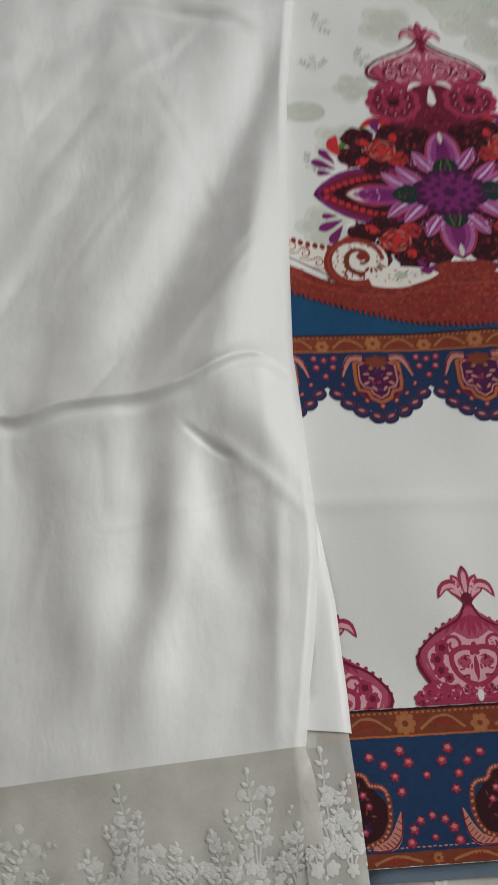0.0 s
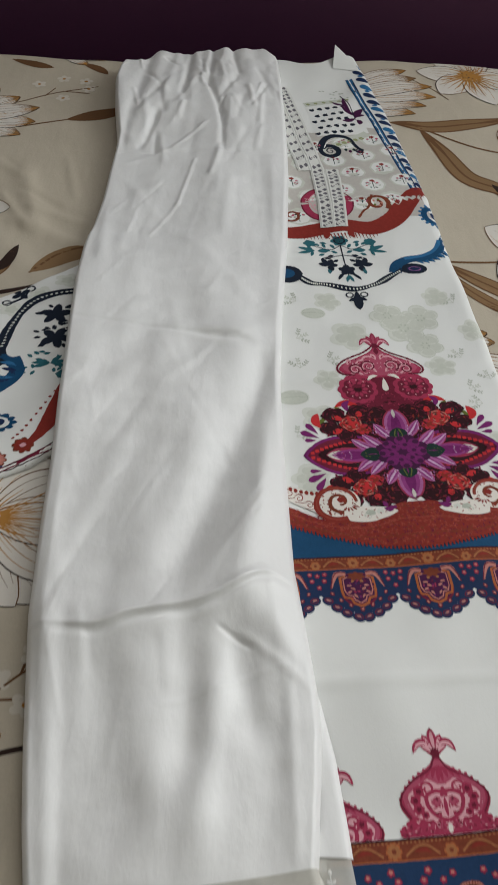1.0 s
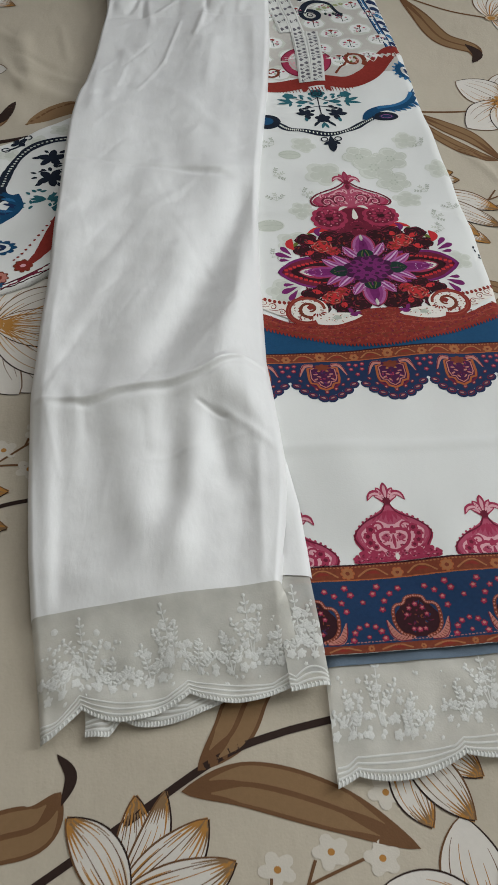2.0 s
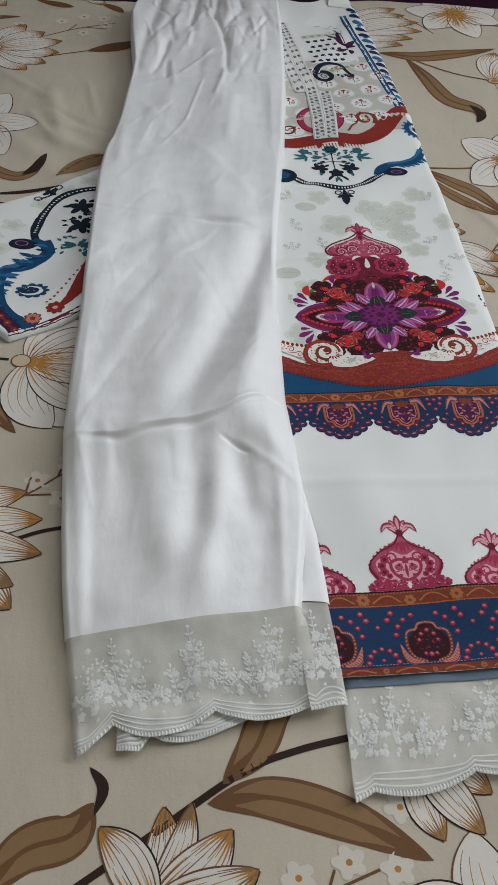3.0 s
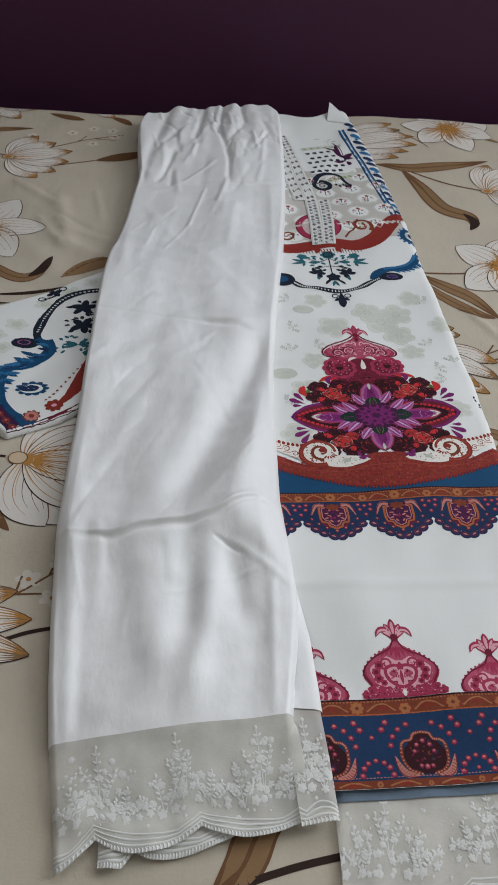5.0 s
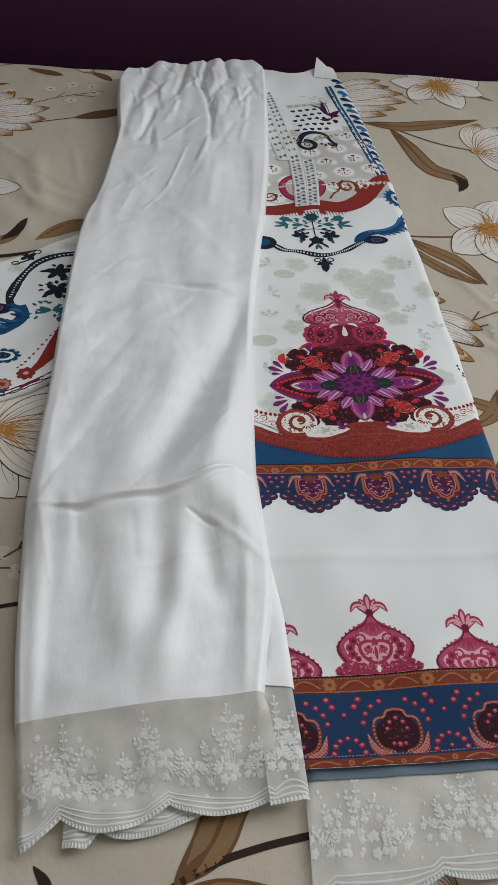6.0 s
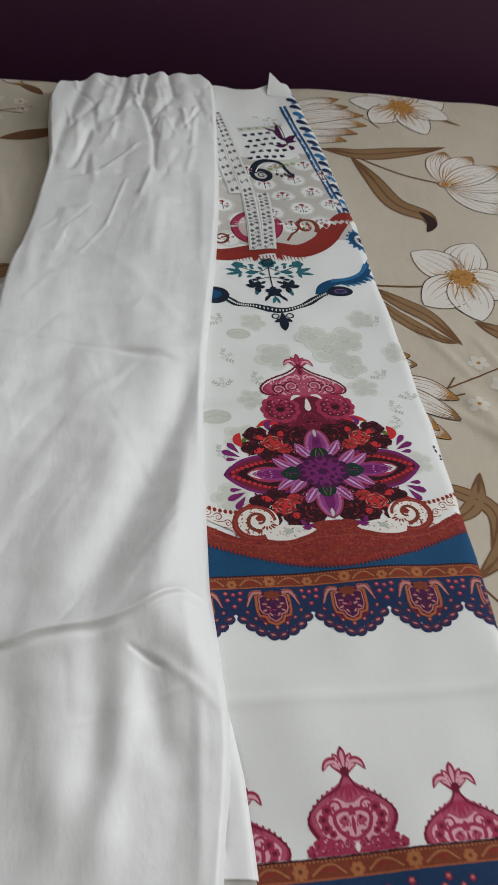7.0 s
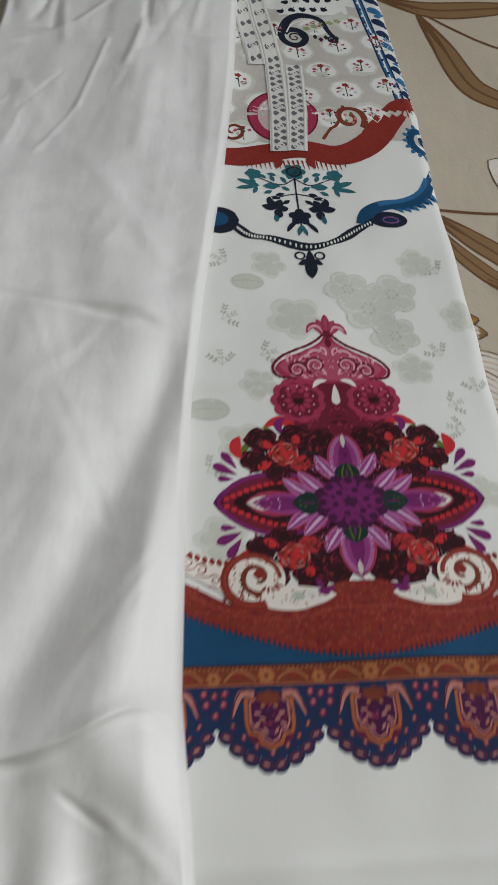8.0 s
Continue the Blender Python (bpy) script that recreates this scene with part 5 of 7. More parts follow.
def onion(cu, sunk):
    """A rose-red domed ornament above the hem band; sunk: how far its foot reaches below the band's edge, which cuts it off."""
    art = Art(lambda u, v: on_kurta(u, np.maximum(v, -0.2143)), bleed=0.00006)
    b = -0.2143 - sunk
    profile(art, cu, b, b + 0.0405, [0.030, 0.0360, 0.0425, 0.0480, 0.0498, 0.0460, 0.0370, 0.0220, 0.0090, 0.0030], ROSE, 1, 34)
    profile(art, cu, b + 0.002, b + 0.0380, [0.024, 0.0310, 0.0380, 0.0438, 0.0455, 0.0415, 0.0320, 0.0170, 0.0040], MIDROSE, 2, 30)
    profile(art, cu, b + 0.003, b + 0.0330, [0.016, 0.0250, 0.0340, 0.0400, 0.0415, 0.0380, 0.0280, 0.0120, 0.0030], PINK, 3, 30)
    # crown of strokes below the tip
    profile(art, cu, b + 0.0255, b + 0.0385, [0.004, 0.0130, 0.0210, 0.0180, 0.0090, 0.0020], MIDROSE, 4, 20)
    art.copies = [lambda p: p, mirrored(cu)]
    art.line([(cu + 0.0010, b + 0.041), (cu + 0.0052, b + 0.0338), (cu + 0.0168, b + 0.0275), (cu + 0.0240, b + 0.0185), (cu + 0.0195, b + 0.0085)], 0.0010, WINE, 6, 26)
    for x, y in ((0.0012, 0.0265), (0.0045, 0.0285), (0.0080, 0.0290), (0.0115, 0.0278)):
        art.leaf([(cu + 0.25 * x, b + 0.0360 - 0.15 * x), (cu + 0.75 * x, b + 0.5 * (0.036 + y)), (cu + x, b + y)], 0.0022, ROSE, 5, 9)
    # volute and its flowers
    spiral(art, cu + 0.0085, b + 0.0235, 0.0044, 0.0012, -60, 1.3, 0.0016, 0.0010, ROSE, 5, 22)
    art.line([(cu + 0.0120, b + 0.0250), (cu + 0.0170, b + 0.0265), (cu + 0.0205, b + 0.0200), (cu + 0.0180, b + 0.0115)], 0.0012, MIDROSE, 4, 18)
    for x, y, r in ((0.0135, 0.0225, 0.0034), (0.0160, 0.0180, 0.0032), (0.0150, 0.0135, 0.0034), (0.0120, 0.0105, 0.0024)):
        art.blob(cu + x, b + y, r, r, ROSE, 5, petals(6, 0.3, 1, x * 900), n=18, rings=3)
        art.blob(cu + x, b + y, 0.5 * r, 0.5 * r, WINE, 6, petals(5, 0.4, 1, x * 500), n=10, rings=2)
    # heart
    art.line([(cu + 0.0004, b + 0.0215), (cu + 0.0050, b + 0.0222), (cu + 0.0098, b + 0.0195), (cu + 0.0088, b + 0.0130), (cu + 0.0040, b + 0.0085), (cu, b + 0.0070)], 0.0022, ROSE, 5, 26)
    art.blob(cu + 0.0048, b + 0.0165, 0.0030, 0.0026, MIDROSE, 5, petals(4, 0.15), n=16, rings=2)
    flecks(art, cu + 0.0045, b + 0.0150, 0.0040, 0.0050, (ROSE, WINE, ROSE), 14, 6, 71, 0.0012)
    # roses at the foot
    for x, y, r in ((0.0175, 0.0045, 0.0066), (0.0105, 0.0040, 0.0050), (0.0235, 0.0028, 0.0042), (0.0045, 0.0048, 0.0034)):
        art.blob(cu + x, b + y, r, 0.85 * r, ROSE, 6, petals(7, 0.22, 0.8, x * 700), n=28, rings=3)
        flecks(art, cu + x, b + y, 0.75 * r, 0.6 * r, (WINE, MIDROSE, WINE, PINK), 12, 7, int(x * 9000), 0.0010)
    for k in range(12):
        q = curve([(cu + 0.0060, b + 0.0350), (cu + 0.0175, b + 0.0288), (cu + 0.0250, b + 0.0185), (cu + 0.0205, b + 0.0085)], 12)[k]
        art.blob(q[0] - 0.0009, q[1], 0.0009, 0.0009, ROSE, 1, n=8, rings=2)
    finial(art, cu, b + 0.0412, 1.0, PINK)
    art.copies = [lambda p: p]
    art.blob(cu, b + 0.0215, 0.0030, 0.0030, ROSE, 6, petals(5, 0.35, 1, 1.57), n=20, rings=2)
    art.leaf([(cu, b + 0.0085), (cu, b + 0.0195)], 0.0022, ROSE, 6, 9)
    art.blob(cu, b + 0.0030, 0.0013, 0.0024, CREAM, 7, n=10, rings=2)
    art.build("onion_ornament", kurta, "rose-red printed dome ornament")


def ghost_flowers():
    """Faint grey-green flowers between the larger motifs."""
    art = Art(on_kurta, 0.00012, 0.00001)
    rng = np.random.RandomState(3)
    # watery flowers, some with a drawn outline
    for u, v, r, drawn in ((-0.0165, 0.1640, 0.0130, 0), (0.0182, 0.1880, 0.0120, 1), (0.0300, 0.1750, 0.0150, 1), (0.0462, 0.1860, 0.0130, 1), (0.0440, 0.1550, 0.0120, 1), (-0.0535, 0.0786, 0.0110, 0),
                           (0.0511, 0.1301, 0.0100, 0), (0.0880, 0.1700, 0.0100, 0), (0.0737, 0.0460, 0.0090, 0), (-0.0680, 0.0218, 0.0110, 0), (-0.0300, 0.2050, 0.0090, 0), (0.0640, 0.2100, 0.0090, 0), (-0.0420, 0.1180, 0.0090, 0)):
        one = Art(on_kurta, 0.00012, 0.00001, 0.00020)
        r *= 1.25
        p0 = rng.uniform(0, 6.3)
        for q in range(5):
            a = p0 + q * 1.257
            x, y, size = u + 0.52 * r * math.cos(a), v + 0.50 * r * math.sin(a), r * rng.uniform(0.50, 0.66)
            one.blob(x, y, size, 0.85 * size, BLOTCH2, q % 2, petals(3, 0.15, 1, a), n=20, rings=4)
            one.blob(x + 0.1 * size, y, 0.66 * size, 0.54 * size, BLOTCH4, 2, petals(3, 0.2, 1, a + 1), n=16, rings=3)
            if drawn:
                ring(one, x, y, 0.86 * size, 0.70 * size, 0.0006, BLOTCH, 4, math.degrees(a) - 110, math.degrees(a) + 110, 18)
        one.blob(u, v, 0.34 * r, 0.28 * r, BLOTCH, 3, petals(6, 0.25), n=24, rings=3)
        if drawn:
            for q in range(7):
                one.blob(u + 0.2 * r * math.cos(q), v + 0.2 * r * math.sin(q), 0.0008, 0.0008, BLOTCH3, 5, n=6, rings=2)
        one.build("ghost_flower", kurta, "faint grey-green printed flower")
    # leafy sprigs
    for u, v in ((-0.0611, 0.1620), (-0.0397, 0.1374), (0.0661, 0.1032), (0.0865, 0.1139), (-0.0736, 0.0607), (0.0500, 0.1573), (0.0700, 0.1400), (-0.0620, 0.1300), (0.0780, 0.2020), (-0.0640, 0.0400), (0.0720, 0.0860), (-0.0560, 0.2050)):
        t = rng.uniform(0, 3.1)
        for k in range(3):
            b = t + (k - 1) * 0.8
            x1, y1 = u + 0.009 * math.cos(b), v + 0.009 * math.sin(b)
            art.line([(u, v), (0.5 * (u + x1) + 0.0008, 0.5 * (v + y1)), (x1, y1)], 0.0004, BLOTCH, 1, 8)
            for q in (0.45, 0.75, 1.0):
                for sd in (-1, 1):
                    x, y = u + q * (x1 - u), v + q * (y1 - v)
                    art.leaf([(x, y), (x + 0.0026 * math.cos(b + sd * 0.8), y + 0.0026 * math.sin(b + sd * 0.8))], 0.0012, BLOTCH3 if (k + sd) % 2 else BLOTCH, 2, 6, across=3)
    for u, v, r in ((-0.0711, 0.1007, 0.0125), (-0.0438, 0.1902, 0.0105)):
        art.blob(u, v, r, 0.62 * r, BLOTCH2, 0, n=24, rings=3)
        art.blob(u, v, 0.9 * r, 0.52 * r, BLOTCH, 1, n=24, rings=3)
        ring(art, u, v, 0.9 * r, 0.52 * r, 0.0005, BLOTCH3, 2)
        art.line([(u - 0.8 * r, v), (u, v + 0.001), (u + 0.8 * r, v)], 0.0005, BLOTCH3, 2, 8)
    for x, y, a in ((0.0895, 0.060, 70), (0.0910, 0.056, 100), (0.0925, 0.0525, 60), (0.0915, 0.050, 30), (0.0965, 0.0315, 60)):
        art.leaf([(x, y), (x + 0.004 * math.cos(radians(a)), y + 0.004 * math.sin(radians(a)))], 0.0019, BLACK, 3, 7, across=3)
    tagged(art.build("ghost_sprig", kurta, "faint grey-green printed sprigs"), kind="stuff")


def yoke():
    art = Art(on_kurta)
    rng = np.random.RandomState(17)
    # ground of the patterned yoke
    n = 170
    t = np.linspace(0, 1, n)
    vv = 0.318 + (0.475 - 0.318) * t
    right = 0.088 - 0.022 * t
    P = np.stack([np.stack([-0.075 + (right + 0.075) * k, vv + 0 * k + 0.006 * math.sin(9 * k)], 1) for k in np.linspace(0, 1, 70)], 1)
    art.field(P, GREYBEIGE, 0)
    for row in range(5):
        for col in range(-3, 4):
            u = 0.0250 + 0.0312 * col + (0.0156 if row % 2 else 0.0)
            v = 0.3440 + 0.0265 * row + 0.25 * (u - 0.025)
            if u > 0.078 - 0.05 * (v - 0.33) or u < -0.07 or v > 0.462:
                continue
            art.blob(u, v, 0.0132, 0.0118, BLOTCH4, 1, petals(8, 0.08, 1, 0.78), n=32, rings=3)
            art.blob(u, v, 0.0112, 0.0100, LAWN, 2, petals(8, 0.06, 1, 0.78), n=32, rings=3)
            art.blob(u, v + 0.0058, 0.0030, 0.0024, RED, 4, petals(5, 0.3), n=10, rings=2)
            art.line([(u, v + 0.004), (u + 0.0004, v - 0.007)], 0.0008, DGREEN, 3, 5)
            for q in range(9):
                t, r = rng.uniform(0, 6.3), rng.uniform(0.0015, 0.0058)
                art.leaf([(u + r * math.cos(t), v - 0.001 + 0.8 * r * math.sin(t)), (u + (r + 0.0028) * math.cos(t + 0.3), v - 0.001 + 0.8 * (r + 0.0028) * math.sin(t + 0.3))],
                         0.0017, (BLOTCH3, DGREEN, MIDROSE, BLOTCH3, TEAL)[q % 5], 3, 6, across=3)
            for sd in (-1, 1):
                art.blob(u + sd * 0.0048, v + 0.0022, 0.0017, 0.0015, MIDROSE, 4, petals(5, 0.3), n=10, rings=2)
    art.build("yoke_print", kurta, "grey-beige yoke print with tiny red flowers")

    top = Art(on_kurta, bleed=0.00008)
    top.copies = [shifted(-0.005, -0.009)]
    # dotted field with its dark drops
    Q = np.array([[(0.000, 0.532), (0.052, 0.545)], [(0.004, 0.470), (0.060, 0.480)]])
    k = np.linspace(0, 1, 50)
    P = np.array([[(Q[0, 0] * (1 - a) + Q[1, 0] * a) * (1 - b) + (Q[0, 1] * (1 - a) + Q[1, 1] * a) * b for b in k] for a in k])
    top.field(P, LAWN, 1)
    for r in range(5):
        for c in range(5):
            u, v = 0.0055 + 0.0088 * c + (0.0044 if r % 2 else 0), 0.524 - 0.0122 * r + 0.002 * c
            top.blob(u, v, 0.0033, 0.0030, BLACK, 2, petals(3, 0.3, 1, rng.uniform(0, 6)), n=12, rings=2)
            top.line([(u, v), (u + 0.0022, v + 0.0036)], 0.0006, BLACK, 2, 4)
    top.line([(-0.001, 0.535), (0.02, 0.541), (0.048, 0.549)], 0.0085, BLOTCH, 2, 30)
    top.line([(0.020, 0.4535), (0.035, 0.4640), (0.058, 0.4790)], 0.0100, BLOTCH, 3, 30)
    for c in range(6):
        top.blob(0.003 + 0.009 * c, 0.5365 + 0.0024 * c, 0.0031, 0.0025, OLIVE, 3, petals(5, 0.4), n=10, rings=2)
    # dark paisley
    spiral(top, 0.0135, 0.4455, 0.0100, 0.0080, -200, 1.0, 0.0055, 0.0055, BLACK, 4, 26)
    top.ribbon(curve([(0.004, 0.4495), (0.010, 0.4640), (0.022, 0.4720), (0.036, 0.4690), (0.041, 0.4560), (0.047, 0.4435)], 26), np.linspace(0.0072, 0.0036, 26), BLACK, 4)
    top.ribbon(curve([(0.008, 0.4500), (0.013, 0.4600), (0.023, 0.4660), (0.033, 0.4640)], 18), 0.0010, LAWN, 5)
    spiral(top, 0.0140, 0.4450, 0.0055, 0.0010, 0, 1.3, 0.0016, 0.0010, BLACK, 5, 20)
    for c in range(5):
        top.blob(0.024 + 0.0065 * c, 0.4565 + 0.0035 * c, 0.0036, 0.0028, OLIVE, 4, petals(5, 0.35), n=12, rings=2)
    spiral(top, 0.0440, 0.4440, 0.0048, 0.0010, 90, 1.2, 0.0018, 0.0012, BLACK, 5, 18)
    for c in range(5):
        top.blob(0.030 + 0.0042 * c, 0.447 - 0.003 * (c % 2), 0.0020, 0.0030, DPURPLE if c % 2 else DGREEN, 4, petals(4, 0.35), n=10, rings=2)
    # plum-coloured blossom spray
    for x, y, a, ln, w in ((0.050, 0.508, 60, 0.024, 0.008), (0.052, 0.512, 120, 0.026, 0.006), (0.050, 0.508, 200, 0.016, 0.006), (0.047, 0.520, 95, 0.034, 0.005), (0.050, 0.510, 20, 0.012, 0.006), (0.044, 0.535, 150, 0.016, 0.005), (0.051, 0.505, 280, 0.010, 0.006)):
        c, s_ = math.cos(radians(a)), math.sin(radians(a))
        top.leaf([(x, y), (x + 0.5 * ln * c - 0.002 * s_, y + 0.5 * ln * s_ + 0.002 * c), (x + ln * c, y + ln * s_)], w, DPURPLE, 5, 10)
    top.line([(0.042, 0.560), (0.048, 0.540), (0.050, 0.505)], 0.0012, BLACK, 6, 12)
    for c in range(12):
        top.blob(0.020 + rng.uniform(0, 0.03), 0.553 + rng.uniform(0, 0.018), 0.0018, 0.0015, BLOTCH3, 2, petals(5, 0.4), n=10, rings=2)
    top.build("paisley_print", kurta, "dark paisley and dots printed on the yoke")

    edge = Art(on_kurta, bleed=0.00010)
    a, b = np.array((0.0515, 0.580)), np.array((0.0800, 0.366))
    for w, m, l, off in ((0.0075, SKYBLUE, 2, 0.0), (0.0014, NAVY, 3, 0.0030), (0.0014, NAVY, 3, -0.0030), (0.0012, LAWN, 3, 0.0)):
        edge.line([a + (off, 0), (a + b) / 2 + (off + 0.001, 0), b + (off, 0)], w, m, l, 24)
    for k in range(17):
        t = k / 16
        p = np.array((0.0625, 0.606)) * (1 - t) + np.array((0.0885, 0.374)) * t
        edge.leaf([p + (-0.0065, 0.003), p + (0.0, 0.0), p + (0.0085, -0.0035)], 0.0082, NAVY if k % 3 else SKYBLUE, 2, 8, 0.4)
        edge.blob(p[0] + 0.001, p[1] - 0.0066, 0.0030, 0.0020, SKYBLUE if k % 2 else LAWN, 1, n=10, rings=2)
    for k in range(28):
        t = k / 27
        p = a * (1 - t) + b * t
        edge.blob(p[0], p[1], 0.0012, 0.0016, NAVY if k % 2 else LAWN, 4, n=8, rings=2)
    edge.build("blue_edging", kurta, "blue and white printed edging")

    red = Art(on_kurta, bleed=0.00010)
    red.ribbon(curve([(-0.080, 0.312), (-0.050, 0.304), (-0.022, 0.309), (0.0, 0.312), (0.028, 0.308), (0.050, 0.320), (0.066, 0.342), (0.080, 0.360), (0.093, 0.366)], 50),
               np.interp(np.linspace(0, 1, 50), (0, 0.2, 0.4, 0.55, 0.7, 0.85, 1), (0.016, 0.018, 0.016, 0.019, 0.021, 0.018, 0.009)), RED, 4, 5)
    for k in range(46):
        t = k / 45
        p = np.array((-0.06 + 0.145 * t, 0.3 + 0.055 * max(0, t - 0.6) / 0.4 - 0.003 * math.sin(3 * t)))
        red.line([p + (0, 0.004), p + (0.0012, -0.0042)], 0.0013, RED, 4, 4, 0.7)
    spiral(red, 0.0390, 0.3440, 0.0120, 0.0022, -40, 1.35, 0.0052, 0.0024, RUST, 5)
    red.line([(0.018, 0.322), (0.024, 0.332), (0.030, 0.338), (0.036, 0.357)], 0.0022, RUST, 5, 12)
    for k in range(5):
        red.blob(0.0395 + 0.004 * math.cos(k * 1.3), 0.344 + 0.004 * math.sin(k * 1.3), 0.0013, 0.0013, GREEN if k % 2 else SALMON, 6, n=8, rings=2)
    ring(red, -0.0085, 0.345, 0.0215, 0.0225, 0.0075, ROSE, 4, n=40)
    ring(red, -0.0085, 0.345, 0.0245, 0.0255, 0.0012, WINE, 5, n=40)
    ring(red, -0.0085, 0.348, 0.0165, 0.0165, 0.0012, PINK, 5)
    for k in range(14):
        a = k * 0.449
        red.blob(-0.0085 + 0.0135 * math.cos(a), 0.348 + 0.0135 * math.sin(a), 0.0014, 0.0014, PINK, 5, n=8, rings=2)
    spiral(red, -0.044, 0.330, 0.0090, 0.0020, 200, 1.2, 0.0030, 0.0016, RUST, 5)
    red.leaf([(-0.020, 0.314), (-0.015, 0.302), (-0.016, 0.294)], 0.0060, RED, 5, 9)
    red.leaf([(0.012, 0.314), (0.007, 0.302), (0.010, 0.294)], 0.0060, RED, 5, 9)
    red.build("red_swag", kurta, "rust red printed swag across the yoke")

    tl_ = Art(on_kurta, bleed=0.00010)
    c = -0.0055
    tl_.copies = [lambda p: p, mirrored(c)]
    tl_.blob(c, 0.2905, 0.0085, 0.0075, TEAL, 3, petals(6, 0.25), n=24, rings=3)
    ring(tl_, c, 0.2905, 0.0048, 0.0042, 0.0014, BLACK, 4)
    tl_.blob(c + 0.0275, 0.2880, 0.0058, 0.0058, TEAL, 3, petals(5, 0.2), n=20, rings=3)
    for x, y, a, ln, w in ((0.024, 0.276, 20, 0.016, 0.005), (0.024, 0.276, -15, 0.017, 0.004), (0.022, 0.276, 175, 0.011, 0.006), (0.027, 0.276, 70, 0.008, 0.004), (0.026, 0.275, -70, 0.008, 0.003)):
        cc, ss = math.cos(radians(a)), math.sin(radians(a))
        tl_.leaf([(c + x, y), (c + x + ln * cc, y + ln * ss)], w, TEAL, 3, 9)
    for x, y, a in ((0.006, 0.280, 60), (0.010, 0.276, 20), (0.014, 0.281, 70), (0.008, 0.270, -20), (0.016, 0.272, -30), (0.005, 0.264, -40), (0.011, 0.265, 10), (0.019, 0.284, 40), (0.018, 0.266, -70), (0.004, 0.273, 30), (0.012, 0.287, 20)):
        cc, ss = math.cos(radians(a)), math.sin(radians(a))
        tl_.leaf([(c + x, y), (c + x + 0.0066 * cc, y + 0.0066 * ss)], 0.0032, BLACK if y < 0.272 else TEAL, 3, 8)
    tl_.line([(c, 0.284), (c + 0.010, 0.278), (c + 0.024, 0.284)], 0.0009, BLACK, 3, 10)
    tl_.line([(c, 0.270), (c + 0.008, 0.268), (c + 0.020, 0.262)], 0.0009, BLACK, 3, 10)
    for a, ln in ((110, 0.009), (60, 0.010), (10, 0.009), (170, 0.007), (260, 0.008)):
        cc, ss = math.cos(radians(a)), math.sin(radians(a))
        tl_.leaf([(c + 0.0145, 0.2545), (c + 0.0145 + 1.15 * ln * cc, 0.2545 + 1.15 * ln * ss)], 0.0060, BLACK, 3, 8)
    tl_.leaf([(c + 0.015, 0.250), (c + 0.016, 0.241)], 0.0036, TEAL, 3, 8)
    tl_.leaf([(c, 0.246), (c + 0.007, 0.238), (c + 0.010, 0.232)], 0.0034, BLACK, 3, 8)
    tl_.leaf([(c, 0.240), (c + 0.003, 0.229)], 0.0030, TEAL, 3, 8)
    tl_.copies = [lambda p: p]
    tl_.line([(c, 0.290), (c, 0.236)], 0.0012, BLACK, 3, 10)
    tl_.blob(c, 0.2475, 0.0078, 0.0085, BLACK, 3, petals(5, 0.3, 0.8, math.pi / 2), n=20, rings=3)
    tl_.build("teal_bouquet", kurta, "teal and black printed bouquet")

    ch = Art(on_kurta, bleed=0.00010)
    line = curve([(-0.050, 0.236), (-0.040, 0.2275), (-0.026, 0.2255), (-0.003, 0.2200), (0.016, 0.2265), (0.030, 0.2370), (0.044, 0.2460)], 44)
    ch.ribbon(line, 0.0058 + 0.0014 * np.sin(np.linspace(0, 18, 44)), BLACK, 3)
    for p in line[2:-2]:
        ch.blob(p[0], p[1], 0.0007, 0.0015, BLOTCH2, 4, n=7, rings=2)
    ch.blob(-0.0590, 0.2400, 0.0130, 0.0120, BLACK, 3, n=20, rings=4)
    ch.blob(-0.0600, 0.2410, 0.0075, 0.0065, BLUE, 4, n=16, rings=3)
    ch.blob(0.0530, 0.2465, 0.0125, 0.0075, BLACK, 3, n=20, rings=4)
    ch.blob(0.0540, 0.2460, 0.0070, 0.0038, NAVY, 4, n=16, rings=3)
    ring(ch, 0.0540, 0.2460, 0.0052, 0.0028, 0.0006, LILAC, 5)
    ch.ribbon(curve([(0.036, 0.2420), (0.040, 0.2530), (0.052, 0.2600), (0.070, 0.2640), (0.082, 0.2720), (0.0885, 0.2860), (0.0950, 0.3000)], 30), np.linspace(0.0110, 0.0060, 30), BLUE, 3)
    ch.ribbon(curve([(0.048, 0.2610), (0.068, 0.2670), (0.080, 0.2760), (0.086, 0.2880)], 20), 0.0038, SKYBLUE, 4)
    for k in range(12):
        t = k / 11
        x, y = 0.056 + 0.030 * t, 0.2600 + 0.014 * t * t
        ch.leaf([(x, y), (x + 0.006, y - 0.0045 - 0.002 * (k % 2))], 0.0032, SKYBLUE if k % 2 else BLUE, 3, 7)
    ring(ch, 0.0890, 0.3250, 0.0085, 0.0105, 0.0060, BLUE, 3)
    ch.blob(0.0900, 0.3255, 0.0036, 0.0046, NAVY, 4, n=12, rings=2)
    for k in range(8):
        a = radians(110 + 24 * k)
        ch.leaf([(0.089 + 0.010 * math.cos(a), 0.325 + 0.012 * math.sin(a)), (0.089 + 0.0145 * math.cos(a), 0.325 + 0.017 * math.sin(a))], 0.0032, SKYBLUE, 3, 6)
    for sd in (-1, 1):
        ring(ch, -0.003 + 0.0062 * sd, 0.2130, 0.0030, 0.0026, 0.0012, BLACK, 4)
        ch.leaf([(-0.003, 0.2100), (-0.003 + 0.008 * sd, 0.2060)], 0.0040, BLACK, 3, 8)
    ch.leaf([(-0.003, 0.2180), (-0.003, 0.2040), (-0.003, 0.1950)], 0.0078, BLACK, 3, 10)
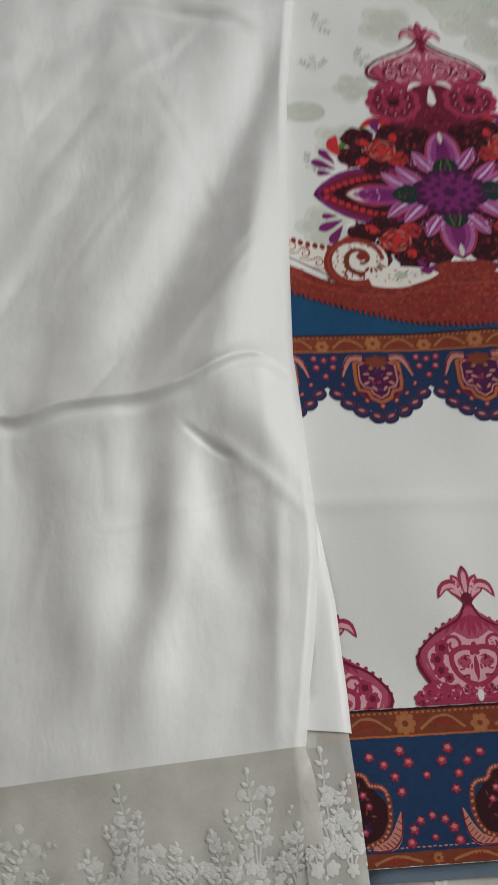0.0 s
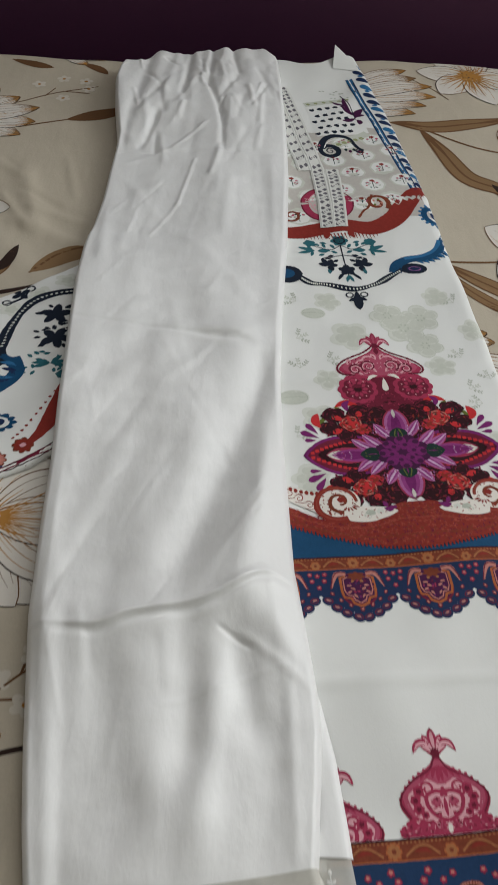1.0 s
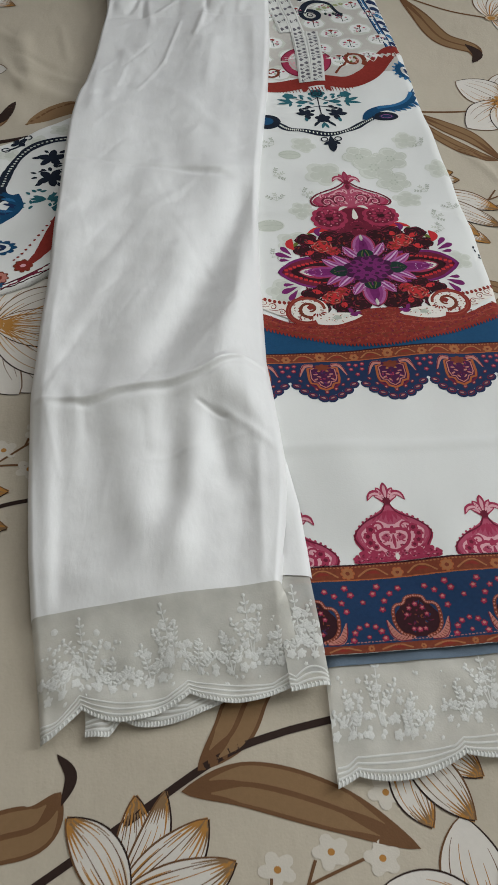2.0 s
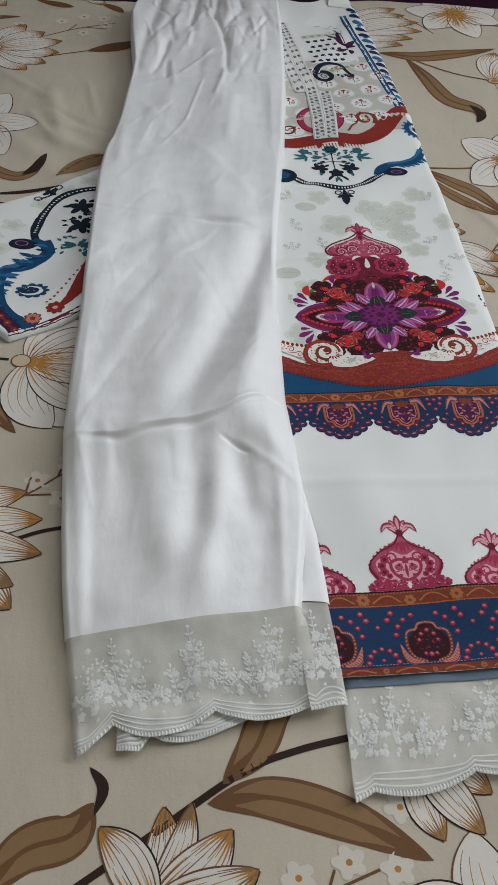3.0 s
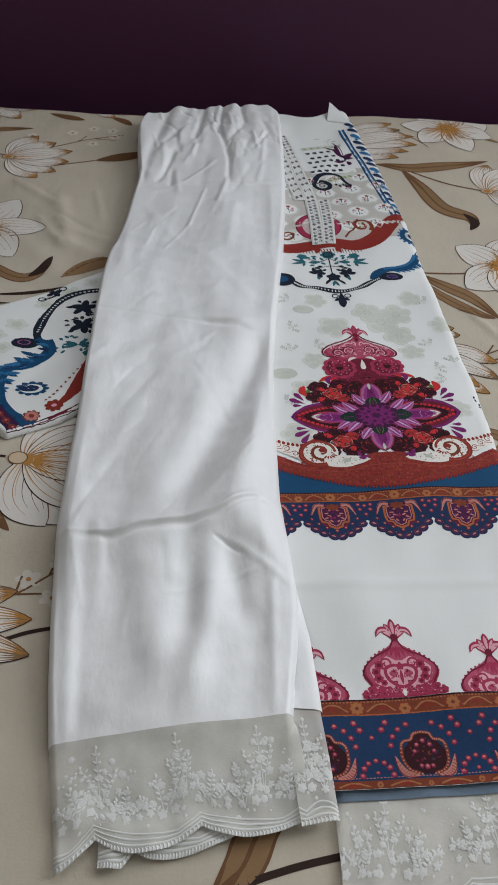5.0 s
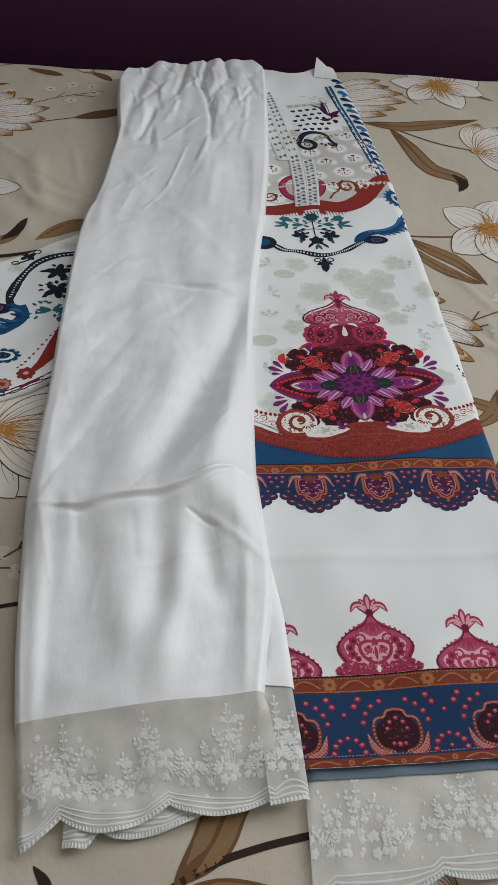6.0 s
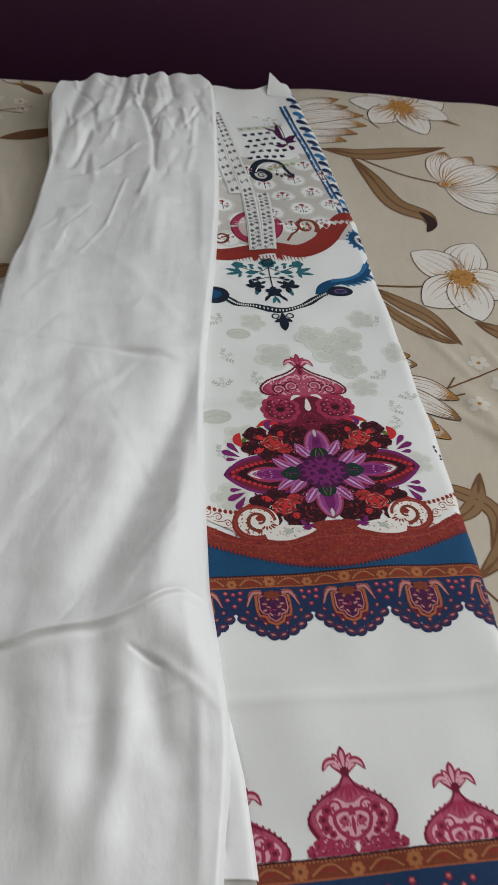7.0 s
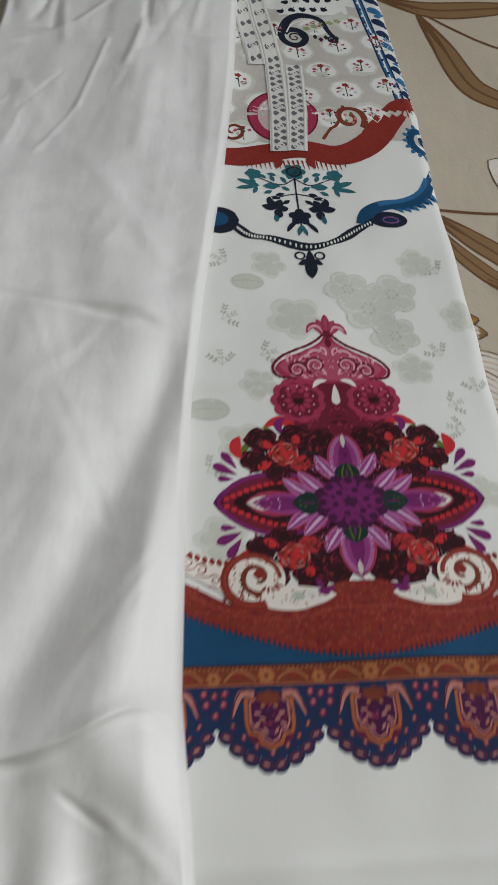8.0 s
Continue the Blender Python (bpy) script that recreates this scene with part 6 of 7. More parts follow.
    ch.build("black_chain", kurta, "black chain print with blue scrolls")

    for line, wd, hx, hy in (([(-0.0400, 0.560), (-0.0330, 0.500), (-0.0220, 0.400)], 0.0105, 0.0024, 0.0029), ([(-0.0268, 0.562), (-0.0200, 0.500), (-0.0092, 0.400)], 0.0105, 0.0024, 0.0029),
                             ([(-0.0098, 0.402), (-0.0105, 0.355), (-0.0125, 0.310)], 0.0105, 0.0025, 0.0021), ([(0.0045, 0.402), (0.0025, 0.355), (-0.0012, 0.310)], 0.0105, 0.0025, 0.0021)):
        lc = Art(on_kurta, 0.0008)
        p = curve(line, 60)
        lc.ribbon(p, wd + 0.0035, LACE, 4, 7)
        steps = 15 if hy > 0.0025 else 14
        for k in range(steps):
            q = p[int((k + 0.5) / steps * 59)]
            for sd in (-1, 1):
                lc.blob(q[0] + sd * 0.0027, q[1] + sd * 0.0014, hx, hy, HOLE, 9, petals(4, 0.28, 1.0, 0.0), n=16, rings=2)
            if k % 3 == 1:
                ring(lc, q[0], q[1], 0.0026, 0.0024, 0.0011, LACE, 12, n=14)
        for off in (-0.5, 0.5):
            lc.ribbon(p + np.array([off * wd, 0]), 0.0018, LACE, 12, 3, 0.0004)
        lc.build("lace_trim", kurta, "white crochet lace strip at the neck opening")


def sleeve_print():
    art = Art(on_sleeve)
    art.copies = [lambda p: p - np.stack([0 * p[..., 1], (0.004 + 0.007 * smooth(0.06, 0.20, p[..., 1])) * smooth(0.012, 0.045, p[..., 1] - sleeve_edges(p[..., 0])[0])], -1)]
    art.bleed = 0.00018
    art.ribbon(curve([(-0.235, 0.212), (-0.262, 0.208), (-0.292, 0.197), (-0.305, 0.170), (-0.309, 0.140), (-0.302, 0.118)], 40), 0.0085 + 0.0014 * np.sin(np.linspace(0, 20, 40)), BLACK, 3)
    for p in curve([(-0.238, 0.212), (-0.262, 0.208), (-0.292, 0.197), (-0.305, 0.170), (-0.309, 0.140)], 34):
        art.blob(p[0], p[1], 0.0013, 0.0010, BLOTCH2, 4, n=8, rings=2)
    for a in (45, 135, 225, 315):
        art.leaf([(-0.306, 0.205), (-0.306 + 0.009 * math.cos(radians(a)), 0.205 + 0.008 * math.sin(radians(a)))], 0.0055, BLACK, 3, 8)
    for x, y in ((-0.299, 0.212), (-0.315, 0.193)):
        ring(art, x, y, 0.0035, 0.0030, 0.0014, BLACK, 4)
    art.blob(-0.316, 0.120, 0.0125, 0.0085, BLACK, 3, n=20, rings=3)
    ring(art, -0.317, 0.121, 0.0055, 0.0036, 0.0008, LILAC, 4)
    art.ribbon(curve([(-0.298, 0.127), (-0.292, 0.108), (-0.306, 0.088), (-0.322, 0.080), (-0.326, 0.060), (-0.318, 0.035), (-0.300, 0.014), (-0.285, 0.008)], 40), 0.0115, BLUE, 3)
    art.ribbon(curve([(-0.312, 0.090), (-0.327, 0.078), (-0.332, 0.056), (-0.322, 0.032)], 20), 0.0050, SKYBLUE, 4)
    for k in range(16):
        t = k / 15
        x, y = -0.300 - 0.034 * t + 0.016 * t * t, 0.100 - 0.075 * t
        art.leaf([(x, y), (x - 0.017, y + 0.006 - 0.009 * (k % 2))], 0.0052, SKYBLUE if k % 2 else BLUE, 3, 7)
    rng = np.random.RandomState(23)
    for p in curve([(-0.298, 0.127), (-0.292, 0.108), (-0.306, 0.088), (-0.322, 0.080), (-0.326, 0.060), (-0.318, 0.035), (-0.300, 0.014)], 46):
        t = rng.uniform(2.2, 4.1)
        art.leaf([(p[0], p[1]), (p[0] + 0.012 * math.cos(t), p[1] + 0.010 * math.sin(t))], 0.0036, (BLUE, NAVY, SKYBLUE)[rng.randint(3)], 4, 7)
    for _ in range(34):
        x, y, t = rng.uniform(-0.285, -0.245), rng.uniform(0.105, 0.190), rng.uniform(0, 6.3)
        art.leaf([(x, y), (x + 0.006 * math.cos(t), y + 0.006 * math.sin(t))], 0.0028, TEAL if y < 0.135 else BLACK, 3, 7)
    art.blob(-0.296, 0.0560, 0.0150, 0.0100, BLUE, 3, petals(11, 0.22, 1), n=44, rings=3)
    art.blob(-0.297, 0.0560, 0.0105, 0.0062, LAWN, 4, n=18, rings=3)
    art.blob(-0.299, 0.0565, 0.0088, 0.0046, NAVY, 5, n=18, rings=3)
    for x, y, a0 in ((-0.272, 0.178, 0.3), (-0.268, 0.150, 1.2), (-0.245, 0.165, 0.7)):
        for k in range(5):
            a = a0 + k * 1.257
            art.leaf([(x, y), (x + 0.0140 * math.cos(a), y + 0.0125 * math.sin(a))], 0.0075, BLACK, 3, 8)
        for k in range(3):
            a = a0 + 0.6 + k * 2.1
            art.leaf([(x + 0.009 * math.cos(a), y + 0.009 * math.sin(a)), (x + 0.018 * math.cos(a), y + 0.015 * math.sin(a))], 0.0040, BLACK, 3, 8)
    for a in (175, 150, 205, 20, -20, 60):
        art.leaf([(-0.268, 0.121), (-0.268 + 0.015 * math.cos(radians(a)), 0.121 + 0.011 * math.sin(radians(a)))], 0.0042, TEAL, 3, 8)
    art.blob(-0.256, 0.108, 0.0060, 0.0060, TEAL, 3, petals(6, 0.25), n=18, rings=2)
    art.ribbon(curve([(-0.272, 0.030), (-0.262, 0.046), (-0.254, 0.068), (-0.246, 0.095)], 24), np.linspace(0.003, 0.022, 24), RED, 4, 7)
    for k in range(12):
        t = k / 11
        art.blob(-0.281 + 0.027 * t, 0.040 + 0.060 * t ** 1.2, 0.0012, 0.0012, RED, 4, n=8, rings=2)
    rosette(art, -0.273, 0.032, 0.0080, 8, RUST, RED, PINK, 4)
    rosette(art, -0.289, 0.018, 0.0075, 9, RUST, SALMON, RED, 4)
    # lower edge: dark maroon border, with the shade of the fold painted in
    art.line([(-0.293, 0.003), (-0.275, 0.014), (-0.252, 0.031)], 0.0060, WINE, 2, 14)
    low_line = [(x, float(sleeve_edges(np.array(x))[0]) + 0.002) for x in (-0.304, -0.290, -0.275, -0.262, -0.250)]
    art.line(low_line, 0.0070, MAROON, 3, 20)
    # cuff band
    band_line = np.array([(-0.304, -0.001), (-0.318, 0.014), (-0.345, 0.046), (-0.370, 0.076), (-0.412, 0.112)])
    art.line(band_line, 0.0230, NAVY, 5, 26)
    art.line(band_line + (0.004, 0.004), 0.0090, DPURPLE, 6, 26)
    for k in range(9):
        t = k / 8
        x, y = np.interp(t, np.linspace(0, 1, 5), band_line[:, 0]), np.interp(t, np.linspace(0, 1, 5), band_line[:, 1])
        art.blob(x + 0.003, y + 0.004, 0.0050, 0.0034, RUST, 7, petals(4, 0.3), n=16, rings=2, turn=2.3)
        small_flower(art, x + 0.003, y + 0.004, 0.0022, 8)
    for u, v in ((-0.33, 0.15), (-0.345, 0.13), (-0.31, 0.185), (-0.27, 0.222), (-0.335, 0.11), (-0.29, 0.205)):
        art.blob(u, v, 0.0120, 0.0095, BLOTCH2, 0, petals(5, 0.35), n=24, rings=3)
        art.blob(u, v, 0.0060, 0.0050, BLOTCH, 1, petals(5, 0.35), n=18, rings=2)
    art.leaf([(-0.318, 0.190), (-0.305, 0.199), (-0.300, 0.208)], 0.0025, BLACK, 2, 8)
    art.build("sleeve_print", kurta, "black chain, blue scroll and red print on the sleeve")


medallion()
dome("dome_ornament", 0.0012, 0.0890, 1.05, MIDROSE)
crescent()
scalloped_border()
hem_border()
for k in range(-1, 3):
    onion(-0.0258 + 0.0605 * k, 0.014 if k % 2 else 0.0)
ghost_flowers()
yoke()
sleeve_print()

# the rear hem of the shirt, which shows its reverse side below the front one
hu = np.linspace(-0.12, 0.105, 60)[:, None]
hv = np.linspace(-0.2768, -0.262, 8)[None]
HXr, HYr = from_print(hu + 0 * hv, hv + 0 * hu)
part("rear_hem", sheet_mesh("rear_hem", np.stack([HXr, HYr, second_z(HXr, HYr) + 0.0010], -1), [HEMBACK]), kurta, "blue-grey reverse of the rear hem")


# ------------------------------------------------------------ the bedsheet's print
def polar(x, y, a, r):
    return (x + r * math.cos(radians(a)), y + r * math.sin(radians(a)))


def outline_petal(art, base, a, length, width, rng, bend=0.0, layer=2, tip=True, side=0.0009):
    """A white petal with orange veins from its foot, a brown outline and a coloured tip."""
    n = 16
    mid = polar(*base, a + bend, 0.55 * length)
    end = polar(*base, a, length)
    p = curve([base, mid, end], n)
    t = np.linspace(0, 1, n)
    w = width * np.sin(math.pi * np.clip(0.04 + 0.96 * t, 0, 1) ** 0.85) ** 0.75 + 0.0004
    d = np.gradient(p, axis=0)
    nr = np.stack([-d[:, 1], d[:, 0]], 1) / np.linalg.norm(d, axis=1)[:, None]
    art.ribbon(p, w, S_WHITE, layer, 7)
    for q in np.linspace(-0.75, 0.75, 7):
        e = rng.randint(4, 9)
        v = (p + nr * (w * 0.5 * q)[:, None])[:e]
        art.ribbon(v, np.linspace(0.0016, 0.0003, e), S_OCHRE if rng.rand() < 0.5 else S_PEACH, layer + 2)
    if tip:
        for q in np.linspace(-0.8, 0.8, 8):
            e = rng.randint(4, 8)
            v = (p + nr * (w * 0.5 * q)[:, None])[-1 - e:]
            art.ribbon(v, np.linspace(0.0003, 0.0018, len(v)), S_OCHRE if rng.rand() < 0.5 else S_TAN, layer + 2)
    for q in np.linspace(-0.7, 0.7, 5):
        e = rng.randint(9, 14)
        v = p[:e] + nr[:e] * (w[:e] * 0.5 * q)[:, None]
        art.ribbon(v, np.linspace(0.0009, 0.0003, e), S_OCHRE if rng.rand() < 0.6 else S_BROWN, layer + 3)
    for sgn in (-1, 1):
        v = p + nr * (w * 0.5 * sgn)[:, None]
        art.ribbon(v, side * (0.7 + 0.5 * np.sin(3 * t)), S_BROWN if sgn > 0 else S_DARK, layer + 4)


def pulled(p):
    """The pattern runs askew where the sheet has been pulled towards the wall."""
    x, y = p[..., 0], p[..., 1]
    east, west = smooth(-0.05, 0.05, x), smooth(-0.22, -0.28, x)
    return p + np.stack([0.008 * east * smooth(0.0, 0.3, y), east * (0.006 + 0.014 * smooth(0.1, 0.4, y)) * smooth(-0.2, -0.05, y) - 0.013 * west * smooth(0.28, 0.48, y)], -1)


def own(name, label):
    """Makes what the function draws a part of its own on the sheet."""
    def wrap(draw):
        def drawn(_, *rest):
            one = Art(on_sheet, 0.00025, 0.00001)
            one.copies = [pulled]
            draw(one, *rest)
            one.build(name, bedsheet, label)
        return drawn
    return wrap


@own("printed_flower", "printed white flower with brown outlines and orange veins")
def lotus(art, base, a, length, spread, n, width, rng):
    """A flower seen from the side: petals fan out from a little bud."""
    order = sorted(range(n), key=lambda k: -abs(k - (n - 1) / 2))
    for i, k in enumerate(order):
        f = 2 * k / (n - 1) - 1
        outline_petal(art, base, a + spread * f, length * (1 - 0.12 * abs(f) + 0.05 * rng.uniform(-1, 1)), width, rng, 9 * f, 2 + 5 * i)
    bx, by = polar(*base, a + 180, 0.004)
    art.blob(bx, by, 0.0075, 0.0055, S_PEACH, 48, n=16, rings=3, turn=radians(a))
    art.blob(bx, by, 0.0045, 0.0038, S_OCHRE, 49, n=14, rings=2, turn=radians(a))
    ring(art, bx, by, 0.0072, 0.0052, 0.0009, S_BROWN, 50)


@own("printed_flower", "printed white flower with a bright orange heart")
def open_flower(art, cx, cy, r, angles, rng, width=0.62):
    """A flower seen from above with a bright orange heart."""
    for i, a in enumerate(angles):
        outline_petal(art, (cx, cy), a, r * rng.uniform(0.93, 1.06), width * r, rng, rng.uniform(-6, 6), 2 + 5 * i, False)
    for k in range(40):
        a, q = rng.uniform(0, 360), rng.uniform(0.25, 0.62)
        art.line([polar(cx, cy, a, 0.1 * r), polar(cx, cy, a + 4, q * r)], 0.0013, S_OCHRE if k % 3 else S_PEACH, 45, 6, 0.8)
    art.blob(cx, cy, 0.24 * r, 0.22 * r, S_OCHRE, 46, petals(11, 0.3), n=44, rings=3)
    for k in range(26):
        p = polar(cx, cy, rng.uniform(0, 360), rng.uniform(0.05, 0.27) * r)
        art.blob(p[0], p[1], 0.0012, 0.0012, S_TAN if k % 2 else S_BROWN, 47, n=7, rings=2)


@own("printed_leaf", "printed two-tone brown leaf")
def two_tone_leaf(art, line, width, layer=2):
    """A brown leaf with paler halves either side of its midrib."""
    art.leaf(line, width, S_BROWN, layer, 28, 0.75, 0.0, 7)
    p = curve(line, 28)
    d = np.gradient(p, axis=0)
    nr = np.stack([-d[:, 1], d[:, 0]], 1) / np.linalg.norm(d, axis=1)[:, None]
    t = np.linspace(0, 1, 28)
    w = width * np.sin(math.pi * t) ** 0.75
    for sgn in (-1, 1):
        art.ribbon((p + nr * (0.235 * w * sgn)[:, None])[4:24], (0.36 * w * np.interp(t, (0.12, 0.3, 0.7, 0.86), (0.0, 1, 1, 0.0)))[4:24] + 1e-5, S_TAN, layer + 1, 5)


@own("printed_blossom", "small printed white blossom")
def blossom(art, x, y, r=0.0085):
    art.blob(x, y, r, r * 0.9, S_FAINT, 2, petals(5, 0.5, 0.7, x * 90), n=30, rings=3)
    art.blob(x, y, 0.0019, 0.0018, S_OCHRE, 3, n=10, rings=2)


@own("printed_twig", "thin brown printed twig")
def twig(art, pts, width=0.0016):
    art.line(pts, width, S_BROWN, 2, 18)


@own("printed_stem", "dark brown printed stem")
def stem(art, pts, width, mat, layer=2, n=20):
    art.line(pts, width, mat, layer, n)


@own("printed_leaf", "brown printed leaf")
def plain_leaf(art, pts, width, mat, layer=2, n=16):
    art.leaf(pts, width, mat, layer, n)


@own("printed_flower", "printed white bell flower with an orange heart")
def bell_flower(art, rng):
    base = (-0.282, -0.026)
    for i, (a, ln) in enumerate(((52, 0.062), (-55, 0.075), (-68, 0.070), (30, 0.070), (-30, 0.078), (0, 0.076))):
        outline_petal(art, base, a, ln, 0.040, rng, 0.25 * a, 2 + 5 * i, False)
    for k in range(16):
        a = -48 + 6.2 * k
        art.line([polar(*base, a, 0.004), polar(*base, a * 0.95, 0.026 + 0.012 * (k % 3))], 0.0012, S_OCHRE, 40, 8, 0.8)
    art.blob(-0.283, -0.026, 0.0045, 0.0065, S_OCHRE, 39, n=16, rings=3)
    art.blob(-0.291, -0.025, 0.0075, 0.0066, S_PEACH, 42, n=16, rings=3)
    ring(art, -0.291, -0.025, 0.0075, 0.0066, 0.0010, S_BROWN, 43)


@own("printed_flower", "printed white flower with brown outlines and orange veins")
def half_flower(art, rng):
    base = (-0.150, -0.405)
    for i, (a, ln, w) in enumerate(((88, 0.050, 0.020), (72, 0.055, 0.016), (45, 0.056, 0.026), (20, 0.058, 0.026), (-10, 0.06, 0.026), (130, 0.05, 0.024))):
        outline_petal(art, base, a, ln, w, rng, -6, 2 + 5 * i)
    art.blob(*base, 0.0065, 0.0055, S_OCHRE, 42, n=16, rings=3)


@own("printed_petal", "single printed white petal")
def lone_petal(art, *rest):
    outline_petal(art, *rest)


@own("printed_dot", "tiny dark spot on the sheet")
def speck(art, x, y):
    art.blob(x, y, 0.0011, 0.0009, S_DARK, 2, n=8, rings=2)


@own("printed_rays", "orange printed rays round a flower heart")
def rays(art):
    for k in range(14):
        a = 190 + 12 * k
        art.line([polar(0.122, 0.604, a, 0.012), polar(0.122, 0.604, a, 0.034 + 0.006 * (k % 3))], 0.0022, S_OCHRE, 60, 6, 0.8)


def print_west(art, rng):
    lotus(art, (-0.413, 0.482), 12, 0.072, 62, 6, 0.030, rng)
    twig(art, [(-0.52, 0.515), (-0.46, 0.497), (-0.416, 0.484)], 0.0022)
    open_flower(art, -0.405, 0.312, 0.066, (70, 5, -52, 130, 190, 245), rng)
    two_tone_leaf(art, [(-0.43, 0.285), (-0.388, 0.247), (-0.352, 0.224), (-0.331, 0.232), (-0.322, 0.262)], 0.015)
    plain_leaf(art, [(-0.340, 0.226), (-0.328, 0.240), (-0.322, 0.264)], 0.011, S_DARK, 5, 12)
    stem(art, [(-0.360, 0.470), (-0.31, 0.492), (-0.285, 0.500)], 0.0020, S_BROWN, 2, 14)
    plain_leaf(art, [(-0.315, 0.490), (-0.28, 0.503), (-0.24, 0.515)], 0.020, S_BROWN, 3, 14)
    twig(art, [(-0.372, 0.520), (-0.335, 0.545), (-0.290, 0.560)], 0.0013)
    twig(art, [(-0.345, 0.538), (-0.336, 0.556)], 0.0012)
    twig(art, [(-0.325, 0.549), (-0.298, 0.546)], 0.0012)
    for x, y in ((-0.355, 0.562), (-0.33, 0.575), (-0.305, 0.57), (-0.30, 0.555), (-0.402, 0.545), (-0.325, 0.535)):
        blossom(art, x, y, 0.008)
    lotus(art, (-0.465, 0.625), -25, 0.055, 55, 4, 0.026, rng)
    two_tone_leaf(art, [(-0.50, 0.548), (-0.455, 0.552), (-0.405, 0.566)], 0.014)
    plain_leaf(art, [(-0.395, 0.612), (-0.365, 0.603), (-0.345, 0.598)], 0.012, S_BROWN, 2, 10)
    lotus(art, (-0.335, 0.640), -20, 0.050, 30, 3, 0.018, rng)
    plain_leaf(art, [(-0.315, 0.612), (-0.295, 0.600), (-0.283, 0.588)], 0.012, S_BROWN, 3, 10)
    plain_leaf(art, [(-0.306, 0.226), (-0.282, 0.252), (-0.245, 0.262)], 0.020, S_TAN, 2, 14)
    stem(art, [(-0.306, 0.226), (-0.285, 0.256), (-0.25, 0.267)], 0.0022, S_BROWN, 3, 12)
    plain_leaf(art, [(-0.372, 0.190), (-0.330, 0.200), (-0.295, 0.213)], 0.0055, S_DARK, 2, 12)
    plain_leaf(art, [(-0.40, 0.168), (-0.37, 0.176), (-0.345, 0.180)], 0.0045, S_DARK, 2, 12)
    bell_flower(art, rng)
    stem(art, [(-0.36, -0.018), (-0.33, -0.022), (-0.301, -0.024)], 0.0026, S_DARK, 3, 10)
    two_tone_leaf(art, [(-0.355, -0.060), (-0.315, -0.068), (-0.281, -0.097)], 0.017)
    # petals and twigs that reach in from the side
    lotus(art, (-0.325, -0.188), -8, 0.080, 40, 5, 0.026, rng)
    lone_petal(art, (-0.310, -0.215), -25, 0.060, 0.030, rng, 8, 5)
    stem(art, [(-0.262, -0.188), (-0.245, -0.181), (-0.215, -0.174)], 0.0032, S_DARK, 3, 10)
    twig(art, [(-0.300, -0.172), (-0.264, -0.152), (-0.240, -0.131), (-0.222, -0.126)])
    twig(art, [(-0.264, -0.152), (-0.2625, -0.136)])
    twig(art, [(-0.264, -0.152), (-0.245, -0.150), (-0.230, -0.151)])
    twig(art, [(-0.244, -0.134), (-0.242, -0.124)])
    for x, y in ((-0.2575, -0.1385), (-0.2375, -0.1215), (-0.238, -0.153)):
        blossom(art, x, y, 0.0095)
    speck(art, -0.2085, -0.2865)


def print_south(art, rng):
    plain_leaf(art, [(-0.192, -0.335), (-0.183, -0.346), (-0.186, -0.361)], 0.0065, S_DARK, 3, 14)
    two_tone_leaf(art, [(-0.187, -0.354), (-0.197, -0.371), (-0.222, -0.381), (-0.245, -0.412)], 0.026)
    stem(art, [(-0.23, -0.425), (-0.165, -0.378), (-0.109, -0.337), (-0.075, -0.321), (-0.035, -0.309)], 0.0042, S_DARK, 3, 30)
    two_tone_leaf(art, [(-0.117, -0.342), (-0.100, -0.322), (-0.090, -0.300), (-0.070, -0.280)], 0.024)
    two_tone_leaf(art, [(-0.125, -0.3525), (-0.090, -0.348), (-0.045, -0.358), (-0.002, -0.376)], 0.026)
    half_flower(art, rng)
    lotus(art, (-0.006, -0.322), -50, 0.052, 26, 3, 0.022, rng)
    for x, y in ((-0.018, -0.349), (-0.048, -0.379), (-0.022, -0.381), (-0.075, -0.388)):
        blossom(art, x, y, 0.010)
    twig(art, [(-0.085, -0.410), (-0.060, -0.395), (-0.030, -0.381)])
    twig(art, [(-0.060, -0.395), (-0.056, -0.383)])
    twig(art, [(-0.078, -0.404), (-0.078, -0.392)])
    open_flower(art, 0.030, -0.415, 0.055, (100, 40, -20, 160, 220, 280), rng)
    lotus(art, (0.150, -0.330), 40, 0.060, 50, 5, 0.026, rng)


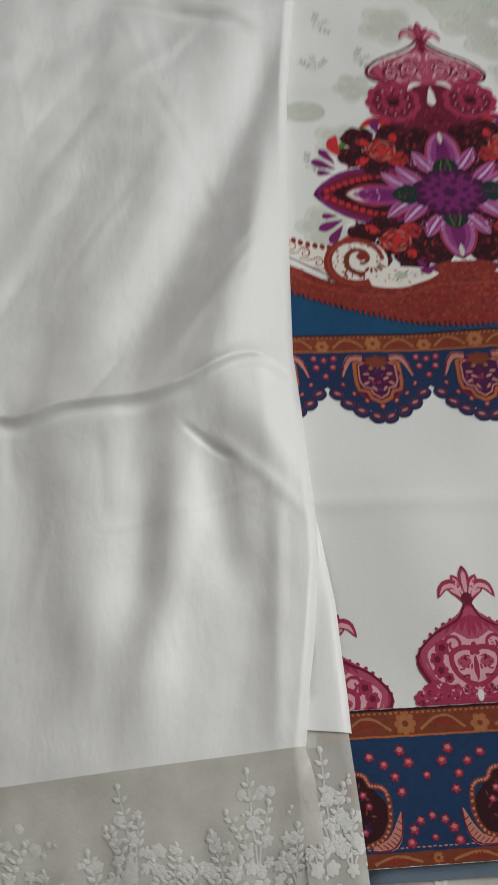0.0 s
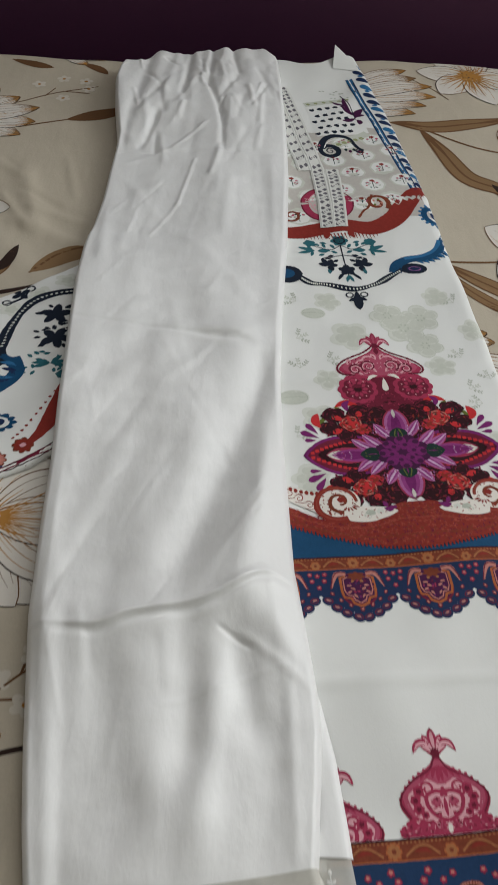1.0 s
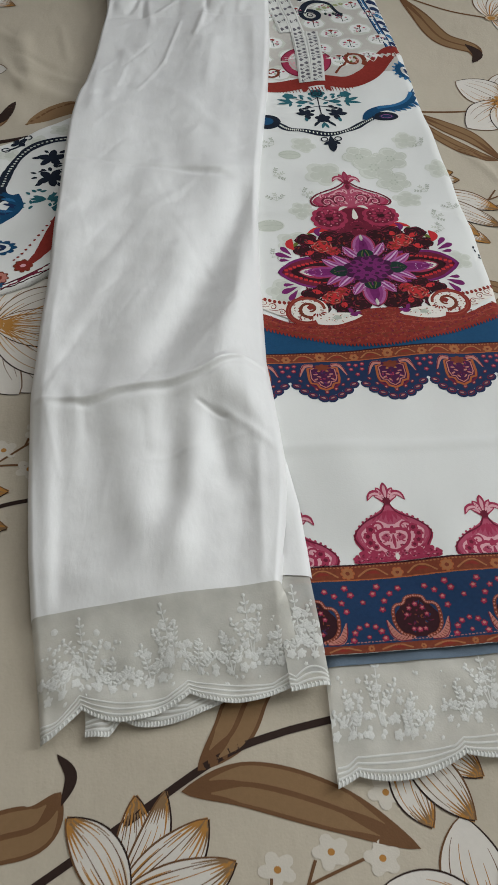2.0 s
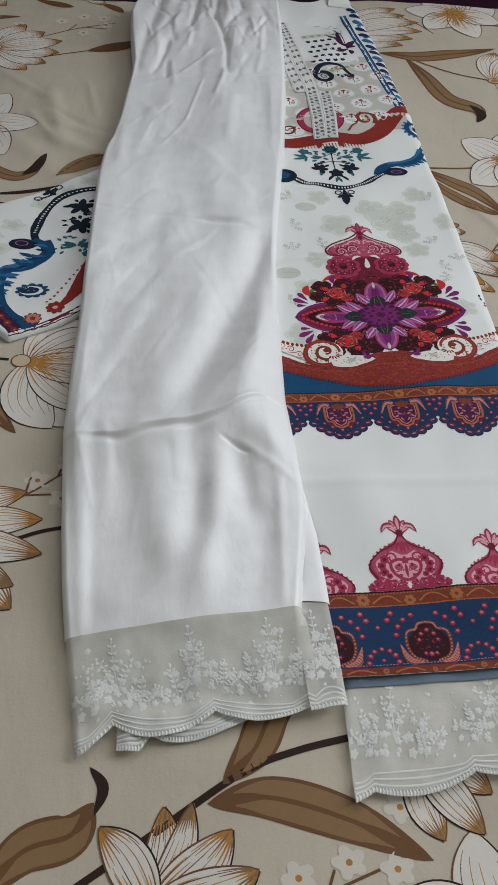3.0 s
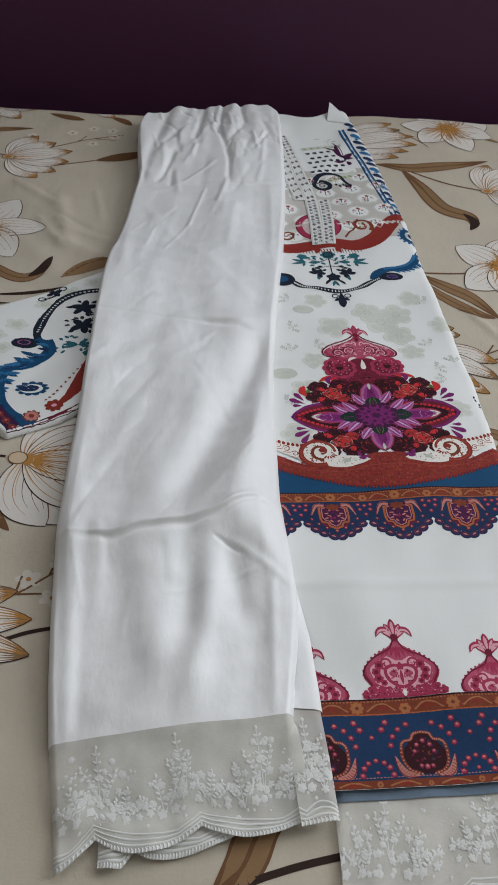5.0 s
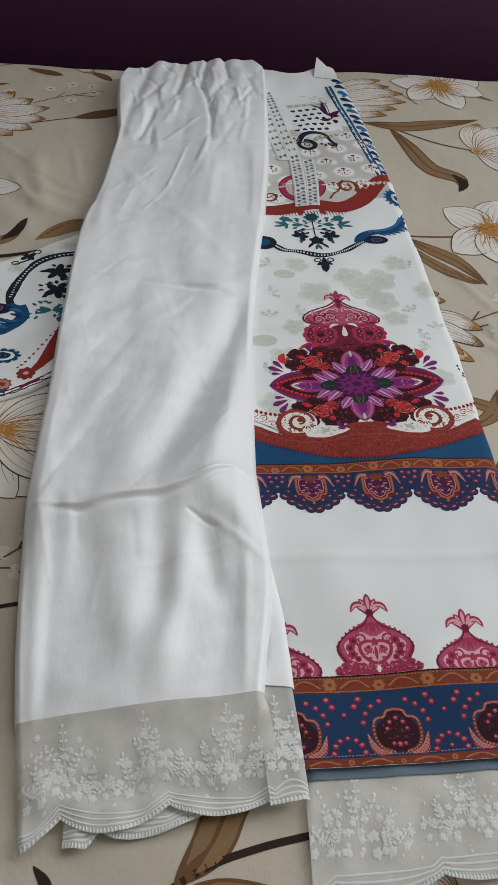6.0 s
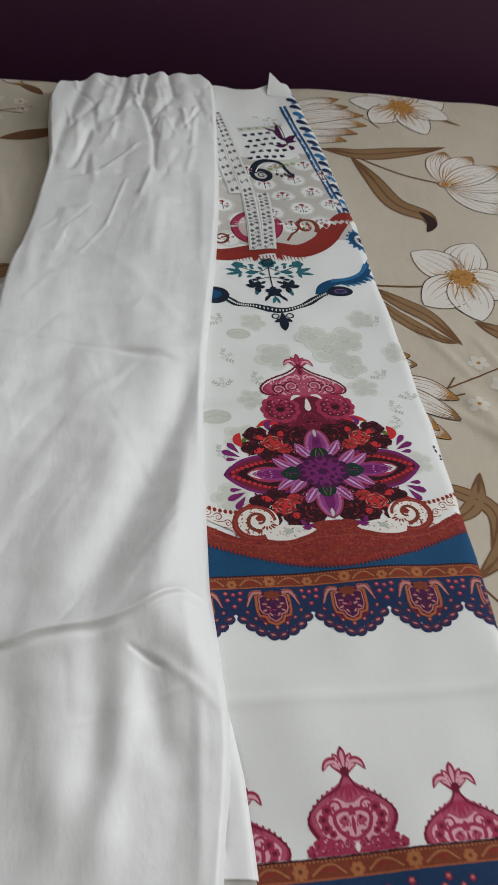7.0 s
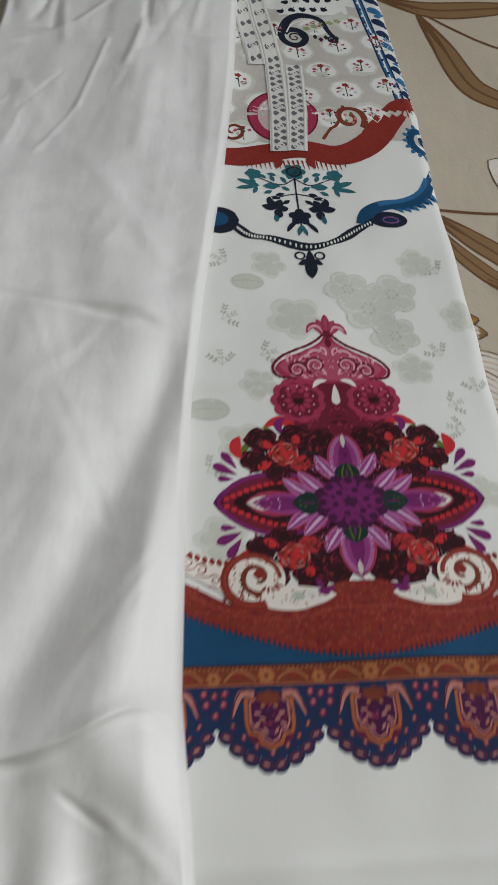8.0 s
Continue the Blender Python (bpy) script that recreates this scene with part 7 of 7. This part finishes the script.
def print_east(art, rng):
    open_flower(art, 0.122, 0.604, 0.062, (20, 75, 130, 175, 230, 290, 340), rng)
    rays(art)
    lotus(art, (-0.025, 0.560), 0, 0.100, 34, 6, 0.028, rng)
    twig(art, [(0.050, 0.590), (0.075, 0.565), (0.090, 0.545)], 0.0012)
    plain_leaf(art, [(0.150, 0.590), (0.170, 0.582), (0.190, 0.570)], 0.007, S_TAN, 3, 10)
    two_tone_leaf(art, [(0.020, 0.497), (0.060, 0.485), (0.110, 0.495), (0.163, 0.517)], 0.022)
    two_tone_leaf(art, [(0.050, 0.482), (0.070, 0.440), (0.090, 0.395), (0.120, 0.375), (0.122, 0.352)], 0.023)
    plain_leaf(art, [(0.113, 0.384), (0.124, 0.366), (0.117, 0.350)], 0.011, S_DARK, 5, 12)
    stem(art, [(0.000, 0.502), (0.035, 0.492), (0.055, 0.480), (0.100, 0.452), (0.145, 0.436)], 0.0024, S_BROWN, 3, 24)
    lotus(art, (0.152, 0.437), 22, 0.082, 62, 6, 0.034, rng)
    open_flower(art, 0.139, 0.281, 0.060, (68, 142, -18, 225, 278), rng, 0.72)
    stem(art, [(0.050, 0.262), (0.090, 0.263), (0.130, 0.270)], 0.0024, S_BROWN, 3, 12)
    two_tone_leaf(art, [(0.045, 0.262), (0.075, 0.240), (0.100, 0.222), (0.125, 0.190)], 0.017)
    two_tone_leaf(art, [(0.050, 0.250), (0.068, 0.225), (0.100, 0.200), (0.120, 0.192)], 0.013)
    two_tone_leaf(art, [(0.140, 0.222), (0.170, 0.205), (0.215, 0.180)], 0.018)
    lotus(art, (0.058, 0.166), -4, 0.024, 30, 3, 0.012, rng)
    twig(art, [(0.060, 0.140), (0.085, 0.139), (0.105, 0.140), (0.125, 0.150), (0.155, 0.166)])
    twig(art, [(0.105, 0.140), (0.112, 0.152)])
    twig(art, [(0.098, 0.139), (0.102, 0.131), (0.118, 0.133)])
    for x, y in ((0.135, 0.170), (0.150, 0.145), (0.128, 0.122)):
        blossom(art, x, y, 0.010)
    lotus(art, (0.045, 0.142), -38, 0.075, 26, 4, 0.022, rng)
    lone_petal(art, (0.055, 0.105), -25, 0.050, 0.018, rng, 5, 4)
    two_tone_leaf(art, [(0.060, 0.040), (0.100, 0.030), (0.122, 0.012), (0.112, -0.030)], 0.015)
    two_tone_leaf(art, [(0.085, 0.000), (0.108, 0.020), (0.118, 0.052)], 0.014)
    two_tone_leaf(art, [(0.098, -0.045), (0.120, -0.020), (0.128, 0.012)], 0.014)
    open_flower(art, 0.185, -0.060, 0.060, (90, 20, -50, 160, 220), rng)
    twig(art, [(0.10, -0.05), (0.118, -0.075), (0.125, -0.110)])


for draw, seed in ((print_west, 31), (print_south, 37), (print_east, 41)):
    draw(None, np.random.RandomState(seed))
